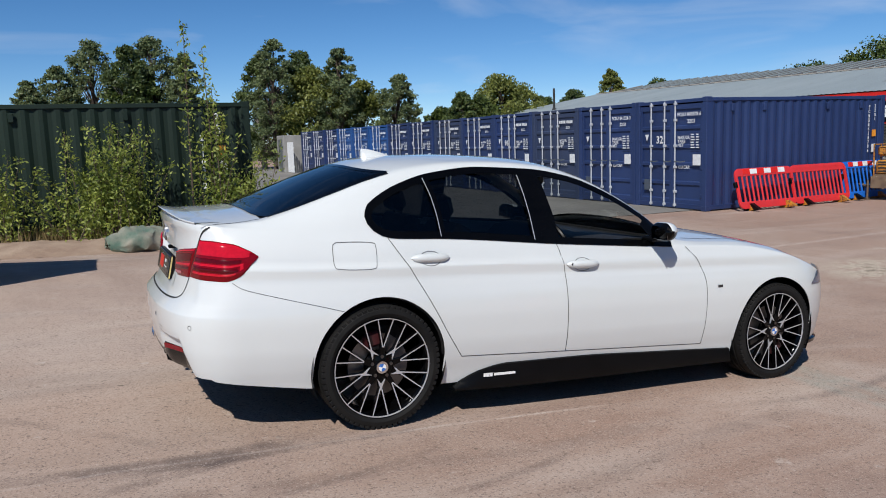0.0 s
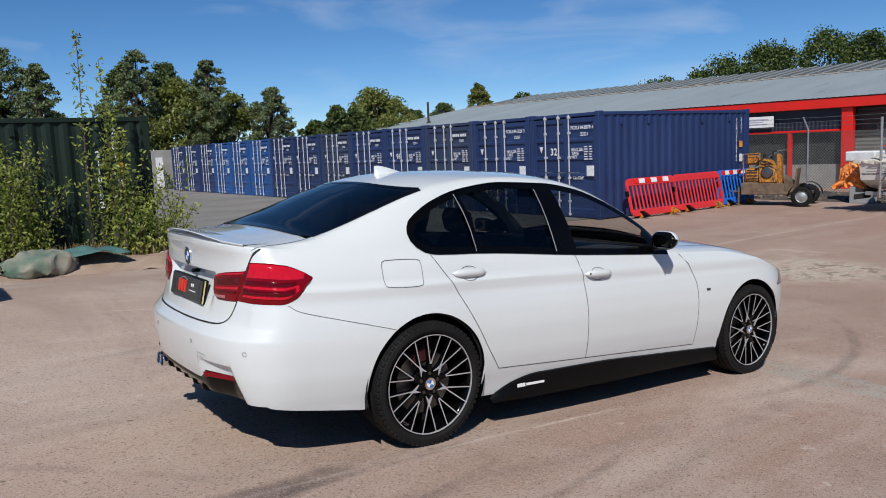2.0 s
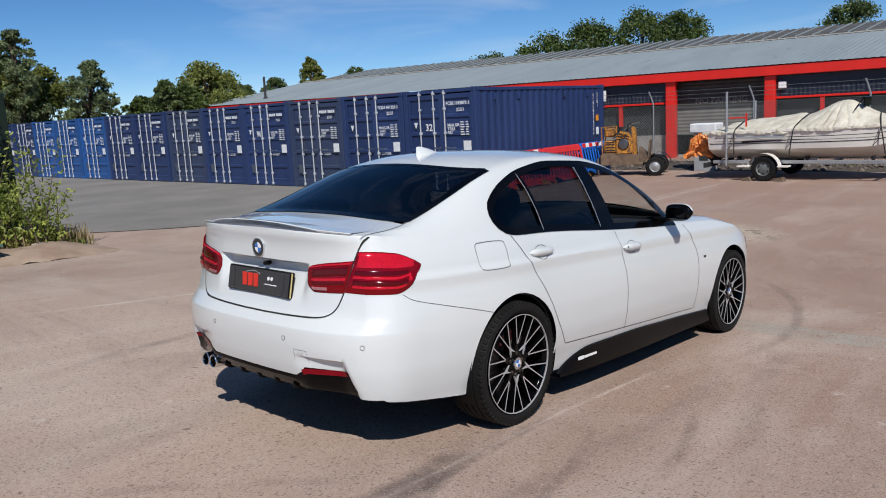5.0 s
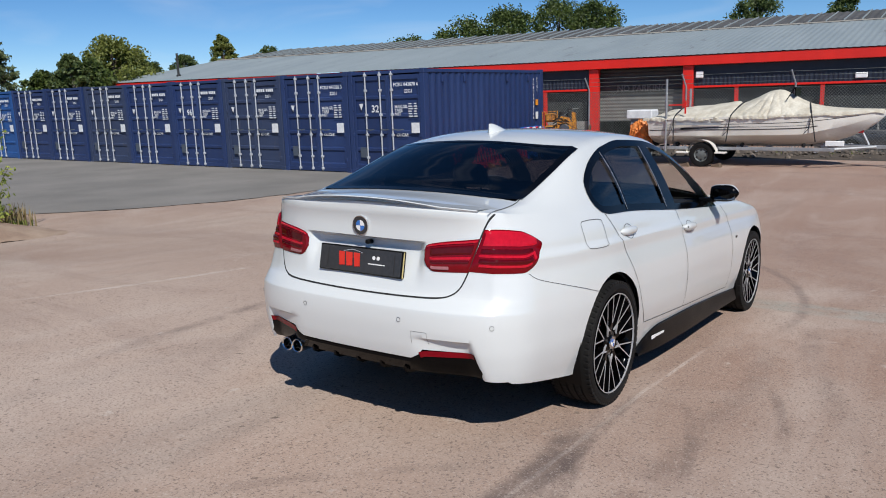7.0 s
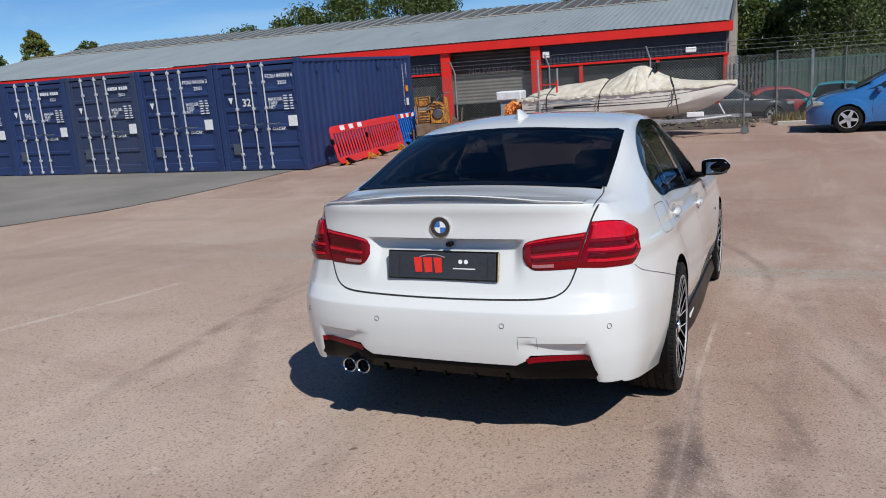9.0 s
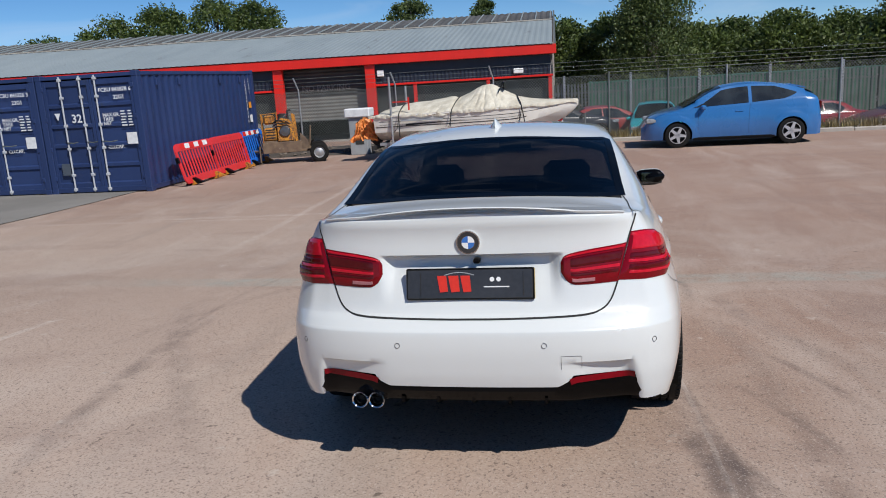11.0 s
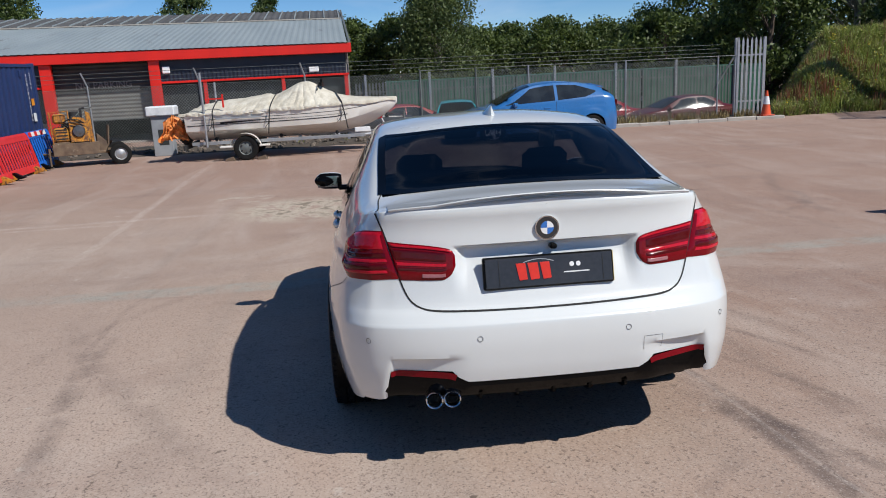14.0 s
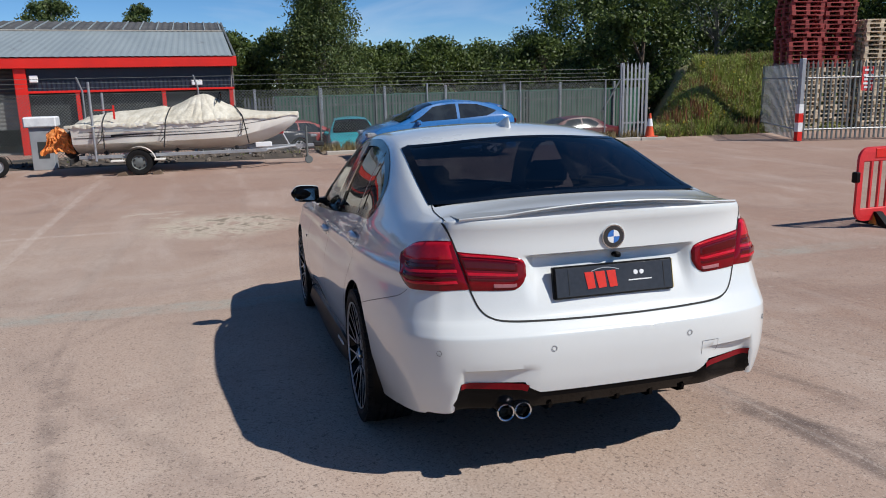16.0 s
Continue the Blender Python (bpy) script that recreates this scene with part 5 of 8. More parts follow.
for sgn in (1, -1):
    edge = [(-0.545 + 0.665 * i / 20, sgn * float(RAIL_Y(-0.545 + 0.665 * i / 20)) * (0.93 + 0.015 * i / 20)) for i in range(21)]
    part("glass_border", cap_ribbon(edge, 0.035, 0.0045), BLACK_GLOSS, CAR)
    edge = [(1.30 + 0.71 * i / 20, sgn * float(RAIL_Y(1.30 + 0.71 * i / 20)) * 0.918) for i in range(21)]
    part("glass_border", cap_ribbon(edge, 0.03, 0.0045), BLACK_GLOSS, CAR)
for x, w, bow in ((-0.572, 0.04, 0.04), (-0.012, 0.03, 0.115), (1.305, 0.03, 0), (2.0, 0.05, 0)):
    part("glass_border", cap_ribbon([(x + bow * abs(j / 10 - 1) ** (4 if x > -0.1 else 8), float(RAIL_Y(x)) * 0.92 * (j / 10 - 1)) for j in range(21)], w, 0.0045), BLACK_GLOSS, CAR)

# boot lid seams
LID = smooth_path([(0.65, 1.038), (0.625, 0.97), (0.60, 0.885), (0.586, 0.83), (0.57, 0.775), (0.545, 0.715), (0.51, 0.682), (0.45, 0.666), (0.3, 0.66), (0.1, 0.657), (0.0, 0.657)])
for sgn in (1, -1):
    part("panel_gap", tail_ribbon(LID, 0.0065, 0.0015, sgn), GAP, CAR)
    part("panel_gap", cap_ribbon(smooth_path([(-0.53, sgn * 0.612), (-0.62, sgn * 0.628), (-0.72, sgn * 0.632), (-0.80, sgn * 0.636), (-0.875, sgn * 0.648)]), 0.005, 0.0015), GAP, CAR)
    part("panel_gap", cap_ribbon(smooth_path([(2.1, sgn * 0.70), (2.4, sgn * 0.70), (2.8, sgn * 0.68), (3.1, sgn * 0.63), (3.3, sgn * 0.55)]), 0.006, 0.0015), GAP, CAR)

# tail lamps: one piece on the wing, one on the boot lid
for sgn in (1, -1):
    a0, a1, a2, a3, a4 = tail_arc(0.79, y=0.5735), tail_arc(0.9, y=0.665), tail_arc(0.8, x=-0.77), tail_arc(0.88, x=-0.655), tail_arc(0.9, x=-0.614)
    rise = tail_arc(0.97, y=0.6265) - a0
    top2 = spline([(a0, 0.972), (a1, 0.973), (tail_arc(0.95, x=-0.74), 0.963), (a3, 0.930), (a4, 0.906)])
    bot2 = spline([(a0, 0.788), (a1, 0.784), (a2, 0.783), (tail_arc(0.8, x=-0.70), 0.810), (a3, 0.856), (a4, 0.898)])

    def lens(name, a_from, a_to, v0, v1, off, material, parent, label="", n=26, lean=(0.0, 0.0)):
        """A patch of lamp glass between two arcs; its ends may lean with height."""
        rows = []
        for i in range(n + 1):
            row = []
            for j in range(11):
                v = v0 + (v1 - v0) * j / 10
                s, e1 = a_from + lean[0] * v, a_to + lean[1] * v
                a = s + (e1 - s) * i / n
                zb, zt = float(bot2(a)), float(top2(a))
                e = min(j, 10 - j, i * 1.5, (n - i) * 1.5) / 1.5
                row.append(tail_pt(a, zb + (zt - zb) * v, off - 0.007 * max(0, 1 - e) ** 2, sgn))
            rows.append(row)
        return part(name, Bag().grid(rows), material, parent, label)

    lamp = lens("tail_lamp", a0, a4, 0, 1, 0.009, RED_LENS, CAR, "red tail lamp on the rear wing", lean=(rise, 0))
    # brighter patch: red lens tone with the sunlit sheen put into the colour
    lens("upper_lens", a0 + 0.008, a3 + 0.01, 0.60, 0.975, 0.0112, RED_BAR, lamp, "", 20, (rise, 0))
    lens("light_bar", a0 + 0.012, a3 - 0.035, 0.36, 0.43, 0.0118, RED_BAR, lamp, "", 20, (rise, 0))
    lens("light_bar", a0 + 0.03, a3 - 0.06, 0.13, 0.20, 0.0118, RED_BAR, lamp, "", 20, (rise, 0))
    lens("light_bar", a3 - 0.05, a3 - 0.028, 0.2, 0.45, 0.0118, RED_BAR, lamp, "", 6, (0, 0))
    lens("dark_band", a0 + 0.01, a3 - 0.03, 0.45, 0.57, 0.0115, RED_DEEP, lamp, "", 20, (rise, 0))
    lens("dark_band", a0 + 0.02, a3 - 0.05, 0.22, 0.34, 0.0115, RED_DEEP, lamp, "", 20, (rise, 0))
    b0, b1 = tail_arc(0.85, y=0.357), tail_arc(0.78, y=0.5715)
    rise = tail_arc(0.93, y=0.6105) - b1
    top2 = spline([(b0, 0.868), (b0 + 0.012, 0.889), (b0 + 0.05, 0.902), (b1 + rise, 0.932)])
    bot2 = spline([(b0, 0.828), (b0 + 0.02, 0.795), (b0 + 0.06, 0.777), (b1, 0.783)])
    lamp = lens("boot_lamp", b0, b1, 0, 1, 0.009, RED_LENS, CAR, "red tail lamp on the boot lid", lean=(0, rise))
    lens("light_bar", b0 + 0.03, b1 - 0.006, 0.40, 0.50, 0.0118, RED_BAR, lamp, "", 20, (0, rise))
    lens("light_bar", b0 + 0.01, b1 - 0.006, 0.90, 0.965, 0.0118, RED_BAR, lamp, "", 20, (0, rise))
    lens("dark_band", b0 + 0.03, b1 - 0.006, 0.54, 0.86, 0.0115, RED_DEEP, lamp, "", 20, (0, rise))
    lens("dark_band", b0 + 0.03, b1 - 0.006, 0.27, 0.37, 0.0115, RED_DEEP, lamp, "", 20, (0, rise))
    lens("reversing_light", b0 + 0.04, b0 + 0.14, 0.08, 0.2, 0.0118, mat("clear_lens", (0.36, 0.14, 0.15), rough=0.1, spec=0.4), lamp)
    # bumper details
    for y, z in ((0.289, 0.56), (0.708, 0.558)):
        if z:
            a = tail_arc(z, y=y)
            p = Vector(tail_pt(a, z, 0.001, sgn))
            _, _, nx, ny = (float(v) for v in plan(a))
            n = Vector((nx, sgn * ny, 0))
            ring = Bag().lathe([(0.0108, 0), (0.0108, 0.0012), (0.0094, 0.0012), (0.0094, 0)], 24, "z", m=Matrix.Translation(p) @ n.to_track_quat("Z", "Y").to_matrix().to_4x4())
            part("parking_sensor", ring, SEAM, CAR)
    part("reflector", tail_ribbon([(0.632, 0.421), (0.60, 0.421), (0.41, 0.414), (0.385, 0.406)], 0.026, 0.004, sgn), REFLECTOR_RED, CAR, "red rear reflector")
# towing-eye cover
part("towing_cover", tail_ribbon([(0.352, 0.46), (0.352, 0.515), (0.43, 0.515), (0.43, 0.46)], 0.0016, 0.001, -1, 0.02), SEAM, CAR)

# spoiler lip: thin at the ends, raised with a shaded underside in the middle
rows = []
for i in range(61):
    y = -0.60 + 1.2 * i / 60
    k = max(0.0, 1 - (abs(y) / 0.43) ** 2.2)
    xe = tail_x(y, 1.03)
    z = float(cap_point(xe + 0.05, y / float(RAIL_Y(xe + 0.05))).z)
    h = 0.004 + 0.017 * k
    rows.append([(xe + 0.12, y, z + 0.006), (xe + 0.06, y, z + 0.003 + 0.4 * h), (xe + 0.01, y, z + 0.9 * h), (xe - 0.020 * k - 0.002, y, z + h), (xe - 0.022 * k - 0.003, y, z + h - 0.004), (xe + 0.03 * k, y, z + h * 0.35 - 0.005), (xe + 0.015 + 0.02 * k, y, z - 0.014)])
part("boot_spoiler", Bag().grid(rows), WHITE_PAINT, CAR, "white boot lip spoiler")

# maker's roundel as plain quarters of colour
def roundel(name, m, r, parent):
    """A round badge: chrome edge, dark ring, blue and white quarters; faces along its own z."""
    b = part(name, Bag().lathe([(0, 0.002), (r * 0.93, 0.002), (r * 0.95, 0.004), (r, 0.004), (r, -0.006)], 32, "z"), CHROME, parent, "round chrome-edged badge in blue and white", m)
    part("badge_ring", Bag().lathe([(r * 0.9, 0.0035), (r * 0.56, 0.0035)], 32, "z"), PLATE_BLACK, b)
    for q in range(4):
        pts = [(0, 0)] + [(r * 0.54 * math.cos(math.pi / 2 * (q + t / 6)), r * 0.54 * math.sin(math.pi / 2 * (q + t / 6))) for t in range(7)]
        part("badge_quarter", Bag().prism(pts, 0.002, 0.0042, "z"), BADGE_BLUE if q % 2 else WHITE_PLASTIC, b)
    return b


roundel("badge", Matrix.Translation((-0.960, 0, 0.955)) @ Vector((-1, 0, -0.06)).to_track_quat("Z", "Y").to_matrix().to_4x4(), 0.047, CAR)
# number plate with holder; its print is kept to plain shapes
PM = Matrix.Translation((-0.963, 0, 0.790)) @ Matrix.Rotation(radians(9), 4, "Y") @ Matrix.Diagonal((1, 0.955, 0.98, 1))
plate = part("plate_holder", Bag().box(-0.006, 0.02, -0.268, 0.268, -0.064, 0.064, 0.005), BLACK_PLASTIC, CAR, "black plate holder", PM)
part("plate", Bag().box(-0.010, -0.005, -0.26, 0.26, -0.057, 0.057, 0.0015), PLATE_BLACK, plate, "black show plate with a red print")
part("plate_edge", Bag().box(-0.003, 0.004, -0.2698, -0.2675, -0.06, 0.06), mat("amber_plastic", (0.6, 0.48, 0.2), rough=0.4), plate)
for y0, y1 in ((0.135, 0.09), (0.088, 0.04), (0.037, -0.008)):
    part("print_block", Bag().prism([(y0, 0.034), (y1 + 0.006, 0.034), (y1, -0.030), (y0 - 0.012, -0.033)], -0.0125, -0.0095, "x"), RED_PRINT, plate)
for y in (-0.094, -0.121):
    part("print_dot", Bag().lathe([(0, -0.0118), (0.0095, -0.0118), (0.0095, -0.009)], 20, "x", m=Matrix.Translation((0, y, 0.018))), WHITE_PLASTIC, plate)
swoosh = [(-0.0118, 0.105 - 0.125 * i / 14, 0.036 + 0.011 * math.sin(math.pi * i / 14)) for i in range(15)]
part("print_swoosh", Bag().grid([[(x, y, z - 0.0015), (x, y, z + 0.0015)] for x, y, z in swoosh]), MARK_PALE, plate)
for y in (0.205, -0.222):
    part("plate_crease", Bag().box(-0.0112, -0.0098, y - 0.0012, y + 0.0012, -0.05, 0.05), GAP, plate)
part("print_bar", Bag().box(-0.0115, -0.009, -0.165, -0.06, -0.014, -0.0095), WHITE_PLASTIC, plate)
part("reversing_camera", Bag().box(-0.95, -0.91, -0.042, -0.014, 0.868, 0.888, 0.006), BLACK_PLASTIC, CAR)

# diffuser, fins, exhaust
rows = []
for i in range(53):
    y = -0.64 + 1.28 * i / 52
    ay = abs(y)
    top = float(np.interp(ay, [0, 0.34, 0.385, 0.4, 0.645, 0.652], [0.395, 0.395, 0.42, 0.44, 0.44, 0.432]))
    x0 = tail_x(min(ay, 0.63), top) + 0.012
    back = 1.0 if ay < 0.45 else max(0.0, 1 - (ay - 0.45) * 7)
    row = []
    for dx, z, slant in ((0.0, top, 0), (-0.004, top - 0.03, 1), (0.010, 0.345, 1), (0.03, 0.318, 1), (0.05 + 0.11 * back, 0.30 + 0.02 * (1 - back), 1), (0.05 + 0.29 * back, 0.26 + 0.07 * (1 - back), 0)):
        yo = ay * (1 + slant * 0.035 * max(0.0, (0.44 - z) / 0.1) * min(1.0, max(0.0, (ay - 0.5) / 0.15)))
        bend = max(0.0, tail_x(min(yo, 0.74), 0.53) - tail_x(0.63, 0.53)) if yo > 0.63 else 0.0
        row.append((x0 + dx + bend, math.copysign(yo, y), z))
    rows.append(row)
part("diffuser", Bag().grid(rows), BLACK_GLOSS, CAR, "gloss black rear diffuser")
for y in (-0.29, -0.145, 0.0, 0.145, 0.29):
    part("diffuser_fin", Bag().prism([(-0.992, 0.335), (-0.986, 0.308), (-0.96, 0.296), (-0.85, 0.284), (-0.85, 0.31)], y - 0.006, y + 0.006), BLACK_GLOSS, CAR)
for y in (0.402, 0.472):
    tip = Bag().lathe([(0.028, -0.88), (0.032, -0.9), (0.0355, -0.985), (0.035, -0.992), (0.032, -0.996), (0.028, -0.992), (0.0265, -0.972), (0.026, -0.945)], 36, "x", m=Matrix.Translation((0, y, 0.316)))
    tp = part("exhaust_tip", tip, CHROME, CAR, "round chrome exhaust tip")
    part("pipe_inside", Bag().lathe([(0.0255, -0.965), (0.024, -0.94), (0.0, -0.93)], 24, "x", m=Matrix.Translation((0, y, 0.316))), GAP, tp)

# roof fin
rows = []
for i in range(15):
    k = i / 14
    x = 0.17 + 0.19 * k
    z = float(CENTRE(x))
    h = 0.066 * math.sin(math.pi * min(1, (1 - k) * 1.02 + 0.0)) ** 0.1 * (1 - k) ** 0.9 * min(1, k / 0.06 + 0.05) + 0.002
    w = 0.034 * math.sin(math.pi * min(1, max(0.02, k * 0.9 + 0.08))) ** 0.6
    rows.append([(x - 0.02 * math.cos(math.pi / 2 * math.cos(t)) * (h / 0.066), w * math.cos(t) * (1 - 0.75 * math.sin(t)), z - 0.004 + h * math.sin(t)) for t in (math.pi * j / 12 for j in range(13))])
part("roof_fin", Bag().grid(rows), WHITE_PAINT, CAR, "white shark-fin roof aerial")

# flank details
for sgn in (1, -1):
    top = [(0.43, 0.17), (0.50, 0.215), (0.60, 0.255), (0.75, 0.282), (1.2, 0.284), (1.8, 0.262), (2.42, 0.236)]
    tops = spline(top)
    rows = []
    for i in range(45):
        x = 0.43 + 2.0 * i / 44
        zt = float(tops(x))
        rows.append([(x, sgn * (side_y(x, max(zt, 0.2)) + o), z) for z, o in ((zt, 0.0), (zt - 0.004, 0.012), (zt * 0.5 + 0.085, 0.018), (0.162, 0.03), (0.15, 0.028), (0.145, -0.05))])
    part("side_skirt", Bag().grid(rows), BLACK_PLASTIC, CAR, "satin black side skirt")
    for k, (x0, x1) in enumerate(((0.60, 0.612), (0.616, 0.632), (0.636, 0.655), (0.665, 0.80))):
        x0, x1 = (x0, x1) if sgn < 0 else (1.4 - x1, 1.4 - x0)
        part("skirt_print", Bag().box(x0, x1, sgn * (side_y(0.73, 0.28) + 0.0185) - 0.003, sgn * (side_y(0.73, 0.28) + 0.0185) + 0.003, 0.217 + (0.003 if k == 3 else 0), 0.236 - (0.003 if k == 3 else 0)), WHITE_PLASTIC, CAR)
    for x, z in ((0.278, 0.88), (1.235, 0.824)):
        rows = []
        for i in range(17):
            k = 2 * i / 16 - 1
            w = max(0.0, 1 - abs(k) ** 3.5) ** 0.5
            o = 0.008 + 0.028 * (1 - k**4)
            rows.append([(x + 0.115 * k, sgn * (side_y(x + 0.115 * k, z) + o * (0.35 + 0.65 * max(0, math.sin(t))) - 0.004), z + (0.02 + 0.004 * (1 - k * k)) * w * math.cos(t)) for t in (math.pi * j / 8 for j in range(9))])
        part("door_handle", Bag().grid(rows), WHITE_PAINT, CAR, "white door handle")
        # no dish is modelled: a grey ring paints the recess's shaded rim
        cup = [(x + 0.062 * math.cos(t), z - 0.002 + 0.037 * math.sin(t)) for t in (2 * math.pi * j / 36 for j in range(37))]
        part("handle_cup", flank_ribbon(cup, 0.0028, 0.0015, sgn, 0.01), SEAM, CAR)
    if sgn < 0:
        part("key_lock", Bag().lathe([(0, 0.002), (0.006, 0.002), (0.007, -0.006)], 14, "y", m=Matrix.Translation((1.15, -side_y(1.15, 0.824) - 0.022, 0.826)) @ Matrix.Rotation(math.pi, 4, "X")), GAP, CAR)
    part("wing_badge", Bag().box(2.268, 2.305, sgn * side_y(2.29, 0.655) - 0.004, sgn * side_y(2.29, 0.655) + 0.004, 0.648, 0.664, 0.001), PLATE_BLACK, CAR)
    # door mirror
    rows = []
    for i in range(15):
        k = i / 14
        y = 0.83 + 0.19 * k
        s = (1 - (2 * k - 0.85) ** 4 * 0.45) * (1 - max(0, k - 0.8) ** 2 * 6)
        rows.append([(1.775 + 0.03 * k * -1 + 0.075 * s * (math.cos(t) if math.cos(t) > 0 else 0.55 * math.cos(t)), sgn * y, 1.005 + 0.058 * s * math.sin(t) + 0.008 * k) for t in (2 * math.pi * j / 24 for j in range(25))])
    mir = part("door_mirror", Bag().grid(rows).add(rows[0][:-1], [tuple(range(24))]).add(rows[-1][:-1], [tuple(range(24))]), BLACK_GLOSS, CAR, "gloss black door mirror")
    rows = [[(p[0] + 0.004, p[1], p[2] + 0.002) for p in r[0:10]] for r in rows]
    part("mirror_cap", Bag().grid(rows), WHITE_PAINT, mir, "white mirror cap")
    part("mirror_glass", Bag().box(1.725, 1.729, min(sgn * 0.86, sgn * 1.0), max(sgn * 0.86, sgn * 1.0), 0.965, 1.045, 0.002), MIRROR_TINT, mir)
    part("mirror_foot", Bag().box(1.74, 1.82, min(sgn * 0.75, sgn * 0.86), max(sgn * 0.75, sgn * 0.86), 0.94, 0.975, 0.012), BLACK_PLASTIC, mir)
    # head lamp, front lip
    top2, bot2 = spline([(0, 0.74), (ARC_END, 0.74)]), spline([(0, 0.62), (ARC_END, 0.62)])
    a0, a1 = float(arc_at_x(3.14)), float(arc_at_x(3.49))
    rows = [[tail_pt(a0 + (a1 - a0) * i / 20, 0.63 + (0.075 + 0.03 * i / 20) * min(1, i / 5 + 0.1) * j / 6, 0.004, sgn) for j in range(7)] for i in range(21)]
    part("head_lamp", Bag().grid(rows), mat("headlamp_glass", (0.05, 0.09, 0.16), (0.03, 0.05, 0.1), rough=0.06, coat=1.0), CAR, "clear head lamp")
    rows = [[tail_pt(a0 - 0.12 + (ARC_END - a0 + 0.12) * i / 24, z, o, sgn) for z, o in ((0.235, 0.003), (0.225, 0.02), (0.20, 0.022), (0.185, -0.01))] for i in range(25)]
    part("front_lip", Bag().grid(rows), BLACK_GLOSS, CAR, "gloss black front lip")

# underside and wheel housings
part("floor_pan", Bag().box(-0.55, 3.42, -0.62, 0.62, 0.2, 0.3, 0.02), BLACK_PLASTIC, CAR)
for cx in (0.0, 2.81):
    for sgn in (1, -1):
        rows = []
        for i in range(25):
            t = radians(-25 + 230 * i / 24)
            r = 0.368
            rows.append([(cx + r * math.cos(t), sgn * y, 0.335 + r * math.sin(t)) for y in (0.885 - 0.02, 0.80, 0.5)] + [(cx, sgn * 0.5, 0.335)])
        part("wheel_housing", Bag().grid(rows), BLACK_PLASTIC, CAR)

# cabin lining, seats, dashboard
for sgn in (1, -1):
    rows = []
    for r in RIBS[::3]:
        if -0.5 < r[ROWS, 0] < 1.98:
            rows.append([(p[0], sgn * max(0, p[1] - 0.035), max(p[2] - 0.01, 0.3)) for p in r[10 : ROWS - 1 : 4]])
    part("door_lining", Bag().grid(rows), INTERIOR, CAR)
    rows = [[(p[0], sgn * max(0, p[1] - 0.03), p[2] - 0.028) for p in r[ROWS + 16 :: 4]] for r in RIBS[::3] if 0.0 < r[ROWS, 0] < 1.3]
    part("headlining", Bag().grid(rows), LINING, CAR)


def seat(x, y, w, rake=18, head=True):
    s = part("seat", Bag().box(-0.26, 0.27, -w / 2, w / 2, -0.08, 0.08, 0.05), INTERIOR, CAR, "black leather seat", pose(x, y, 0.48, 0, -6, 0))
    b = Bag().box(-0.07, 0.06, -w / 2, w / 2, -0.05, 0.56, 0.05)
    for q in (-1, 1):
        b.box(-0.03, 0.10, q * (w / 2 - 0.04) - 0.04, q * (w / 2 - 0.04) + 0.04, 0.02, 0.48, 0.03)
    part("backrest", b, INTERIOR, s, m=pose(-0.27, 0, 0.05, 0, -rake + 6, 0))
    if head:
        part("headrest", Bag().box(-0.05, 0.04, -0.13, 0.13, 0.58, 0.74, 0.04).tube([(0, -0.06, 0.5), (0, -0.06, 0.6)], 0.008).tube([(0, 0.06, 0.5), (0, 0.06, 0.6)], 0.008), INTERIOR, s, m=pose(-0.27, 0, 0.05, 0, -rake + 6, 0))


seat(1.02, -0.36, 0.5)
seat(1.02, 0.36, 0.5)
for y in (-0.36, 0.36):
    part("rear_headrest", Bag().box(-0.04, 0.04, -0.13, 0.13, -0.07, 0.08, 0.03), INTERIOR, CAR, m=pose(-0.17, y, 1.07, 0, -12, 0))
part("rear_bench", Bag().box(-0.2, 0.42, -0.64, 0.64, 0.36, 0.54, 0.05).box(-0.32, -0.1, -0.62, 0.62, 0.4, 1.02, 0.05), INTERIOR, CAR, "black leather rear bench")
part("parcel_shelf", Bag().box(-0.6, -0.2, -0.6, 0.6, 0.995, 1.02, 0.01), INTERIOR, CAR)
dash = Bag().prism([(1.45, 0.62), (1.45, 0.86), (1.52, 0.93), (1.66, 0.955), (1.95, 0.94), (1.97, 0.62)], -0.7, 0.7)
part("dashboard", dash, INTERIOR, CAR, "black dashboard")
part("screen", Bag().box(1.49, 1.5, -0.12, 0.12, 0.93, 1.03, 0.004), BLACK_GLOSS, CAR)
wheel_rim = [(1.36 - 0.07 * math.sin(t), -0.36 + 0.185 * math.cos(t), 0.86 + 0.17 * math.sin(t)) for t in (2 * math.pi * j / 28 for j in range(29))]
sw = part("steering_wheel", Bag().tube(wheel_rim, 0.015, 8, False), BLACK_PLASTIC, CAR, "black steering wheel")
part("steering_boss", Bag().box(1.35, 1.42, -0.43, -0.29, 0.80, 0.90, 0.02).box(1.355, 1.38, -0.53, -0.19, 0.845, 0.875, 0.005), BLACK_PLASTIC, sw)
part("cabin_floor", Bag().box(-0.3, 2.0, -0.7, 0.7, 0.3, 0.32), INTERIOR, CAR)
part("bulkhead", Bag().box(1.96, 2.0, -0.72, 0.72, 0.3, 0.95), INTERIOR, CAR)
part("mirror_inside", Bag().box(1.40, 1.43, -0.11, 0.11, 1.26, 1.32, 0.012), BLACK_PLASTIC, CAR)

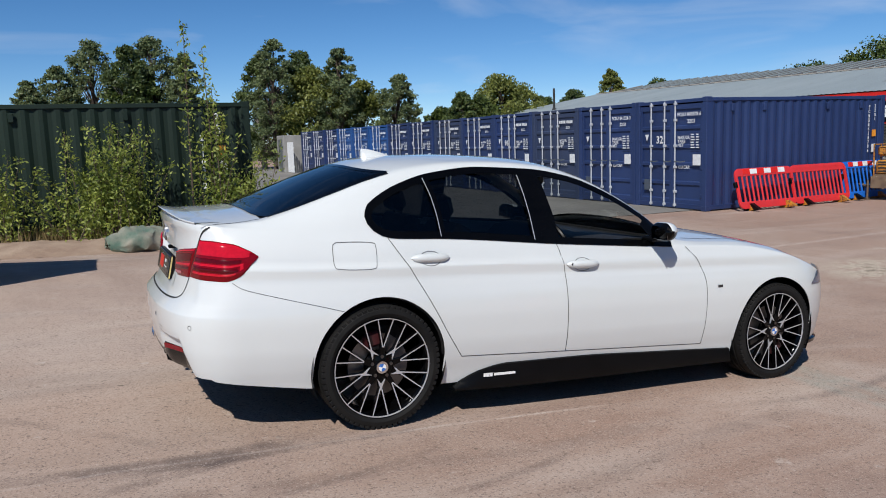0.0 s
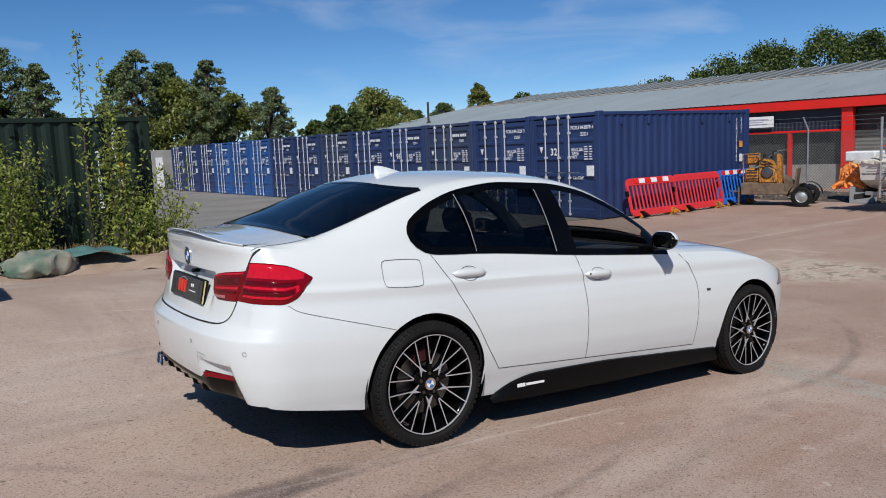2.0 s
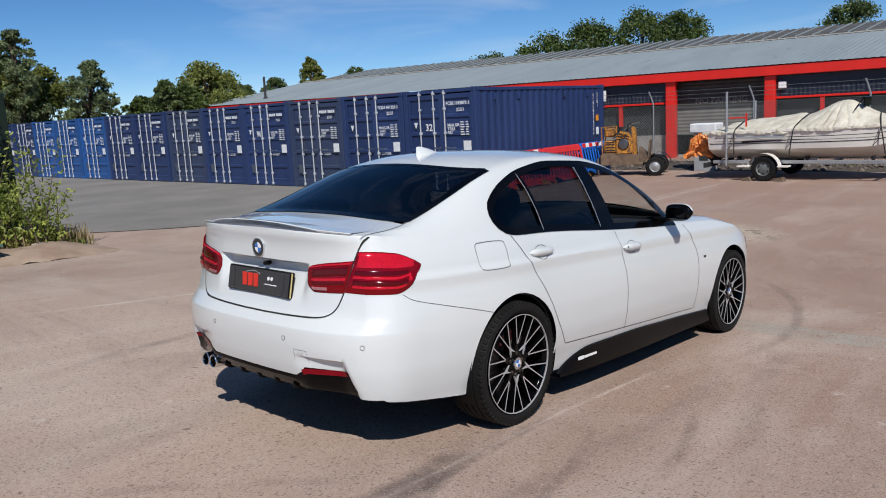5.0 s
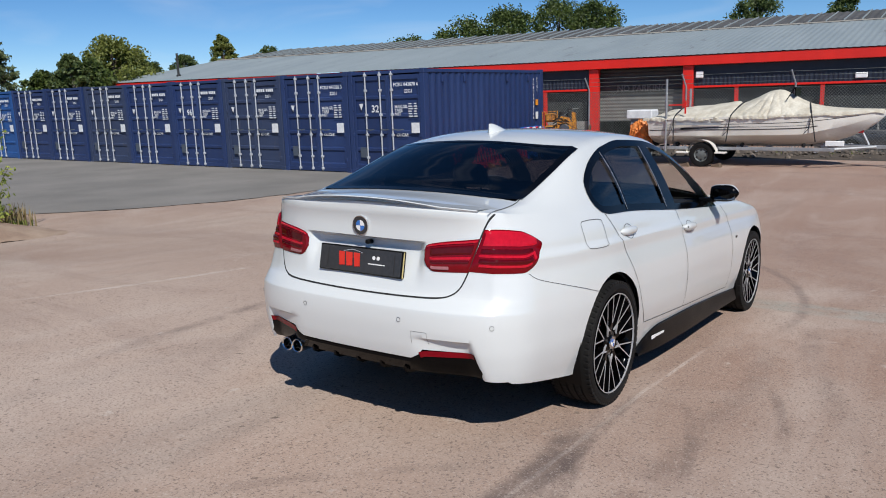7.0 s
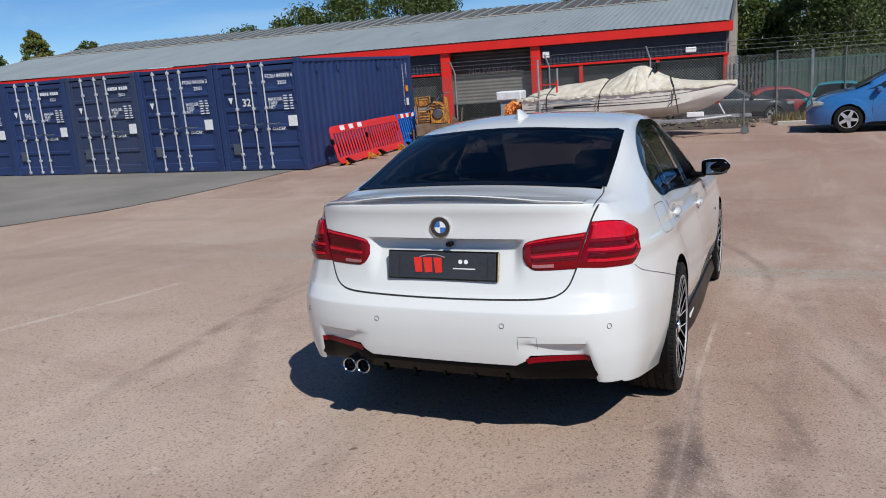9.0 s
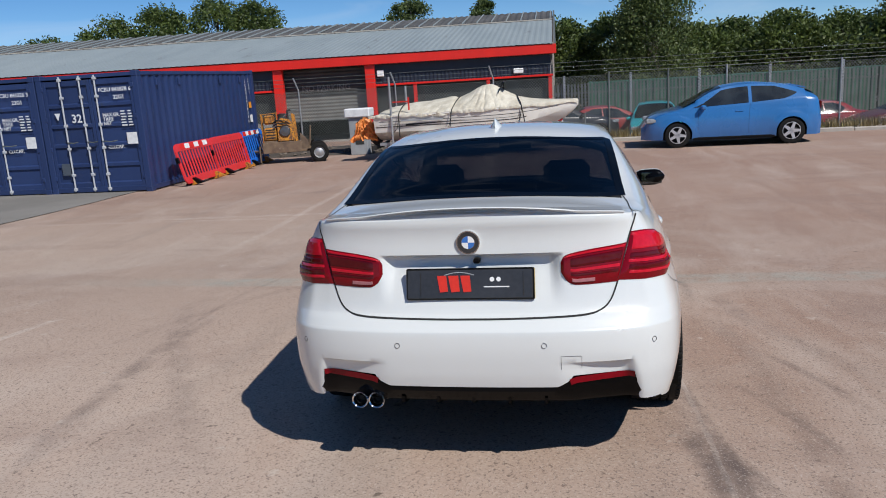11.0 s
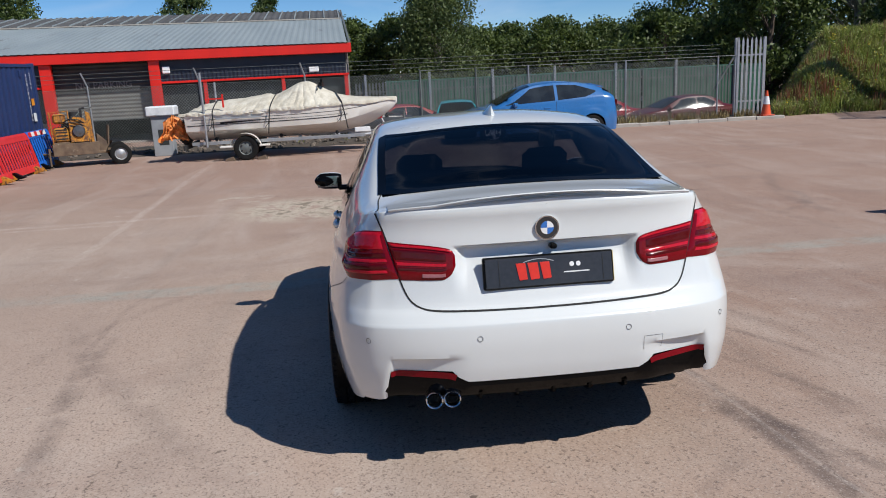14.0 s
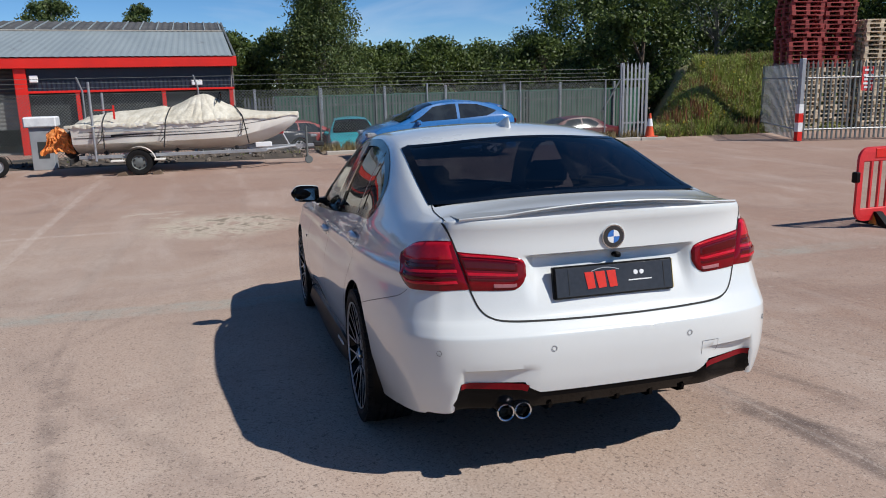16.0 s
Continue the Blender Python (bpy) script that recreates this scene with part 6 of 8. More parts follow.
# wheels
tyre = Bag().lathe([(0.256, 0.085), (0.268, 0.108), (0.285, 0.118), (0.305, 0.114), (0.318, 0.1), (0.3235, 0.085), (0.325, 0.062), (0.318, 0.06), (0.318, 0.054), (0.325, 0.052), (0.3255, 0.026), (0.318, 0.024), (0.318, 0.016), (0.3255, 0.014), (0.3255, -0.014), (0.318, -0.016), (0.318, -0.024), (0.3255, -0.026), (0.325, -0.052), (0.318, -0.054), (0.318, -0.06), (0.325, -0.062), (0.3235, -0.085), (0.318, -0.1), (0.305, -0.114), (0.285, -0.118), (0.270, -0.111), (0.258, -0.100), (0.254, -0.085)], 72)
for i in range(64):
    for h0, h1 in ((0.062, 0.112), (-0.112, -0.062), (0.026, 0.052), (-0.052, -0.026)):
        t = 2 * math.pi * i / 64
        edge = abs(h0 + h1) > 0.1
        tyre.box(-0.0115, 0.0115, h0, h1, 0.3 if edge else 0.315, 0.3225 if edge else 0.3275, 0.002, m=Matrix.Rotation(t, 4, "Y"))
TYRE = tyre.mesh("tyre", RUBBER, True, 30)
BARREL = Bag().lathe([(0.247, -0.112), (0.247, -0.104), (0.240, -0.1), (0.232, -0.085), (0.225, -0.03), (0.222, 0.09), (0.235, 0.1)], 64).mesh("rim", BLACK_GLOSS, True, 40)
LIP = Bag().lathe([(0.2485, -0.1125), (0.2485, -0.1155), (0.2445, -0.115), (0.244, -0.108)], 72).mesh("rim_edge", ALLOY, True, 40)
DISC = Bag().lathe([(0.0, -0.02), (0.075, -0.02), (0.08, -0.035), (0.165, -0.035), (0.165, -0.01), (0.08, -0.01)], 48).mesh("brake_disc", STEEL_DARK, True, 30)
CAL = Bag().box(-0.055, 0.055, -0.06, 0.0, 0.10, 0.185, 0.015).mesh("brake_caliper", mat("dark_caliper", (0.05, 0.01, 0.012), rough=0.4), True)
HUB = Bag().lathe([(0.0, -0.098), (0.034, -0.098), (0.04, -0.09), (0.066, -0.085), (0.075, -0.06), (0.075, -0.02)], 40).mesh("hub", BLACK_GLOSS, True, 40)


def bar2(p0, p1, w0, w1, y_out, depth):
    """A tapered bar in the wheel's face, between two (radius, angle) ends."""
    a, b = (Vector((r * math.cos(t), 0, r * math.sin(t))) for r, t in (p0, p1))
    d = (b - a).normalized()
    n = Vector((-d.z, 0, d.x))
    return [tuple(q + n * s + Vector((0, y, 0))) for q, w, yo in ((a, w0, y_out[0]), (b, w1, y_out[1])) for s, y in ((-w / 2, yo), (w / 2, yo), (w / 2 * 0.7, yo + depth), (-w / 2 * 0.7, yo + depth))]


BARF = [(0, 1, 2, 3), (4, 7, 6, 5), (0, 4, 5, 1), (1, 5, 6, 2), (2, 6, 7, 3), (3, 7, 4, 0)]
spoke, face = Bag(), Bag()
for s in (-1, 1):
    spoke.add(bar2((0.062, s * 0.06), (0.108, s * 0.03), 0.022, 0.015, (-0.088, -0.095), 0.03), BARF)
    spoke.add(bar2((0.098, s * 0.015), (0.243, s * 0.165), 0.011, 0.011, (-0.094, -0.111), 0.028), BARF)
    face.add(bar2((0.100, s * 0.02), (0.243, s * 0.165), 0.0058, 0.0052, (-0.0955, -0.1125), 0.004), BARF)
SPOKE = spoke.mesh("spoke", BLACK_GLOSS, False)
FACE = face.mesh("spoke_face", ALLOY, False)
STAR = Bag().prism([(0.06, -0.02), (0.118, 0.0), (0.06, 0.02), (0.085, 0.0)], -0.098, -0.09).mesh("spoke_star", ALLOY, False)
BOLT = Bag().lathe([(0, -0.092), (0.009, -0.092), (0.01, -0.07)], 12).mesh("wheel_bolt", STEEL_DARK, True)
WIDE = Matrix.Diagonal((1.045, 1, 1.045, 1))
for cx in (0.0, 2.81):
    for sgn in (1, -1):
        m = Matrix.Translation((cx, sgn * 0.775, 0.325)) @ Matrix.Rotation(math.pi if sgn > 0 else 0, 4, "Z") @ Matrix.Rotation(0.35 + cx, 4, "Y")
        w = part("wheel", TYRE, None, CAR, "black multi-spoke alloy wheel with a low-profile tyre", m)
        for nm, me in (("rim", BARREL), ("rim_edge", LIP), ("brake_disc", DISC), ("hub", HUB)):
            part(nm, me, None, w, m=WIDE if nm.startswith("rim") else None)
        part("brake_caliper", CAL, None, w, m=Matrix.Rotation(-0.6, 4, "Y"))
        for i in range(10):
            r = WIDE @ Matrix.Rotation(2 * math.pi * i / 10, 4, "Y")
            part("spoke", SPOKE, None, w, m=r)
            part("spoke_face", FACE, None, w, m=r)
            if i % 2 == 0:
                part("spoke_star", STAR, None, w, m=r)
                part("wheel_bolt", BOLT, None, w, m=Matrix.Rotation(2 * math.pi * (i + 1) / 10, 4, "Y") @ Matrix.Translation((0.054, 0, 0)))
        c = part("centre_cap", Bag().lathe([(0, -0.1025), (0.032, -0.1025), (0.034, -0.097)], 28), CHROME, w)
        for q in range(4):
            pts = [(0, 0)] + [(0.02 * math.cos(math.pi / 2 * (q + t / 5)), 0.02 * math.sin(math.pi / 2 * (q + t / 5))) for t in range(6)]
            part("cap_quarter", Bag().prism(pts, -0.1045, -0.102), BADGE_BLUE if q % 2 else WHITE_PLASTIC, w)


# ---- other cars ----
CAR_GLASS = mat("dark_car_glass", (0.03, 0.036, 0.04), (0.016, 0.019, 0.022), rough=0.08, coat=0.6, scale=3)
HEADLAMP = mat("headlamp_lens", (0.32, 0.34, 0.36), (0.2, 0.22, 0.24), rough=0.1, coat=0.8, scale=12)
def small_car(name, m, paint, label, spec, glass=TINT, alloy=True, parts=True):
    """A parked car built from its side profile; x runs forward from the rear axle."""
    car = thing(name, m, label, "car")
    wb, x0, x1, hw = spec["wb"], spec["rear"], spec["front"], spec["w"] / 2
    top, belt, rail = spline(spec["top"]), spline(spec["belt"]), spline(spec["rail"])
    width = spline([(x0, 0.80), (x0 + 0.12, 0.92), (x0 + 0.4, 0.985), (x0 + 1.2, 1.0), (x1 - 1.1, 1.0), (x1 - 0.45, 0.96), (x1 - 0.15, 0.84), (x1, 0.6)])
    R = 0.345

    def low(x):
        z = 0.2
        for c in (0, wb):
            if abs(x - c) < R:
                z = max(z, 0.31 + math.sqrt(R * R - (x - c) ** 2))
        return z

    def flare(x, z):
        d = min(math.hypot(x - c, z - 0.31) for c in (0, wb)) - R
        return 0.022 * max(0.0, 1 - max(0.0, d) / 0.13) ** 0.5 - 0.006 * math.exp(-((z - 0.88) / 0.03) ** 2)

    xs = sorted(set([round(float(v), 4) for v in np.linspace(x0, x1, 90)] + [c + s * R * math.cos(math.pi * k / 24) for c in (0, wb) for k in range(13) for s in (1, -1)]))
    inn = spline([(0.2, 0.05), (0.4, 0.01), (0.55, 0.0), (0.7, 0.006), (0.8, 0.02), (0.95, 0.055), (1.1, 0.1)])
    ribs = []
    for x in xs:
        w, zb, zt = hw * float(width(x)), float(belt(x)), float(top(x))
        zb = min(zb, zt - 0.02)
        zl = min(low(x), zb - 0.03)
        r = [(x, w - float(inn(zl + (zb - zl) * k / 14)) + flare(x, zl + (zb - zl) * k / 14), zl + (zb - zl) * k / 14) for k in range(15)]
        yb = r[-1][1]
        yr = min(hw * float(rail(x)), yb - 0.01)
        zr = zb + (zt - zb) * (0.9 if zt - zb > 0.2 else 0.6)
        r += [(x, yb + (yr - yb) * k / 8 + 0.012 * math.sin(math.pi * k / 8), zb + (zr - zb) * k / 8) for k in range(1, 8)]
        r += [(x, yr * (1 - k / 8), zt - (zt - zr) * (1 - k / 8) ** 2.3) for k in range(9)]
        ribs.append(r)
    b = Bag()
    for sg in (1, -1):
        b.grid([[(p[0], p[1] * sg, p[2]) for p in r] for r in ribs])
        b.grid([[(x0 - 0.001, p[1] * sg * q, p[2]) for q in (0, 1)] for p in ribs[0]])
        b.grid([[(x1 + 0.001, p[1] * sg * q, p[2]) for q in (0, 1)] for p in ribs[-1]])
    me = b.mesh("body_shell", paint, True, 40)
    bm = bmesh.new()
    bm.from_mesh(me)
    bmesh.ops.remove_doubles(bm, verts=bm.verts, dist=0.0005)
    bmesh.ops.recalc_face_normals(bm, faces=bm.faces)
    bm.to_mesh(me)
    bm.free()
    part("body_shell", me, None, car)
    arr = np.array(ribs)

    def on(x, z):
        i = int(np.clip(np.searchsorted(xs, x), 1, len(xs) - 1))
        return float(np.interp(z, arr[i, :23, 2], arr[i, :23, 1]))

    for sg in (1, -1):
        for a, c, sl in spec["panes"]:
            rows = []
            for i in range(15):
                row = []
                for j in range(6):
                    x = a + sl[0] * j / 5 + (c + sl[1] * j / 5 - a - sl[0] * j / 5) * i / 14
                    zb, zt = float(belt(x)) + 0.025, float(belt(x)) + (float(top(x)) - float(belt(x))) * 0.80
                    if sl[0] > 0:  # the rear pane runs out into a rounded point
                        mid = zb + (zt - zb) * 0.5
                        zb = mid + (zb - mid) * min(1.0, i / 4) ** 0.6
                        zt = mid + (zt - mid) * min(1.0, i / 7) ** 0.7
                    z = zb + max(0.005, zt - zb) * j / 5
                    row.append((x, sg * (on(x, z) + 0.006), z))
                rows.append(row)
            part("side_window", Bag().grid(rows), CAR_GLASS, car, "dark side window")
        for c in spec["cuts"]:
            rows = [[(c + s * 0.003 + 0.04 * math.sin(3 * z), sg * (on(c, z) + 0.002), z) for s in (-1, 1)] for z in np.linspace(0.3, float(belt(c)), 14)]
            part("panel_gap", Bag().grid(rows), GAP, car)
        hx = spec["handle"]
        part("door_handle", Bag().box(hx - 0.09, hx + 0.09, sg * on(hx, 0.84) - 0.02, sg * on(hx, 0.84) + 0.02, 0.82, 0.855, 0.012), paint, car)
        mx = spec["mirror"]
        y = sg * (on(mx, 0.95) + 0.09)
        part("door_mirror", Bag().box(mx - 0.06, mx + 0.07, y - 0.09, y + 0.09, 0.9, 1.02, 0.035), paint, car)
        y = sg * (on(x0 + 0.03, 0.85) + 0.004)
        part("tail_lamp", Bag().box(x0 - 0.004, x0 + 0.07, min(y, y - sg * 0.14), max(y, y - sg * 0.14), 0.80, 0.98, 0.02), RED_DEEP, car, "red tail lamp")
        y = sg * on(x1 - 0.35, 0.68)
        part("head_lamp", Bag().box(x1 - 0.5, x1 - 0.1, min(y + sg * 0.004, y - sg * 0.28), max(y + sg * 0.004, y - sg * 0.28), 0.62, 0.74, 0.03), HEADLAMP, car, "clear head lamp")
    for a, c, q in spec["screens"]:
        rows = [[(x, y * float(rail(x)) * hw * q, float(top(x)) - (float(top(x)) - float(belt(x))) * 0.1 * abs(y * q) ** 2.3 + 0.006) for y in np.linspace(-1, 1, 13)] for x in np.linspace(a, c, 9)]
        part("screen_glass", Bag().grid(rows), BLACK_GLOSS, car, "dark screen glass")
    part("sill", Bag().box(0.36, wb - 0.36, -hw + 0.02, hw - 0.02, 0.17, 0.24, 0.02), BLACK_PLASTIC, car)
    if spec["rear"] > -0.8:
        part("roof_spoiler", Bag().prism([(-0.36, 1.295), (-0.35, 1.325), (0.0, 1.415), (0.05, 1.38), (-0.2, 1.33)], -0.55, 0.55), paint, car)
    part("floor_pan", Bag().box(x0 + 0.25, x1 - 0.3, -hw + 0.25, hw - 0.25, 0.18, 0.5), BLACK_PLASTIC, car)
    for c in (0, wb):
        for sg in (1, -1):
            w = part("wheel", Bag().lathe([(0.2, 0.09), (0.27, 0.1), (0.3, 0.09), (0.312, 0.06), (0.312, -0.06), (0.3, -0.09), (0.27, -0.1), (0.2, -0.09)], 40), RUBBER, car, "", Matrix.Translation((c, sg * (hw - 0.11), 0.312)) @ Matrix.Rotation(math.pi if sg > 0 else 0, 4, "Z"))
            part("rim", Bag().lathe([(0.205, -0.095), (0.2, -0.085), (0.19, -0.02), (0.0, -0.01)], 32), BLACK_PLASTIC if alloy else DULL_GALV, w)
            if alloy:
                part("rim_edge", Bag().lathe([(0.207, -0.098), (0.195, -0.1), (0.193, -0.09)], 32), ALLOY, w)
                for k in range(5):
                    part("spoke", Bag().prism([(0.0, -0.045), (0.198, -0.028), (0.198, 0.028), (0.0, 0.045)], -0.1, -0.06), ALLOY, w, m=Matrix.Rotation(2 * math.pi * k / 5 + c, 4, "Y"))
    return car


HATCH = {"wb": 2.64, "rear": -0.69, "front": 3.5, "w": 1.82, "handle": 1.2, "mirror": 2.04, "cuts": (0.94, 2.12),
         "top": [(-0.69, 0.6), (-0.68, 0.85), (-0.6, 1.1), (-0.5, 1.2), (-0.3, 1.3), (-0.06, 1.39), (0.4, 1.47), (0.97, 1.51), (1.4, 1.475), (1.76, 1.39), (2.2, 1.15), (2.6, 0.95), (3.0, 0.87), (3.3, 0.74), (3.5, 0.5)],
         "belt": [(-0.69, 0.58), (-0.6, 1.03), (-0.3, 1.09), (0.0, 1.07), (1.0, 1.0), (2.0, 0.95), (2.6, 0.9), (3.0, 0.82), (3.3, 0.68), (3.5, 0.48)],
         "rail": [(-0.69, 0.8), (-0.4, 0.68), (0.2, 0.63), (1.2, 0.64), (1.8, 0.74), (2.3, 0.85), (3.0, 0.8), (3.5, 0.5)],
         "panes": ((-0.13, 0.90, (0.001, 0.0)), (0.98, 2.3, (0.0, -0.68))), "screens": ((-0.56, -0.12, 0.85), (1.6, 2.5, 0.93))}
SALOON = dict(HATCH, top=[(-0.95, 0.6), (-0.9, 0.95), (-0.6, 1.02), (-0.35, 1.12), (0.15, 1.36), (0.7, 1.41), (1.2, 1.38), (1.5, 1.3), (1.9, 1.12), (2.25, 0.97), (2.7, 0.9), (3.1, 0.8), (3.35, 0.66), (3.46, 0.5)], rear=-0.95, front=3.46, handle=0.62, mirror=1.93, cuts=(0.42, 1.98),
              belt=[(-0.95, 0.58), (-0.9, 0.9), (-0.5, 0.95), (0.0, 0.94), (1.0, 0.92), (2.0, 0.89), (2.5, 0.86), (3.0, 0.76), (3.3, 0.64), (3.46, 0.48)], panes=((0.02, 0.75, (0.001, 0.0)), (0.8, 2.0, (0.0, -0.6))), screens=((-0.33, 0.14, 0.88), (1.42, 2.22, 0.93)),
              rail=[(-0.95, 0.85), (-0.4, 0.72), (0.2, 0.64), (1.2, 0.64), (1.8, 0.74), (2.3, 0.85), (3.0, 0.8), (3.46, 0.5)])
BLUE_PAINT = mat("light_blue_car_paint", (0.026, 0.145, 0.39), (0.022, 0.13, 0.35), rough=0.28, coat=1.0, scale=1.5)
small_car("hatchback", pose(16.95, -5.45, 0.0, 0, 0, 89), BLUE_PAINT, "light blue three-door hatchback with silver alloy wheels by the kerb", HATCH)
small_car("parked_car", on_ground(27.6, -3.3, 175), mat("turquoise_car_paint", (0.03, 0.36, 0.40), (0.02, 0.3, 0.34), rough=0.35, coat=0.7, scale=2, dirt=(0.6, 0.65, 0.65), dirt_amt=0.2), "turquoise and white patterned car behind the fence", HATCH)
small_car("parked_car", on_ground(27.0, -5.4, 178), mat("black_car_paint", (0.012, 0.012, 0.014), rough=0.25, coat=0.8), "black car behind the fence", HATCH)
small_car("parked_car", on_ground(26.0, 1.6, -75), mat("dark_car_paint", (0.03, 0.03, 0.035), rough=0.35, coat=0.6, scale=2), "dark saloon car beyond the boat", SALOON)
small_car("parked_car", on_ground(27.8, -0.4, -80), mat("faded_red_car_paint", (0.3, 0.03, 0.03), rough=0.4, coat=0.5), "faded red car beyond the boat", SALOON)
small_car("parked_car", on_ground(26.8, -9.6, 100, -0.25), mat("dark_red_car_paint", (0.25, 0.012, 0.015), rough=0.3, coat=0.8), "dark red car behind the fence", SALOON)
small_car("parked_car", on_ground(25.8, -13.0, 95, -0.35), mat("maroon_car_paint", (0.10, 0.008, 0.01), rough=0.4, coat=0.4), "low maroon car behind the fence", SALOON)


# ---- boat on its trailer ----
BOAT = thing("boat", pose(16.75, 0, 0, 0, 0, 0), "white motorboat under a cream canvas cover on a trailer", "boat")


def hull_half(y):
    """Half-beam at the gunwale along the boat; stern at y 4.85, bow at y -0.4."""
    k = (4.85 - y) / 5.25
    return 0.98 * (1 - max(0, (k - 0.35) / 0.65) ** 2.4) ** 0.8 * (0.94 + 0.06 * min(1, k * 4))


SHEER = spline([(-0.4, 1.30), (0.5, 1.27), (2.0, 1.22), (4.85, 1.18)])
KEEL = spline([(-0.4, 1.18), (-0.25, 1.02), (0.1, 0.78), (0.6, 0.60), (1.3, 0.50), (4.85, 0.48)])
rows = []
for y in np.linspace(-0.395, 4.85, 44):
    y = float(y)
    h, zs, zk = hull_half(y), float(SHEER(y)), float(KEEL(y))
    zc = zk + (zs - zk) * (0.38 + 0.25 * max(0, 1 - (y + 0.4) / 1.6))
    half = [(0, zk), (0.45 * h, zk + 0.12 * (zs - zk)), (0.86 * h, zc - 0.02), (0.9 * h, zc), (0.96 * h, zc + 0.5 * (zs - zc)), (h, zs - 0.05), (h + 0.02, zs - 0.04), (h + 0.02, zs)]
    rows.append([(-x, y, z) for x, z in half[::-1]] + [(x, y, z) for x, z in half[1:]])
hull = Bag().grid(rows)
hull.add(rows[-1], [tuple(range(len(rows[-1])))])
part("hull", hull, GELCOAT, BOAT, "white gelcoat hull")
for t, w, y0, y1, mt in ((0.62, 0.014, 0.1, 4.7, STRAP), (0.32, 0.02, 0.9, 4.8, STRAP), (0.45, 0.008, 1.0, 4.7, DULL_GALV)):
    rows = []
    for y in np.linspace(y0, y1, 30):
        y = float(y)
        zs, zk = float(SHEER(y)), float(KEEL(y))
        zc = zk + (zs - zk) * (0.38 + 0.25 * max(0, 1 - (y + 0.4) / 1.6))
        h = hull_half(y)
        rows.append([(-(0.9 + 0.1 * (t + d)) * h - 0.012, y, zc + (zs - zc) * (t + d)) for d in (-w, w)])
    part("hull_stripe", Bag().grid(rows), mt, BOAT)
rows = []
for y in np.linspace(2.3, 4.0, 20):
    k = (float(y) - 2.3) / 1.7
    zs, zk = float(SHEER(y)), float(KEEL(y))
    zc = zk + (zs - zk) * 0.38
    rows.append([(-(0.9 + 0.1 * t) * hull_half(float(y)) - 0.014, float(y), zc + (zs - zc) * t) for t in (0.5 - 0.16 * k, 0.5 - 0.05 * k)])
part("hull_flash", Bag().grid(rows), STRAP, BOAT)
part("maker_print", Bag().box(-1.003, -0.985, 3.0, 4.1, 1.02, 1.06), MARK_GREY, BOAT)
# canvas cover with folds, high over the windscreen
RIDGE = spline([(-0.4, 1.33), (0.03, 1.34), (0.7, 1.39), (1.12, 1.47), (1.5, 1.66), (1.88, 1.82), (2.05, 1.80), (2.45, 1.62), (2.72, 1.53), (2.85, 1.56), (3.3, 1.50), (4.2, 1.42), (4.7, 1.30), (4.97, 1.05)])
rows = []
for y in np.linspace(-0.38, 4.97, 320):
    y = float(y)
    h, zs, zr = hull_half(min(4.85, y)) + 0.035, float(SHEER(min(4.85, y))), float(RIDGE(y))
    row = []
    for j in range(41):
        q = 2 * j / 40 - 1
        drop = 0.07 + 0.06 * noise.noise((y * 3.2, 5.0 * (1 if q > 0 else -1), 0.3))
        a = abs(q)
        if a > 0.86:
            x, z = h, zs + 0.01 - drop * (a - 0.86) / 0.14
        else:
            x = h * (a / 0.86) ** 0.9
            z = zr - (zr - zs - 0.01) * (a / 0.86) ** (1.5 - 0.3 * math.exp(-((y - 1.9) / 0.6) ** 2))
        ang = math.atan2(y - 1.95, 0.25 + a)
        taut = 0.2 + 0.8 / (1 + math.exp(-(y - 1.1) / 0.12))
        peak = math.exp(-((y - 2.0) / 0.75) ** 2)
        ray = abs(math.sin(ang * 13 + 1.6 * noise.noise((y * 2.2, a * 1.5, q))))
        fold = 0.05 * peak * taut * (ray**0.5 - 0.7) * min(1, a * 2.2)
        fold += 0.06 * taut * (1 - peak) * (0.16 - abs(noise.noise((y * 2.4 + 2.6 * a, a * 1.1, q * 0.2))) ** 0.7)
        fold += 0.035 * taut * (0.2 - abs(noise.noise((y * 10 - 4 * a, a * 1.3, 4.0))) ** 0.7) * (0.3 + a)
        fold += 0.03 * (abs(math.sin(y * 15 + 4 * noise.noise((y * 1.7, 2.0, q)))) ** 0.6 - 0.7) * max(0.0, (a - 0.7) / 0.3)
        row.append((math.copysign(x, q) + (fold * 0.75 * min(1.0, max(0.0, a - 0.35) * 3)) * (1 if q > 0 else -1), y, z + fold * (0.35 + 0.65 * (1 - a))))
    rows.append(row)
part("cover", Bag().grid(rows), CANVAS, BOAT, "creased cream canvas cover")
for y, lean in ((4.15, 0.0), (2.75, 0.25), (1.05, -0.35)):
    pts = []
    for j in range(15):
        q = j / 14
        yy = y + lean * (q - 0.5) * 0.8
        h, zs, zr = hull_half(yy) + 0.05, float(SHEER(yy)), float(RIDGE(yy))
        x = -h * min(1, q * 1.6) ** 0.9
        z = zr - (zr - zs) * min(1, q * 1.6) ** 1.5 + 0.02 if q * 1.6 < 1 else zs - (zs - 0.62) * (q * 1.6 - 1) / 0.6
        pts.append((x - 0.01, yy, z))
    part("strap", Bag().tube(pts, 0.014, 5), STRAP, BOAT, "black lashing strap")
    part("strap_tail", Bag().tube([pts[9], (pts[9][0] - 0.02, pts[9][1] + 0.05, pts[9][2] - 0.3), (pts[9][0] - 0.03, pts[9][1] + 0.15, pts[9][2] - 0.42)], 0.008, 4), STRAP, BOAT)
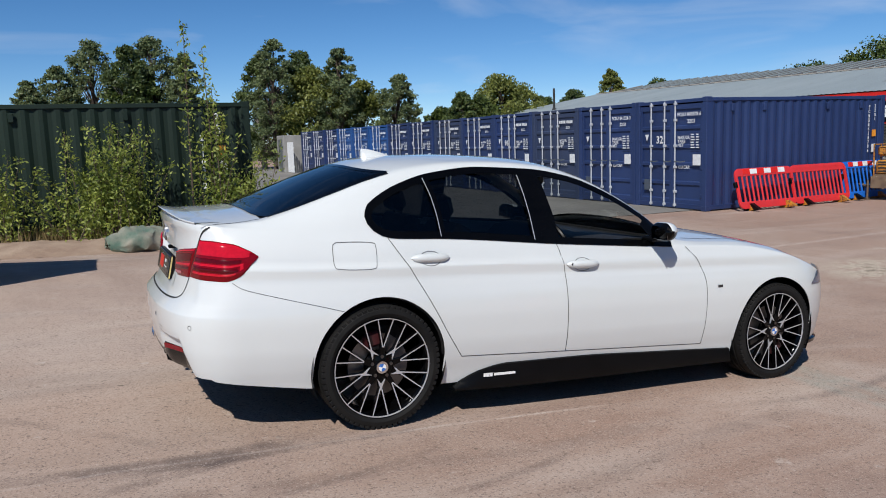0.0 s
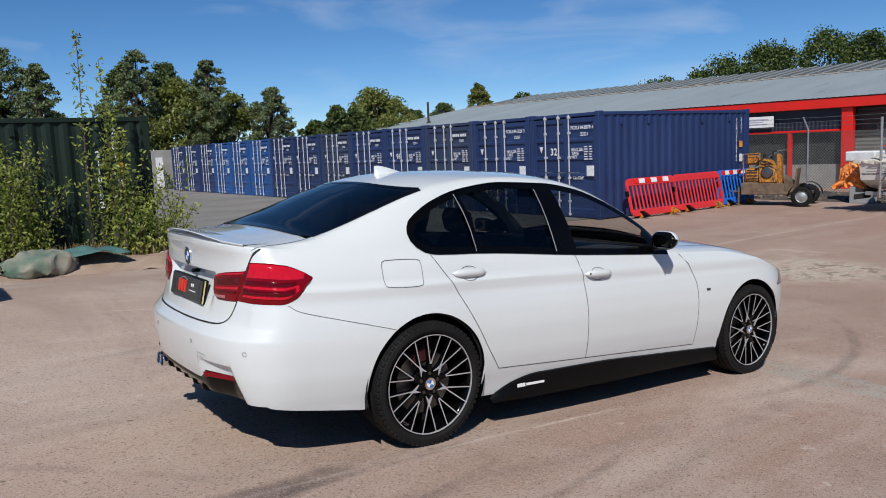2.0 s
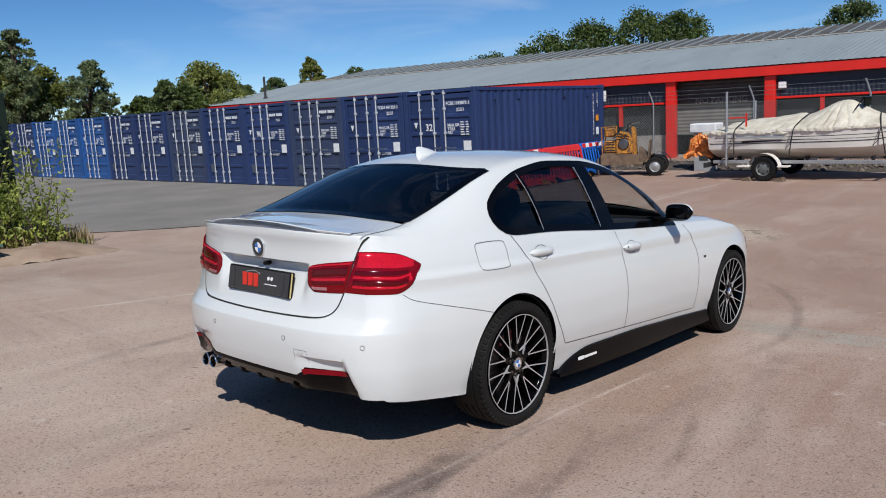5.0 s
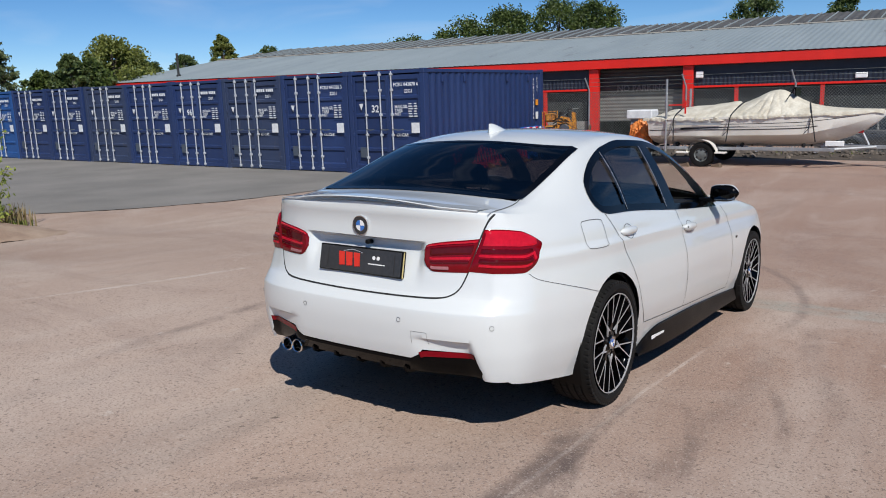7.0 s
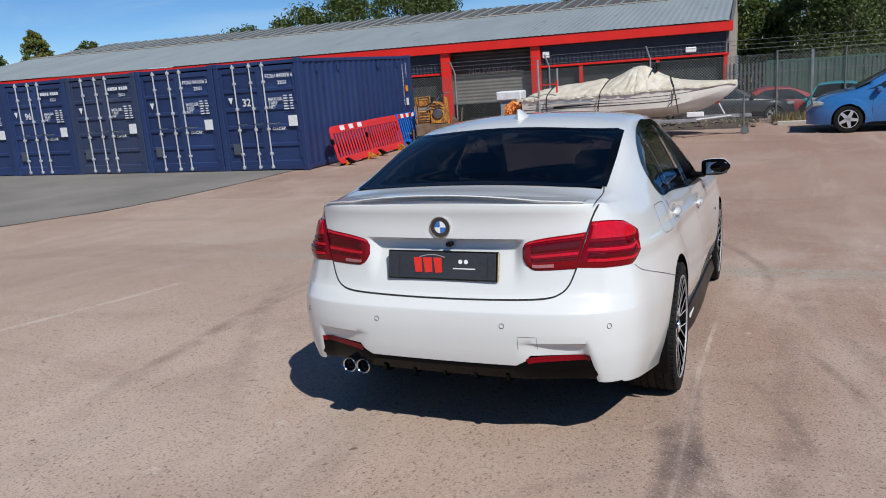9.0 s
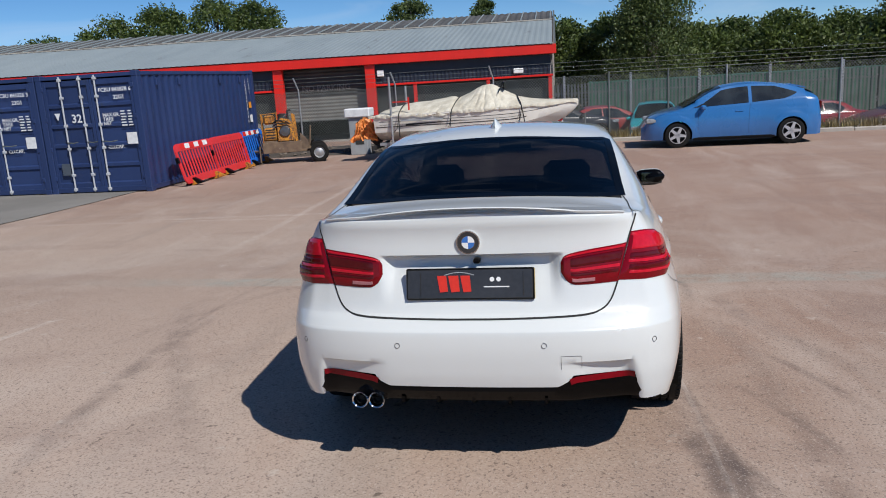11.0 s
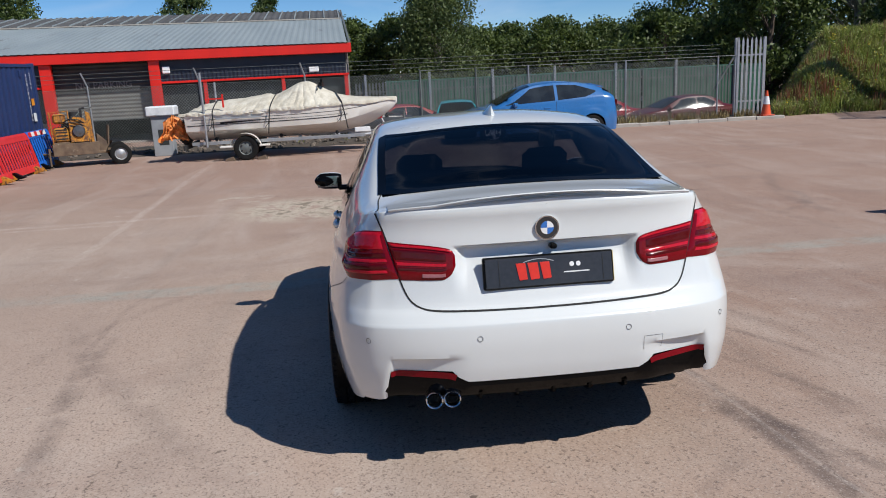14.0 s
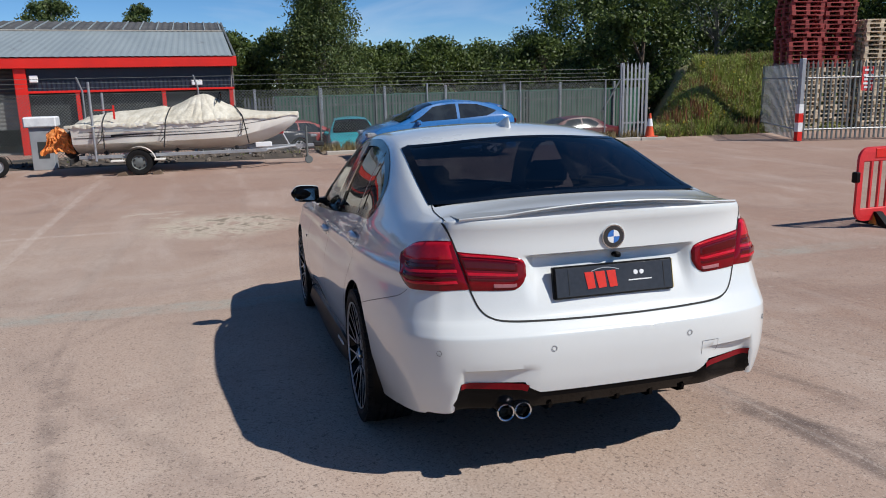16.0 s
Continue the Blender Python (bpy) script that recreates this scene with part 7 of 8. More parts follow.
part("screen_frame", Bag().tube([(-0.55, 1.62, 1.58), (-0.3, 1.5, 1.86), (0.3, 1.5, 1.86), (0.55, 1.62, 1.58)], 0.012, 6).box(-0.3, 0.3, 1.48, 1.5, 1.66, 1.86), BLACK_GLOSS, BOAT)
part("outboard_cover", Bag().box(-0.3, 0.28, 4.86, 5.16, 0.38, 1.02, 0.12), STRAP, BOAT, "black outboard engine cover")
bag = Bag()
for layer_x, seed in ((-0.62, 1.0), (-0.40, 7.0)):
    rows = []
    for i in range(45):
        k = i / 44
        z = 1.16 - 0.56 * k
        row = []
        for j in range(41):
            u = j / 40
            half = 0.10 + 0.26 * k**0.7 + 0.06 * noise.noise((k * 3, seed, 0))
            y = 5.2 + half * (2 * u - 1) + 0.06 * noise.noise((u * 4, k * 4, seed))
            crease = 0.17 * (0.5 - abs(noise.noise((u * 5 + seed, k * 2.2, 1.0))) ** 0.6) + 0.07 * (0.4 - abs(noise.noise((u * 11, k * 6, seed))) ** 0.7)
            row.append((layer_x - crease * (0.4 + k), y, z + 0.07 * noise.noise((u * 6, seed, k * 2)) - 0.08 * abs(2 * u - 1)))
        rows.append(row)
    bag.grid(rows)
part("orange_sheet", bag, ORANGE_BAG, BOAT, "crumpled orange sheet round the propeller")

TR = thing("boat_trailer", pose(16.75, 0, 0), "galvanised single-axle boat trailer with white mudguards", "trailer")
for s in (-1, 1):
    part("side_rail", Bag().box(s * 0.78 - 0.03, s * 0.78 + 0.03, 0.5, 4.75, 0.40, 0.48, 0.006), GALV, TR, "galvanised side rail")
    part("drawbar_arm", Bag().tube([(s * 0.78, 0.6, 0.44), (s * 0.06, -0.25, 0.46)], 0.035, 6), GALV, TR)
    w = part("wheel", Bag().lathe([(0.17, 0.07), (0.24, 0.085), (0.285, 0.075), (0.3, 0.05), (0.3, -0.05), (0.285, -0.075), (0.24, -0.085), (0.17, -0.07)], 36, "x"), RUBBER, TR, "black trailer tyre", Matrix.Translation((s * 0.98, 3.43, 0.3)))
    part("rim", Bag().lathe([(0.175, 0.06 * s), (0.15, 0.03 * s), (0.08, 0.05 * s), (0.0, 0.055 * s)], 24, "x"), DULL_GALV, w)
    for k in range(6):
        part("rim_slot", Bag().box(0.0, 0.008, -0.02, 0.02, 0.10, 0.14, 0.003, m=Matrix.Rotation(math.pi * k / 3, 4, "X")), STRAP, w, m=Matrix.Translation((s * 0.055, 0, 0)))
    rows = [[(s * x, 3.43 + 0.37 * math.cos(t), 0.30 + 0.36 * math.sin(t)) for x in (0.86, 0.88, 1.08, 1.1)] for t in (math.pi * (0.02 + 0.96 * j / 16) for j in range(17))]
    part("mudguard", Bag().grid(rows).box(min(s * 0.86, s * 1.1), max(s * 0.86, s * 1.1), 3.75, 4.05, 0.33, 0.37, 0.01).box(min(s * 0.86, s * 1.1), max(s * 0.86, s * 1.1), 2.85, 3.1, 0.33, 0.37, 0.01), GELCOAT, TR, "white plastic mudguard")
    part("guide_post", Bag().tube([(s * 0.95, 4.36, 0.36), (s * 0.95, 4.36, 2.15 if s < 0 else 1.9)], 0.03, 8), GALV, TR, "galvanised guide post")
for y in (0.9, 2.2, 3.43, 4.6):
    part("cross_member", Bag().box(-0.8, 0.8, y - 0.03, y + 0.03, 0.36, 0.42, 0.005), GALV, TR)
for y in (1.2, 2.6, 4.2):
    for s in (-1, 1):
        part("keel_roller", Bag().tube([(s * 0.5 - 0.06, y, 0.52), (s * 0.5 + 0.06, y, 0.52)], 0.045, 10).box(s * 0.5 - 0.03, s * 0.5 + 0.03, y - 0.02, y + 0.02, 0.42, 0.52), STRAP, TR)
part("drawbar", Bag().box(-0.05, 0.05, -0.75, 0.9, 0.42, 0.50, 0.006).tube([(0, -0.1, 0.5), (0, 0.2, 1.1)], 0.03, 6).tube([(-0.14, 0.16, 1.02), (0.14, 0.16, 1.02)], 0.04, 8), GALV, TR)
part("jockey_wheel", Bag().tube([(-0.1, -0.55, 0.95), (-0.1, -0.55, 0.15)], 0.026, 8).lathe([(0.0, -0.03), (0.09, -0.03), (0.1, 0.0), (0.09, 0.03), (0, 0.03)], 20, "x", m=Matrix.Translation((-0.1, -0.58, 0.1))), DULL_GALV, TR)
part("coupling", Bag().box(-0.06, 0.06, -1.0, -0.72, 0.43, 0.55, 0.02), STRAP, TR)
part("light_board", Bag().box(-0.95, 0.95, 4.9, 4.94, 0.30, 0.42, 0.005), STRAP, TR)
part("winch_flag", Bag().box(-0.96, -0.94, 3.9, 4.3, 1.50, 1.53).box(-0.96, -0.94, 3.86, 3.9, 1.3, 1.62), RED_STEEL, TR)
for y in (3.05, 3.82):
    solid("wheel_chock", Bag().prism([(-0.12, 0), (0.12, 0), (0.1, 0.06), (-0.06, 0.1)], 15.65, 15.85, "x", m=Matrix.Translation((0, y, 0))), RUST, "brick-coloured wheel chock by the trailer tyre", "chock", "wheel chocks")

part("winch", Bag().box(-0.08, 0.08, 0.02, 0.26, 0.78, 1.0, 0.02), RED_PLASTIC, TR, "red winch")
part("winch_strap", Bag().box(-0.03, 0.03, -0.12, 0.1, 0.9, 0.93), STRAP, TR)
part("lamp_board", Bag().box(-0.5, -0.44, 0.35, 0.75, 0.5, 0.62, 0.01), WHITE_PLASTIC, TR, "white lamp board")

# ---- machine on a small trailer ----
G = thing("machine_trailer", pose(17.0, 7.5, 0, 0, 0, 20), "rusty trailer carrying a yellow diesel machine", "trailer")
part("bed", Bag().box(-0.45, 0.45, -0.55, 0.85, 0.30, 0.36, 0.01).box(-0.47, -0.44, -0.2, 0.86, 0.3, 0.60, 0.008).box(0.44, 0.47, -0.55, 0.85, 0.3, 0.55, 0.008).box(-0.45, 0.45, 0.83, 0.87, 0.3, 0.58, 0.008), RUST, G, "rusty steel bed with peeling paint")
part("fuel_tank", Bag().box(-0.3, 0.1, 0.48, 0.78, 1.08, 1.32, 0.05), YELLOW, G, "yellow fuel tank")
part("engine_cowl", Bag().box(-0.34, 0.2, 0.42, 0.80, 0.62, 0.98, 0.05), YELLOW, G, "yellow engine cowl")
part("engine_block", Bag().box(-0.3, 0.2, 0.05, 0.44, 0.66, 1.06, 0.04).box(-0.36, -0.1, 0.12, 0.40, 1.02, 1.26, 0.06).tube([(-0.2, 0.12, 1.2), (-0.2, 0.12, 1.42), (-0.2, 0.02, 1.44)], 0.03, 8).tube([(-0.38, 0.2, 0.85), (-0.30, 0.2, 0.85)], 0.12, 16), STRAP, G, "black diesel engine block")
part("side_panel", Bag().prism([(-0.02, 0.62), (0.42, 0.62), (0.42, 1.12), (0.30, 1.24), (0.08, 1.20), (-0.02, 1.02)], -0.40, -0.36, "x"), YELLOW, G, "yellow side panel with worn paint")
part("air_filter", Bag().lathe([(0.0, 1.36), (0.11, 1.35), (0.12, 1.22), (0.07, 1.2), (0.07, 1.1)], 18, "z", m=Matrix.Translation((-0.1, 0.28, 0))), STRAP, G, "black air filter")
part("pulley", Bag().lathe([(0.0, -0.46), (0.13, -0.45), (0.15, -0.43), (0.15, -0.41), (0.05, -0.40)], 24, "x", m=Matrix.Translation((0, 0.22, 0.88))), STEEL_DARK, G)
for z in (1.0, 1.08, 1.16):
    part("hose", Bag().tube([(-0.38, 0.05, z - 0.1), (-0.44, 0.2, z), (-0.40, 0.4, z + 0.03), (-0.3, 0.55, z - 0.05)], 0.014, 6), STRAP, G)
for z in (0.70, 0.78, 0.86, 0.92):
    part("cooling_slot", Bag().box(-0.35, -0.338, 0.48, 0.74, z, z + 0.03), STRAP, G)
part("guard_frame", Bag().tube([(-0.36, 0.82, 0.5), (-0.36, 0.84, 1.36), (-0.36, 0.45, 1.38)], 0.018, 6).tube([(-0.36, 0.42, 0.5), (-0.36, 0.42, 1.4)], 0.016, 6).tube([(0.2, 0.82, 0.5), (0.2, 0.84, 1.36), (-0.36, 0.84, 1.36)], 0.018, 6), YELLOW, G)
part("engine_mount", Bag().box(-0.34, 0.3, 0.0, 0.84, 0.54, 0.63, 0.01), RUST, G)
part("drum_plate", Bag().prism([(-0.12, 0.5), (0.03, 0.5), (0.02, 1.36), (-0.08, 1.30)], -0.26, 0.0, "x"), YELLOW, G, "yellow drum plate with rust")
part("rear_frame", Bag().prism([(-0.45, 0.36), (-0.16, 0.36), (-0.18, 0.78), (-0.36, 0.62)], -0.28, 0.2, "x"), RUST, G)
part("tail_plate", Bag().box(-0.25, 0.2, -0.38, -0.34, 0.5, 1.02, 0.01, m=Matrix.Rotation(0.12, 4, "X")), RUST, G, "rusty tail plate")
part("handle", Bag().tube([(-0.2, 0.3, 1.2), (-0.2, 0.05, 1.42), (-0.2, -0.15, 1.44)], 0.018, 6).tube([(0.15, 0.3, 1.2), (0.15, 0.05, 1.42), (0.15, -0.15, 1.44)], 0.018, 6), DULL_GALV, G)
part("frame_leg", Bag().box(-0.3, -0.25, -0.1, -0.05, 0.36, 0.66).box(-0.3, -0.25, 0.5, 0.55, 0.36, 0.66).box(0.2, 0.25, 0.5, 0.55, 0.36, 0.66), YELLOW, G)
part("drawbar", Bag().tube([(-0.3, 0.85, 0.33), (0.0, 1.3, 0.36)], 0.035, 6).tube([(0.3, 0.85, 0.33), (0.0, 1.3, 0.36)], 0.035, 6).tube([(-0.35, 0.95, 0.5), (-0.35, 0.95, 0.02)], 0.025, 6).box(-0.42, -0.28, 0.9, 1.0, 0.0, 0.03), RUST, G)
for s in (-1, 1):
    w = part("wheel", Bag().lathe([(0.15, 0.06), (0.22, 0.07), (0.26, 0.05), (0.26, -0.05), (0.22, -0.07), (0.15, -0.06)], 30, "x"), RUBBER, G, "", Matrix.Translation((s * 0.5 - 0.1, -0.66, 0.26)))
    part("rim", Bag().lathe([(0.155, s * 0.055), (0.13, s * 0.02), (0.06, s * 0.05), (0.0, s * 0.055)], 20, "x"), GALV, w)
    rows = [[(s * x - 0.1, -0.66 + 0.33 * math.cos(t), 0.27 + 0.32 * math.sin(t)) for x in (0.38, 0.4, 0.60, 0.61)] for t in (math.pi * (0.0 + 1.0 * j / 12) for j in range(13))]
    part("mudguard", Bag().grid(rows), BLACK_PLASTIC, G)
part("axle", Bag().box(-0.6, 0.4, -0.70, -0.62, 0.23, 0.31).box(-0.4, 0.3, -0.8, -0.5, 0.30, 0.36), RUST, G)


# ---- plastic barriers ----
def barrier(m, plastic, label, strip=True, group="plastic road barriers", L=2.0):
    b = thing("road_barrier", m, label, "barrier", group)
    h = 0.98
    f = Bag()
    ring = lambda d, r: [(cx + (r - d) * math.cos(t), cz + (r - d) * math.sin(t)) for cx, cz, q in ((L - r, h - r, 0), (r, h - r, 1), (r, 0.06 + r, 2), (L - r, 0.06 + r, 3)) for t in (math.pi / 2 * (q + s / 5) for s in range(6))]
    outer, inner = ring(0.0, 0.15), ring(0.07, 0.15)
    loops = [[(x, y, z) for x, z in o] for o, y in ((outer, -0.018), (outer, 0.018), (inner, 0.025), (inner, -0.025))]
    f.grid([lp + lp[:1] for lp in loops + loops[:1]])
    f.box(0.06, L - 0.06, -0.022, 0.022, h - 0.18, h - 0.03, 0.01).box(0.06, L - 0.06, -0.022, 0.022, 0.09, 0.22, 0.01)
    part("frame", f, plastic, b)
    n = int((L - 0.3) / 0.135)
    for i in range(n):
        x = 0.15 + (L - 0.3) * (i + 0.5) / n
        part("slat", Bag().box(x - 0.021, x + 0.021, -0.016, 0.016, 0.2, h - 0.14, 0.006), plastic, b)
    if strip:
        for i in range(6):
            x = 0.25 + i * (L - 0.5) / 6
            part("reflective_panel", Bag().box(x, x + (L - 0.5) / 6 - 0.01, -0.03, 0.03, h - 0.135, h - 0.02, 0.003), MARK_WHITE if i % 2 else RED_STEEL, b)
    part("connector", Bag().box(-0.05, 0.02, -0.04, 0.04, 0.55, 0.68, 0.01), BLACK_PLASTIC, b)
    for x in (0.35, L - 0.35):
        part("foot", Bag().prism([(-0.25, 0), (0.25, 0), (0.06, 0.17), (-0.06, 0.17)], x - 0.05, x + 0.05, "x"), BLACK_PLASTIC if x < 1 else YELLOW, b, "rubber barrier foot")
        part("foot_label", Bag().prism([(-0.1, 0.01), (0.04, 0.01), (-0.03, 0.13)], x - 0.055, x + 0.055, "x"), YELLOW, b)
    return b


barrier(pose(12.05, 8.22, 0.0, -14, 0, 1), RED_PLASTIC, "faded red plastic road barrier leaning on the container", L=1.85)
barrier(pose(13.85, 8.28, 0.0, -13, 0, 1), RED_PLASTIC, "red plastic road barrier leaning on the container", False, L=1.95)
barrier(pose(15.72, 8.38, 0.0, -12, 0, 1), BLUE_PLASTIC, "blue plastic road barrier with red and white strip", L=1.6)
barrier(pose(4.2, -6.02, ground_z(4.3, -6.8) + 0.03, 0, 0, -86), RED_PLASTIC, "red plastic road barrier standing in the yard")

# ---- gate, pallets, cone, small things ----
GT = thing("palisade_gate", pose(0, 0, 0), "galvanised palisade gate with a red and white banded post", "gate")
PALE2 = Bag().prism([(-0.034, 0), (-0.02, -0.012), (0.02, -0.012), (0.034, 0), (0.034, 0.003), (-0.034, 0.003)], 0, 2.2, "z").add([(-0.034, 0, 2.2), (0.034, 0, 2.2), (0.0, 0, 2.3)], [(0, 1, 2)]).mesh("pale", GALV, False)
# darker copy of the pale: the first leaf's shade put into its colour
PALE_SHADED = PALE2.copy()
PALE_SHADED.materials[0] = DULL_GALV
for (xa, ya), (xb, yb) in (((16.0, -15.2), (15.2, -18.9)), ((16.2, -15.05), (20.2, -16.9))):
    d = Vector((xb - xa, yb - ya))
    n = int(d.length / 0.145)
    for i in range(n + 1):
        part("pale", PALE2 if xb > 16 else PALE_SHADED, None, GT, m=pose(xa + d.x * i / n, ya + d.y * i / n, 0.06, 0, 0, math.degrees(math.atan2(d.y, d.x))))
    for z in (0.35, 1.85):
        part("rail", Bag().tube([(xa, ya, z), (xb, yb, z)], 0.025, 4), GALV, GT)
GP = part("gate_post", Bag().box(15.98, 16.12, -15.12, -14.98, 0, 2.42, 0.01), GALV, GT, "gate post with red and white bands")
for i in range(4):
    part("band", Bag().box(15.97, 16.13, -15.13, -14.97, 0.02 + i * 0.27, 0.29 + i * 0.27), RED_STEEL if i % 2 == 0 else MARK_WHITE, GP)
part("sign", Bag().box(15.62, 15.64, -17.25, -16.8, 1.45, 2.15, 0.004), mat("red_sign", (0.68, 0.05, 0.05), rough=0.5), GT, "red and white notice")
for z, w in ((2.05, 0.3), (1.9, 0.34), (1.78, 0.3), (1.66, 0.34), (1.55, 0.26)):
    part("sign_print", Bag().box(15.61, 15.62, -17.02 - w / 2, -17.02 + w / 2, z - 0.03, z + 0.03), MARK_WHITE, GT)


def pallet(m, wood, label):
    t = thing("pallet", m, label, "pallet", "stacked pallets")
    deck = Bag().box(-0.6, 0.6, 0, 0.1, 0.125, 0.145).mesh("deck_board", wood, False)
    base = Bag().box(-0.6, 0.6, 0, 0.14, 0.0, 0.02).mesh("bottom_board", wood, False)
    block = Bag().box(0, 0.14, 0, 0.14, 0.02, 0.105).mesh("block", wood, False)
    cross = Bag().box(0, 0.14, -0.5, 0.5, 0.105, 0.125).mesh("stringer", wood, False)
    for i in range(7):
        part("deck_board", deck, None, t, m=Matrix.Translation((0, -0.5 + i * 0.15, 0)))
    for y in (-0.5, -0.07, 0.36):
        part("bottom_board", base, None, t, m=Matrix.Translation((0, y, 0)))
        for x in (-0.6, -0.07, 0.46):
            part("block", block, None, t, m=Matrix.Translation((x, y, 0)))
    for x in (-0.6, -0.07, 0.46):
        part("stringer", cross, None, t, m=Matrix.Translation((x, 0, 0)))
    return t


RED_WOOD = mat("red_stained_wood", (0.34, 0.05, 0.048), (0.20, 0.035, 0.032), rough=0.85, scale=3, streak=(0.3, 3, 3), vary=0.4)
RAW_WOOD = mat("weathered_wood", (0.62, 0.52, 0.39), (0.46, 0.37, 0.26), rough=0.85, scale=3, streak=(0.3, 3, 3), vary=0.35)
prng = random.Random(4)
for x, y, n, wood in ((19.94, -18.04, 36, RED_WOOD), (20.05, -19.5, 38, RED_WOOD), (19.6, -20.85, 26, RAW_WOOD)):
    made = {}
    for i in range(n):
        m = pose(x + prng.uniform(-0.05, 0.05), y + prng.uniform(-0.05, 0.05), i * 0.1455, 0, 0, 82 + prng.uniform(-4, 4))
        w = RAW_WOOD if i < 15 else wood
        if w not in made:
            made[w] = pallet(m, w, "red-stained wooden pallet in a tall stack" if w is RED_WOOD else "weathered wooden pallet in a stack")
        else:
            copy_thing(made[w], m)
CN = thing("traffic_cone", pose(19.0, -11.8, 0.09), "orange traffic cone with a white band", "cone")
part("cone", Bag().lathe([(0.0, 0.75), (0.03, 0.75), (0.15, 0.03)], 20, "z"), mat("orange_cone", (0.75, 0.10, 0.03), rough=0.5), CN)
part("band", Bag().lathe([(0.062, 0.58), (0.107, 0.34)], 20, "z", m=Matrix.Translation((0, 0, 0.006))), MARK_WHITE, CN)
part("base", Bag().box(-0.2, 0.2, -0.2, 0.2, 0, 0.035, 0.015), mat("orange_base", (0.6, 0.08, 0.03), rough=0.6), CN)
BX = thing("site_cabinet", pose(18.3, 5.95, 0), "grey cabinet with a pale lid by the fence", "cabinet")
part("body", Bag().box(-0.2, 0.2, -0.26, 0.26, 0, 1.08, 0.01), MARK_GREY, BX)
# no opening is cut: a flat dark plate paints the shade inside it
part("hatch", Bag().box(-0.206, -0.2, -0.16, 0.1, 0.3, 0.72, 0.002), DARK_VOID, BX, "dark plate painted as the shade in an opening")
part("lid", Bag().box(-0.28, 0.28, -0.4, 0.36, 1.08, 1.34, 0.03), MARK_WHITE, BX, "pale lid")
CB = thing("kiosk", pose(12.2, 47.0, 0), "grey steel kiosk past the containers", "kiosk")
part("body", Bag().box(-1.0, 1.0, -0.9, 0.9, 0, 2.45, 0.02), WALL_GREY, CB)
part("door", Bag().box(-1.02, -1.0, -0.5, 0.5, 0.1, 2.2, 0.005), DULL_GALV, CB)
WG = thing("white_gate", pose(11.4, 45.2, 0), "pale palisade gate past the containers", "gate")
for i in range(9):
    part("pale", Bag().box(-0.02, 0.02, -0.7 + i * 0.17, -0.62 + i * 0.17, 0.05, 2.0, 0.005), MARK_WHITE, WG)
part("rail", Bag().box(0.02, 0.05, -0.75, 0.8, 0.4, 0.46).box(0.02, 0.05, -0.75, 0.8, 1.6, 1.66), MARK_WHITE, WG)
LP = thing("lamp_post", pose(14.0, 58, 0), "slim grey lamp post among trees", "lamp post")
part("column", Bag().tube([(0, 0, 0), (0, 0, 6.4)], [0.08, 0.05], 8), GALV, LP)
part("lantern", Bag().box(-0.35, 0.1, -0.1, 0.1, 6.3, 6.45, 0.03), GALV, LP)
# sack of rubble, earth heaps, stone
SK = Bag()
rows = []
for i in range(37):
    k = i / 36
    for_r = math.sin(math.pi * min(0.97, max(0.03, k))) ** 0.5
    rows.append([((k - 0.5) * 1.1, 0.36 * for_r * math.cos(t) + 0.05 * noise.noise((k * 5, t, 0)), max(0.0, 0.17 + 0.24 * for_r * math.sin(t) + 0.06 * noise.noise((k * 4, t * 1.3, 2)))) for t in (2 * math.pi * j / 40 for j in range(41))])
SK.grid(rows)
SK.v = [(x + 0.05 * noise.noise((x * 7, y * 7, z * 7)), y + 0.05 * noise.noise((x * 7 + 5, y * 7, z * 7)), max(0.0, z + 0.07 * noise.noise((x * 6, y * 6 + 3, z * 3)) + 0.03 * noise.noise((x * 17, y * 17, 3)))) for x, y, z in SK.v]
solid("rubble_sack", SK, mat("green_net_sack", (0.07, 0.13, 0.10), (0.30, 0.27, 0.22), rough=0.85, scale=2.5, fine=60, bump=0.01), "torn green sack of rubble on the ground", "sack", m=on_ground(-0.45, 9.0, 8))
solid("tarpaulin", Bag().grid([[(x, y, 0.16 + 0.22 * math.exp(-((x) ** 2 + y * y) * 2) + 0.08 * noise.noise((x * 4, y * 4, 7))) for y in np.linspace(-0.4, 0.4, 12)] for x in np.linspace(-0.5, 0.5, 14)]), mat("teal_tarpaulin", (0.05, 0.13, 0.13), (0.08, 0.17, 0.16), rough=0.6, scale=5), "crumpled teal tarpaulin on a heap", "tarpaulin", m=on_ground(0.35, 9.35, 5))
rows = []
for x in np.linspace(-5.5, 2.6, 60):
    row = []
    for k in np.linspace(0, 1, 12):
        y = 8.7 + 2.6 * k
        hgt = 0.26 * math.sin(math.pi * min(1, k * 1.25 + 0.02)) ** 0.8 * (0.75 + 0.5 * noise.noise((float(x) * 1.1, k * 2, 4))) * min(1, (2.7 - x) / 0.8)
        row.append((float(x), y, ground_z(float(x), y) - 0.02 + max(0, hgt) + 0.03 * noise.noise((float(x) * 5, k * 9, 1))))
    rows.append(row)
solid("earth_heap", Bag().grid(rows), mat("pale_earth", (0.36, 0.27, 0.20), (0.26, 0.18, 0.13), rough=0.95, scale=2.5, fine=40, bump=0.01), "low heap of pale earth before the green container", "earth", kind="structure")
solid("stone", Bag().lathe([(0, 0.16), (0.12, 0.13), (0.2, 0.05), (0.17, 0.0)], 9, "z"), CONCRETE, "pale stone at the heap's edge", "stone", m=on_ground(1.7, 9.9, 20, 0.02))


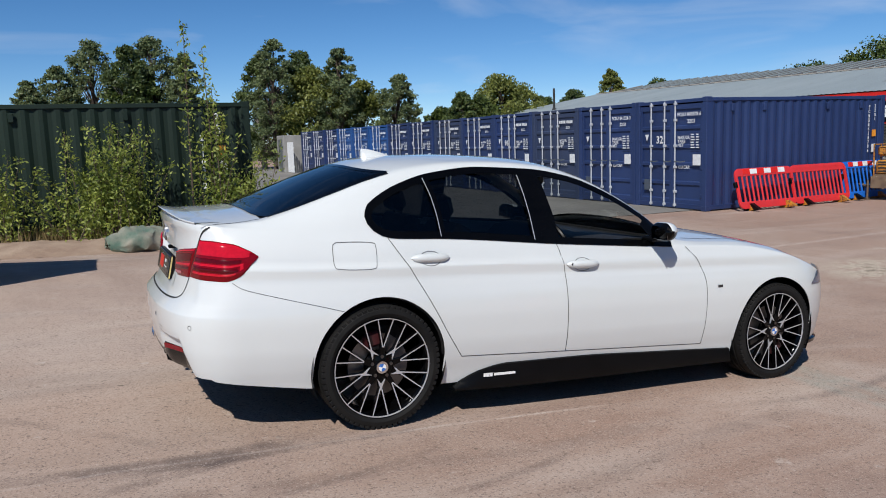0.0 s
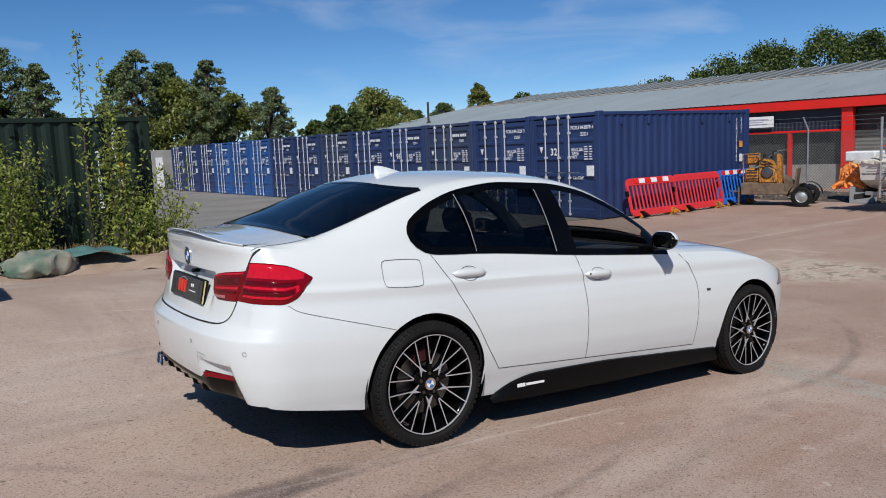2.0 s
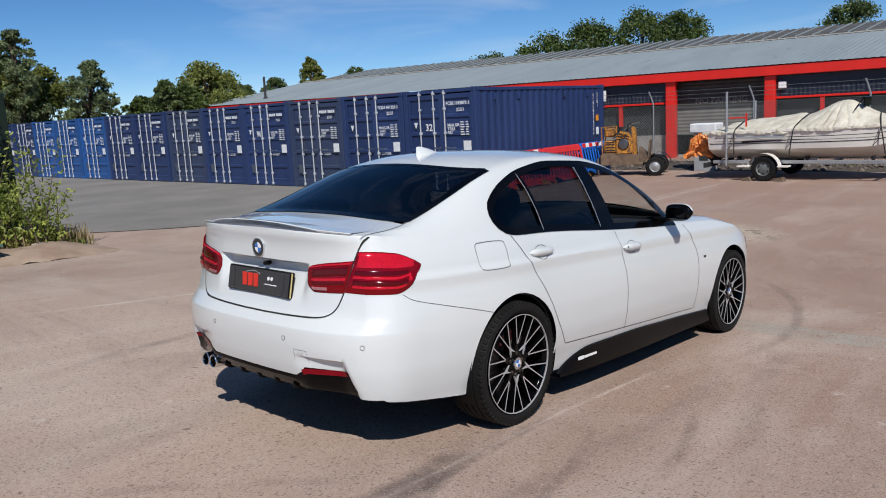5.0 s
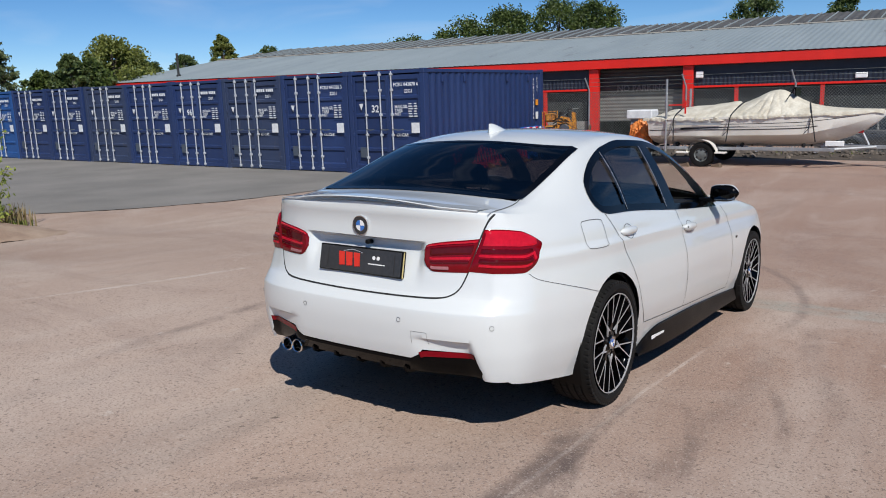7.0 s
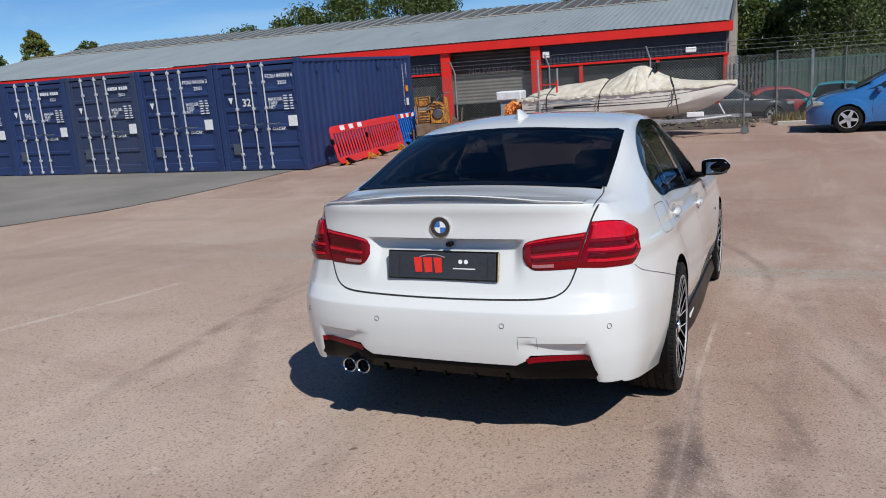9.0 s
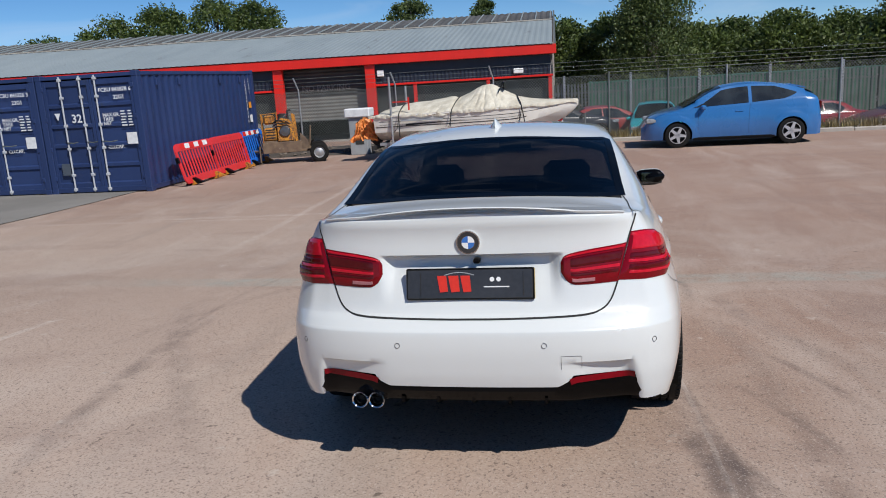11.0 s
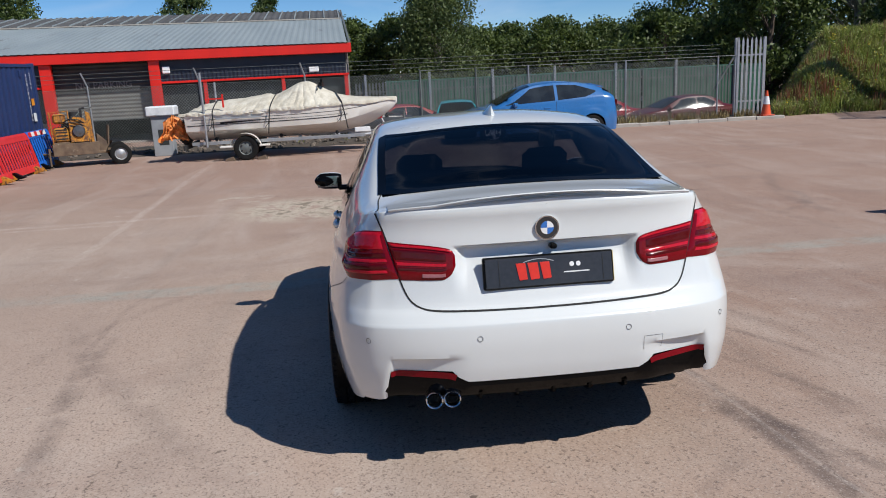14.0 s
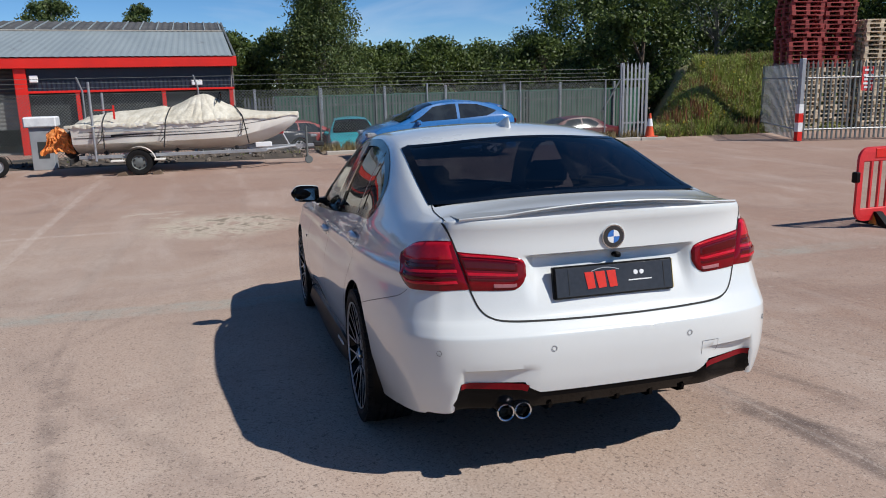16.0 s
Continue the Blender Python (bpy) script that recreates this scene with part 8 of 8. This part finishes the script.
# ---- plants ----
def leaf_cloud(pts, size, rng, aspect=0.5, flat=0.0):
    """Many small folded leaves at given places, as vertices and faces."""
    n = len(pts)
    s = size * rng.uniform(0.65, 1.3, n)[:, None]
    d = rng.normal(size=(n, 3))
    d[:, 2] = d[:, 2] * (1 - flat) - 0.25
    d /= np.linalg.norm(d, axis=1)[:, None]
    u = np.cross(d, rng.normal(size=(n, 3)))
    u /= np.linalg.norm(u, axis=1)[:, None] + 1e-9
    p = np.asarray(pts)
    v = np.stack([p - d * s, p + u * s * aspect, p + d * s, p - u * s * aspect], 1).reshape(-1, 3)
    return v, np.arange(4 * n).reshape(-1, 4)


def cloud_mesh(name, v, f, material):
    me = bpy.data.meshes.new(name)
    me.from_pydata(v.tolist(), [], f.tolist())
    me.materials.append(material)
    return me


def tree(m, h, r, material, label, seed, form="broad", leaves=4200, size=0.26, bark=BARK, base=0.18, clumps=46):
    rng = np.random.default_rng(seed)
    t = thing("tree", m, label, "tree")
    wood = Bag()
    lean = rng.uniform(-0.05, 0.05, 2)
    stem = [(lean[0] * k * h + 0.15 * math.sin(k * 5 + seed), lean[1] * k * h, h * 0.92 * k) for k in np.linspace(0, 1, 8)]
    wood.tube(stem, [0.045 * h * (1 - 0.9 * k) * 0.6 + 0.02 for k in np.linspace(0, 1, 8)], 7)
    cl = []
    for i in range(clumps):
        if form in ("broad", "layered"):
            k = base + (1 - base) * rng.uniform(0, 1) ** 0.8
            rad = r * math.sin(math.pi * min(0.98, 0.18 + 0.8 * (k - base) / (1 - base))) ** 0.7
        elif form == "pine":
            k = base + (1 - base) * rng.uniform(0, 1) ** 1.35
            rad = r * (1 - (k - base) / (1 - base)) ** 0.75 * rng.uniform(0.7, 1.1) + 0.05
        else:
            k = base + (1 - base) * rng.uniform(0, 1)
            rad = r * (1 - 0.75 * (k - base) / (1 - base)) * rng.uniform(0.7, 1.1)
        a = rng.uniform(0, 2 * math.pi)
        q = rng.uniform(0.15 if form == "pine" else 0.4, 1.0)
        c = np.array([stem[min(7, int(k * 7))][0] + rad * q * math.cos(a), stem[min(7, int(k * 7))][1] + rad * q * math.sin(a), k * h])
        cl.append((c, r * (rng.uniform(0.13, 0.24) if form == "layered" else rng.uniform(0.17, 0.34)) * (0.75 if k > 0.85 else 1) * ((1.9 - 1.35 * k) if form == "pine" else 1)))
        if i % 2 == 0:
            j = min(6, max(1, int((k - 0.15) * 7)))
            wood.tube([stem[j], tuple((np.array(stem[j]) + c) / 2 + np.array([0, 0, 0.15])), tuple(c)], [0.012 * h * 0.5, 0.02, 0.008], 5)
    part("trunk", wood, bark, t)
    per = leaves // clumps
    pts = []
    for c, cr in cl:
        d = rng.normal(size=(per, 3))
        d /= np.linalg.norm(d, axis=1)[:, None]
        rr = cr * rng.uniform(0.2, 1.1, per)[:, None]
        sq = np.array([1.1, 1.1, 0.62]) if form == "layered" else np.array([1.0, 1.0, 0.6 if form == "pine" else (1.3 if form == "weeping" else 0.75)])
        pts.append(c + d * rr * sq)
    v, f = leaf_cloud(np.concatenate(pts), size, rng, 0.55)
    part("crown", cloud_mesh("crown", v, f, material), None, t)
    return t


def shrub(m, h, w, material, label, seed, stems=14, leaves=110, size=0.05, spread=0.5, thick=0.012):
    """Upright shoots with leaves along them."""
    rng = np.random.default_rng(seed)
    t = thing("shrub", m, label, "shrub")
    wood, pts = Bag(), []
    for i in range(stems):
        a, hh = rng.uniform(0, 2 * math.pi), h * rng.uniform(0.45, 1.0) if i else h
        bx, by = rng.normal(0, w * 0.25, 2)
        ex, ey = bx + w * spread * math.cos(a) * rng.uniform(0.2, 1), by + w * spread * 0.6 * math.sin(a) * rng.uniform(0.2, 1)
        path = [(bx + (ex - bx) * k**1.4, by + (ey - by) * k**1.4, hh * k) for k in np.linspace(0, 1, 6)]
        wood.tube(path, [thick * (1 - 0.75 * k) for k in np.linspace(0, 1, 6)], 5)
        for k in rng.uniform(0.12, 1, leaves):
            j = k * 5
            q = int(min(4, j))
            p = np.array(path[q]) * (1 - j + q) + np.array(path[q + 1]) * (j - q)
            pts.append(p + rng.normal(0, 0.05 + 0.16 * w * (1 - k) * 0.6, 3))
    tagged(part("stem", wood, BARK, t), kind="stuff")
    v, f = leaf_cloud(np.array(pts), size, rng, 0.42)
    v[:, 2] = np.maximum(v[:, 2], 0.01)
    part("leaves", cloud_mesh("leaves", v, f, material), None, t)
    return t


def tufts(name, places, hgt, material, label, seed, blades=9, width=0.012, lean=0.35):
    rng = np.random.default_rng(seed)
    v, f = [], []
    for x, y, z in places:
        for _ in range(blades):
            a, hh = rng.uniform(0, 2 * math.pi), hgt * rng.uniform(0.5, 1.2)
            o = rng.normal(0, 0.05, 2)
            c, s = math.cos(a), math.sin(a)
            l = lean * hh * rng.uniform(0.2, 1.2)
            n = len(v)
            v += [(x + o[0] - s * width, y + o[1] + c * width, z - 0.02), (x + o[0] + s * width, y + o[1] - c * width, z - 0.02), (x + o[0] + c * l * 0.4 + s * width * 0.7, y + o[1] + s * l * 0.4 - c * width * 0.7, z + hh * 0.6), (x + o[0] + c * l * 0.4 - s * width * 0.7, y + o[1] + s * l * 0.4 + c * width * 0.7, z + hh * 0.6), (x + o[0] + c * l, y + o[1] + s * l, z + hh)]
            f += [(n, n + 1, n + 2, n + 3), (n + 3, n + 2, n + 4)]
    b = Bag()
    b.v, b.f = v, f
    me = bpy.data.meshes.new(name)
    me.from_pydata(v, [], f)
    me.materials.append(material)
    return tagged(new(name, me), label, "weeds", kind="stuff")


# shrubs before the green container
shrub(on_ground(-0.75, 10.25), 2.15, 1.25, LEAF_WILLOW, "bushy yellow-green willow shrub before the green container", 11, 36, 190, 0.037, 0.62)
shrub(on_ground(-1.0, 10.45), 1.5, 1.3, LEAF_WILLOW, "low yellow-green shrub before the green container", 12, 24, 170, 0.037, 0.6)
shrub(on_ground(1.15, 10.35), 3.95, 0.7, LEAF_WILLOW, "tall slender sapling before the green container", 13, 6, 300, 0.045, 0.3, 0.02)
shrub(on_ground(1.25, 10.3), 1.9, 1.3, LEAF_WILLOW, "spreading willow shrub at the container's corner", 14, 24, 110, 0.04, 0.75)
shrub(on_ground(1.8, 10.2), 1.1, 1.0, LEAF_WILLOW, "low willow shrub at the container's corner", 15, 14, 100, 0.038, 0.8)
shrub(on_ground(-2.6, 10.3), 1.6, 0.8, LEAF_WILLOW, "yellow-green shrub before the green container", 16, 14, 110, 0.04, 0.6)
rngw = np.random.default_rng(5)
tufts("dry_grass", [(x, y, ground_z(x, y) + 0.05) for x, y in zip(rngw.uniform(-4.5, 2.6, 260), rngw.uniform(9.9, 10.9, 260))], 0.3, GRASS_DRY, "dry grass along the container's foot", 6, 8)
tufts("green_weeds", [(x, y, ground_z(x, y)) for x, y in zip(rngw.uniform(1.2, 2.5, 60), rngw.uniform(9.9, 10.8, 60))], 0.15, GRASS_GREEN, "low green weeds at the container's corner", 7, 9)
tufts("kerb_weeds", [(x, y, ground_z(x, y) + 0.05) for x, y in zip(rngw.uniform(18.98, 20.6, 420), rngw.uniform(-12.1, -1.2, 420))], 0.24, GRASS_DRY, "dry weeds along the fence", 8, 8)
tufts("fence_weeds", [(x, y, ground_z(x, y)) for x, y in zip(rngw.uniform(19.0, 20.6, 90), rngw.uniform(-12.1, 9.0, 90))], 0.16, GRASS_GREEN, "green weeds along the fence", 9, 8)
rows = []
for x in np.linspace(18.3, 21.5, 14):
    rows.append([(float(x), float(y), ground_z(float(x), float(y)) + 0.14 * math.sin(math.pi * (x - 18.3) / 3.2) * (0.8 + 0.5 * noise.noise((float(x) * 2, float(y) * 2, 0)))) for y in np.linspace(-0.6, 9.6, 40)])
# dark soil, blackened further to stand for the boat's shadow
solid("rubble_verge", Bag().grid(rows), mat("earth_in_boat_shade", (0.085, 0.066, 0.05), (0.055, 0.045, 0.036), rough=0.95, scale=3, fine=40, bump=0.01), "rubble and earth along the fence behind the boat", "earth", kind="structure")

rub = Bag()
# stones are darkened too, to match the shadow painted on the verge
rubr = random.Random(8)
for i in range(420):
    x, y, s = rubr.uniform(18.4, 20.9), rubr.uniform(-0.8, 9.4), rubr.uniform(0.02, 0.09)
    rub.lathe([(0, s), (s * 0.8, s * 0.6), (s, 0.0)], 6, "z", m=pose(x, y, ground_z(x, y) + 0.10 * math.sin(math.pi * min(1, max(0, (x - 18.3) / 2.6))), rubr.uniform(-30, 30), rubr.uniform(-30, 30), rubr.uniform(0, 180)))
tagged(solid("rubble", rub, mat("mixed_rubble", (0.17, 0.14, 0.115), (0.07, 0.057, 0.047), rough=0.95, scale=4), "scattered rubble along the fence behind the boat", "rubble", smooth=False), kind="stuff")
# overgrown bank
rows = [[(float(x), float(y - 0.56 * (x - 19.2)), bank_z(float(x), float(y - 0.56 * (x - 19.2))) - 0.12 + 0.08 * noise.noise((float(x) * 2, float(y) * 2, 3))) for y in np.linspace(-12.2, -40, 60)] for x in np.linspace(19.2, 46, 50)]
solid("bank", Bag().grid(rows), mat("bank_soil", (0.15, 0.15, 0.06), (0.20, 0.18, 0.09), rough=0.95, scale=2, fine=20, bump=0.02), "overgrown grassy bank beside the gate", "bank", kind="structure")
px = rngw.uniform(19.5, 26, 5200)
py = -12.4 - 0.56 * (px - 19.4) - rngw.uniform(0, 1, 5200) ** 1.2 * 9
spots = [(float(x), float(y), bank_z(float(x), float(y)) - 0.08) for x, y in zip(px, py)]
tufts("bank_grass", spots[:3000], 0.40, GRASS_GREEN, "long green grass and weeds on the bank", 20, 10, 0.015, 0.7)
tufts("bank_dry_grass", spots[3000:4600], 0.46, GRASS_DRY, "dry yellow grass on the bank", 21, 8, 0.011, 0.5)
docks = [s for s in spots if noise.noise((s[0] * 0.7, s[1] * 0.7, 2.0)) > 0.2][:230]
tufts("bank_docks", docks + [(x, y, bank_z(x, y)) for x, y in zip(rngw.uniform(20.0, 21.6, 70), rngw.uniform(-14.9, -13.4, 70))], 0.62, DOCK_BROWN, "rust-brown dock stems on the bank", 22, 4, 0.018, 0.15)
herb = np.array([spots[i % 5200] for i in range(26000)]) + rngw.normal(0, 1, (26000, 3)) * np.array([0.12, 0.12, 0.0]) + np.stack([np.zeros(26000), np.zeros(26000), rngw.uniform(0.02, 0.38, 26000)], 1)
v, f = leaf_cloud(herb, 0.055, rngw, 0.4, 0.3)
tagged(new("bank_herbs", cloud_mesh("bank_herbs", v, f, GRASS_GREEN)), "leafy green herbs covering the bank", "weeds", kind="stuff")
bloom = np.array([s for s in spots if noise.noise((s[0] * 0.9, s[1] * 0.9, 8.0)) > 0.3][:55])
bloom = np.repeat(bloom, 4, 0) + rngw.normal(0, 0.06, (len(bloom) * 4, 3)) + np.array([0, 0, 0.48])
v, f = leaf_cloud(bloom, 0.03, rngw, 0.8, 0.5)
tagged(new("yellow_flowers", cloud_mesh("yellow_flowers", v, f, leaf_mat("yellow_petals", (0.55, 0.42, 0.02), (0.7, 0.55, 0.05), 0.3))), "small yellow ragwort flowers on the bank", "flowers", kind="stuff")

# trees: beyond the containers
TREES = [(-3.8, 55.5, 6.6, 1.1, "p"), (-2.0, 57.5, 7.7, 1.6, "p"), (0.6, 59.5, 9.7, 2.1, "p"), (2.5, 56.4, 9.0, 1.5, "b"), (5.0, 58.2, 10.0, 2.1, "p"), (6.7, 55.0, 8.5, 1.3, "p"), (3.8, 57.3, 7.6, 1.9, "o"), (12.5, 58.0, 8.6, 1.4, "b"), (12.7, 54.9, 9.6, 1.6, "p"),
         (15.3, 56.3, 8.9, 1.8, "b"), (17.0, 52.6, 8.8, 1.5, "p"), (16.3, 54.9, 7.6, 2.6, "y"), (20.3, 55.7, 6.5, 2.0, "y"), (21.5, 52.1, 6.8, 1.5, "p"), (25.7, 52.4, 4.2, 1.5, "o"), (25.9, 49.0, 5.2, 1.1, "b"), (27.9, 50.2, 5.0, 1.5, "o"), (31.5, 52.8, 6.6, 2.7, "y"), (46.0, 73.2, 6.8, 2.4, "y"), (49.6, 74.5, 6.4, 1.9, "b"), (49.0, 67.7, 6.7, 1.6, "b"), (54.1, 67.6, 9.0, 1.3, "y"), (60.2, 66.6, 8.2, 1.7, "b"),
         (62, 47, 7.6, 3.4, "o"), (64, 42, 9.0, 3.8, "o"), (64, 37, 9.6, 4.0, "o"), (65, 32, 10.2, 4.2, "o"), (66, 28, 9.8, 3.4, "o"), (64, 22.5, 6.6, 2.8, "o"), (62, 13.6, 8.6, 2.4, "b"), (62, 7.6, 8.2, 1.8, "b"),
         (60, 0.8, 7.6, 3.0, "o"), (57, -2.6, 7.2, 2.8, "o"), (52, -5.6, 9.6, 2.9, "w"), (60, -9.0, 7.4, 3.4, "o"), (62, -12.5, 7.8, 3.2, "o"), (58, -15.5, 7.8, 3.4, "o"), (60, -19.5, 7.6, 3.4, "o"), (56, -22.5, 8.6, 3.6, "b"), (52, -25.5, 9.8, 3.8, "o"), (50, -29.5, 11.0, 4.2, "o"),
         (48, -34, 12.0, 4.4, "o"), (46, -39, 12.5, 4.6, "o"), (44, -44, 13.0, 4.6, "o"), (42, -30, 9.6, 3.6, "b"), (38, -34, 9.4, 3.6, "o"), (36, -39, 10.5, 4.0, "o"), (34, -30, 7.6, 3.0, "o"), (32, -44, 12.0, 4.4, "o"), (30, -36, 9.5, 3.6, "o"), (27, -40, 10.5, 4.0, "o"), (41, -24, 7.4, 3.0, "o"), (46, -19.5, 7.0, 3.0, "o")]
KIND = {"p": (LEAF_DARK, "dark green pine tree beyond the yard", "layered", 0.2, 0.06), "o": (LEAF_OAK, "leafy green broadleaf tree beyond the yard", "broad", 0.27, 0.1), "b": (LEAF_BIRCH, "light green open-crowned tree beyond the yard", "broad", 0.22, 0.15), "y": (LEAF_OLIVE, "olive green broadleaf tree beyond the yard", "broad", 0.25, 0.1), "w": (LEAF_BIRCH, "tall drooping birch tree beyond the fence", "weeping", 0.2, 0.15)}
for i, (x, y, h, r, k) in enumerate(TREES):
    material, label, form, size, base = KIND[k]
    z = -2.0 if x > 40 and y < 50 else -0.3
    if x > 45 and -24 < y < 3 and k != "w":
        h *= 0.64 if y < -4 else 0.78
    tree(pose(x, y, z, 0, 0, i * 37), h - z, r * 1.35, material, label, 100 + i, form, 48000 if k == "w" else 15000, size * 0.5, PALE_BARK if k in "bw" else BARK, base, {"p": 190, "w": 260}.get(k, 110))
# far wooded hill
rng9 = np.random.default_rng(9)
pts = []
for i in range(1000):
    # clusters from 520 on are added unseen behind the camera, for reflections
    a = radians(rng9.uniform(-75, 100) if i < 520 else rng9.uniform(100, 285))
    d = rng9.uniform(90, 135)
    hh = 3.2 + 2.4 * noise.noise((a * 3, 0.5, 0)) + (3.5 if a < -0.05 else 0.0)
    c = np.array([d * math.cos(a), d * math.sin(a), rng9.uniform(-2, max(1.0, hh))])
    pts.append(c + rng9.uniform(-1, 1, (110, 3)) * np.array([3.2, 3.2, 1.6]))
v, f = leaf_cloud(np.concatenate(pts), 0.34, rng9, 0.6)
tagged(new("far_woods", cloud_mesh("far_woods", v, f, LEAF_OAK)), "dark green woods on the far rise, added behind the view too", "woods", kind="stuff")
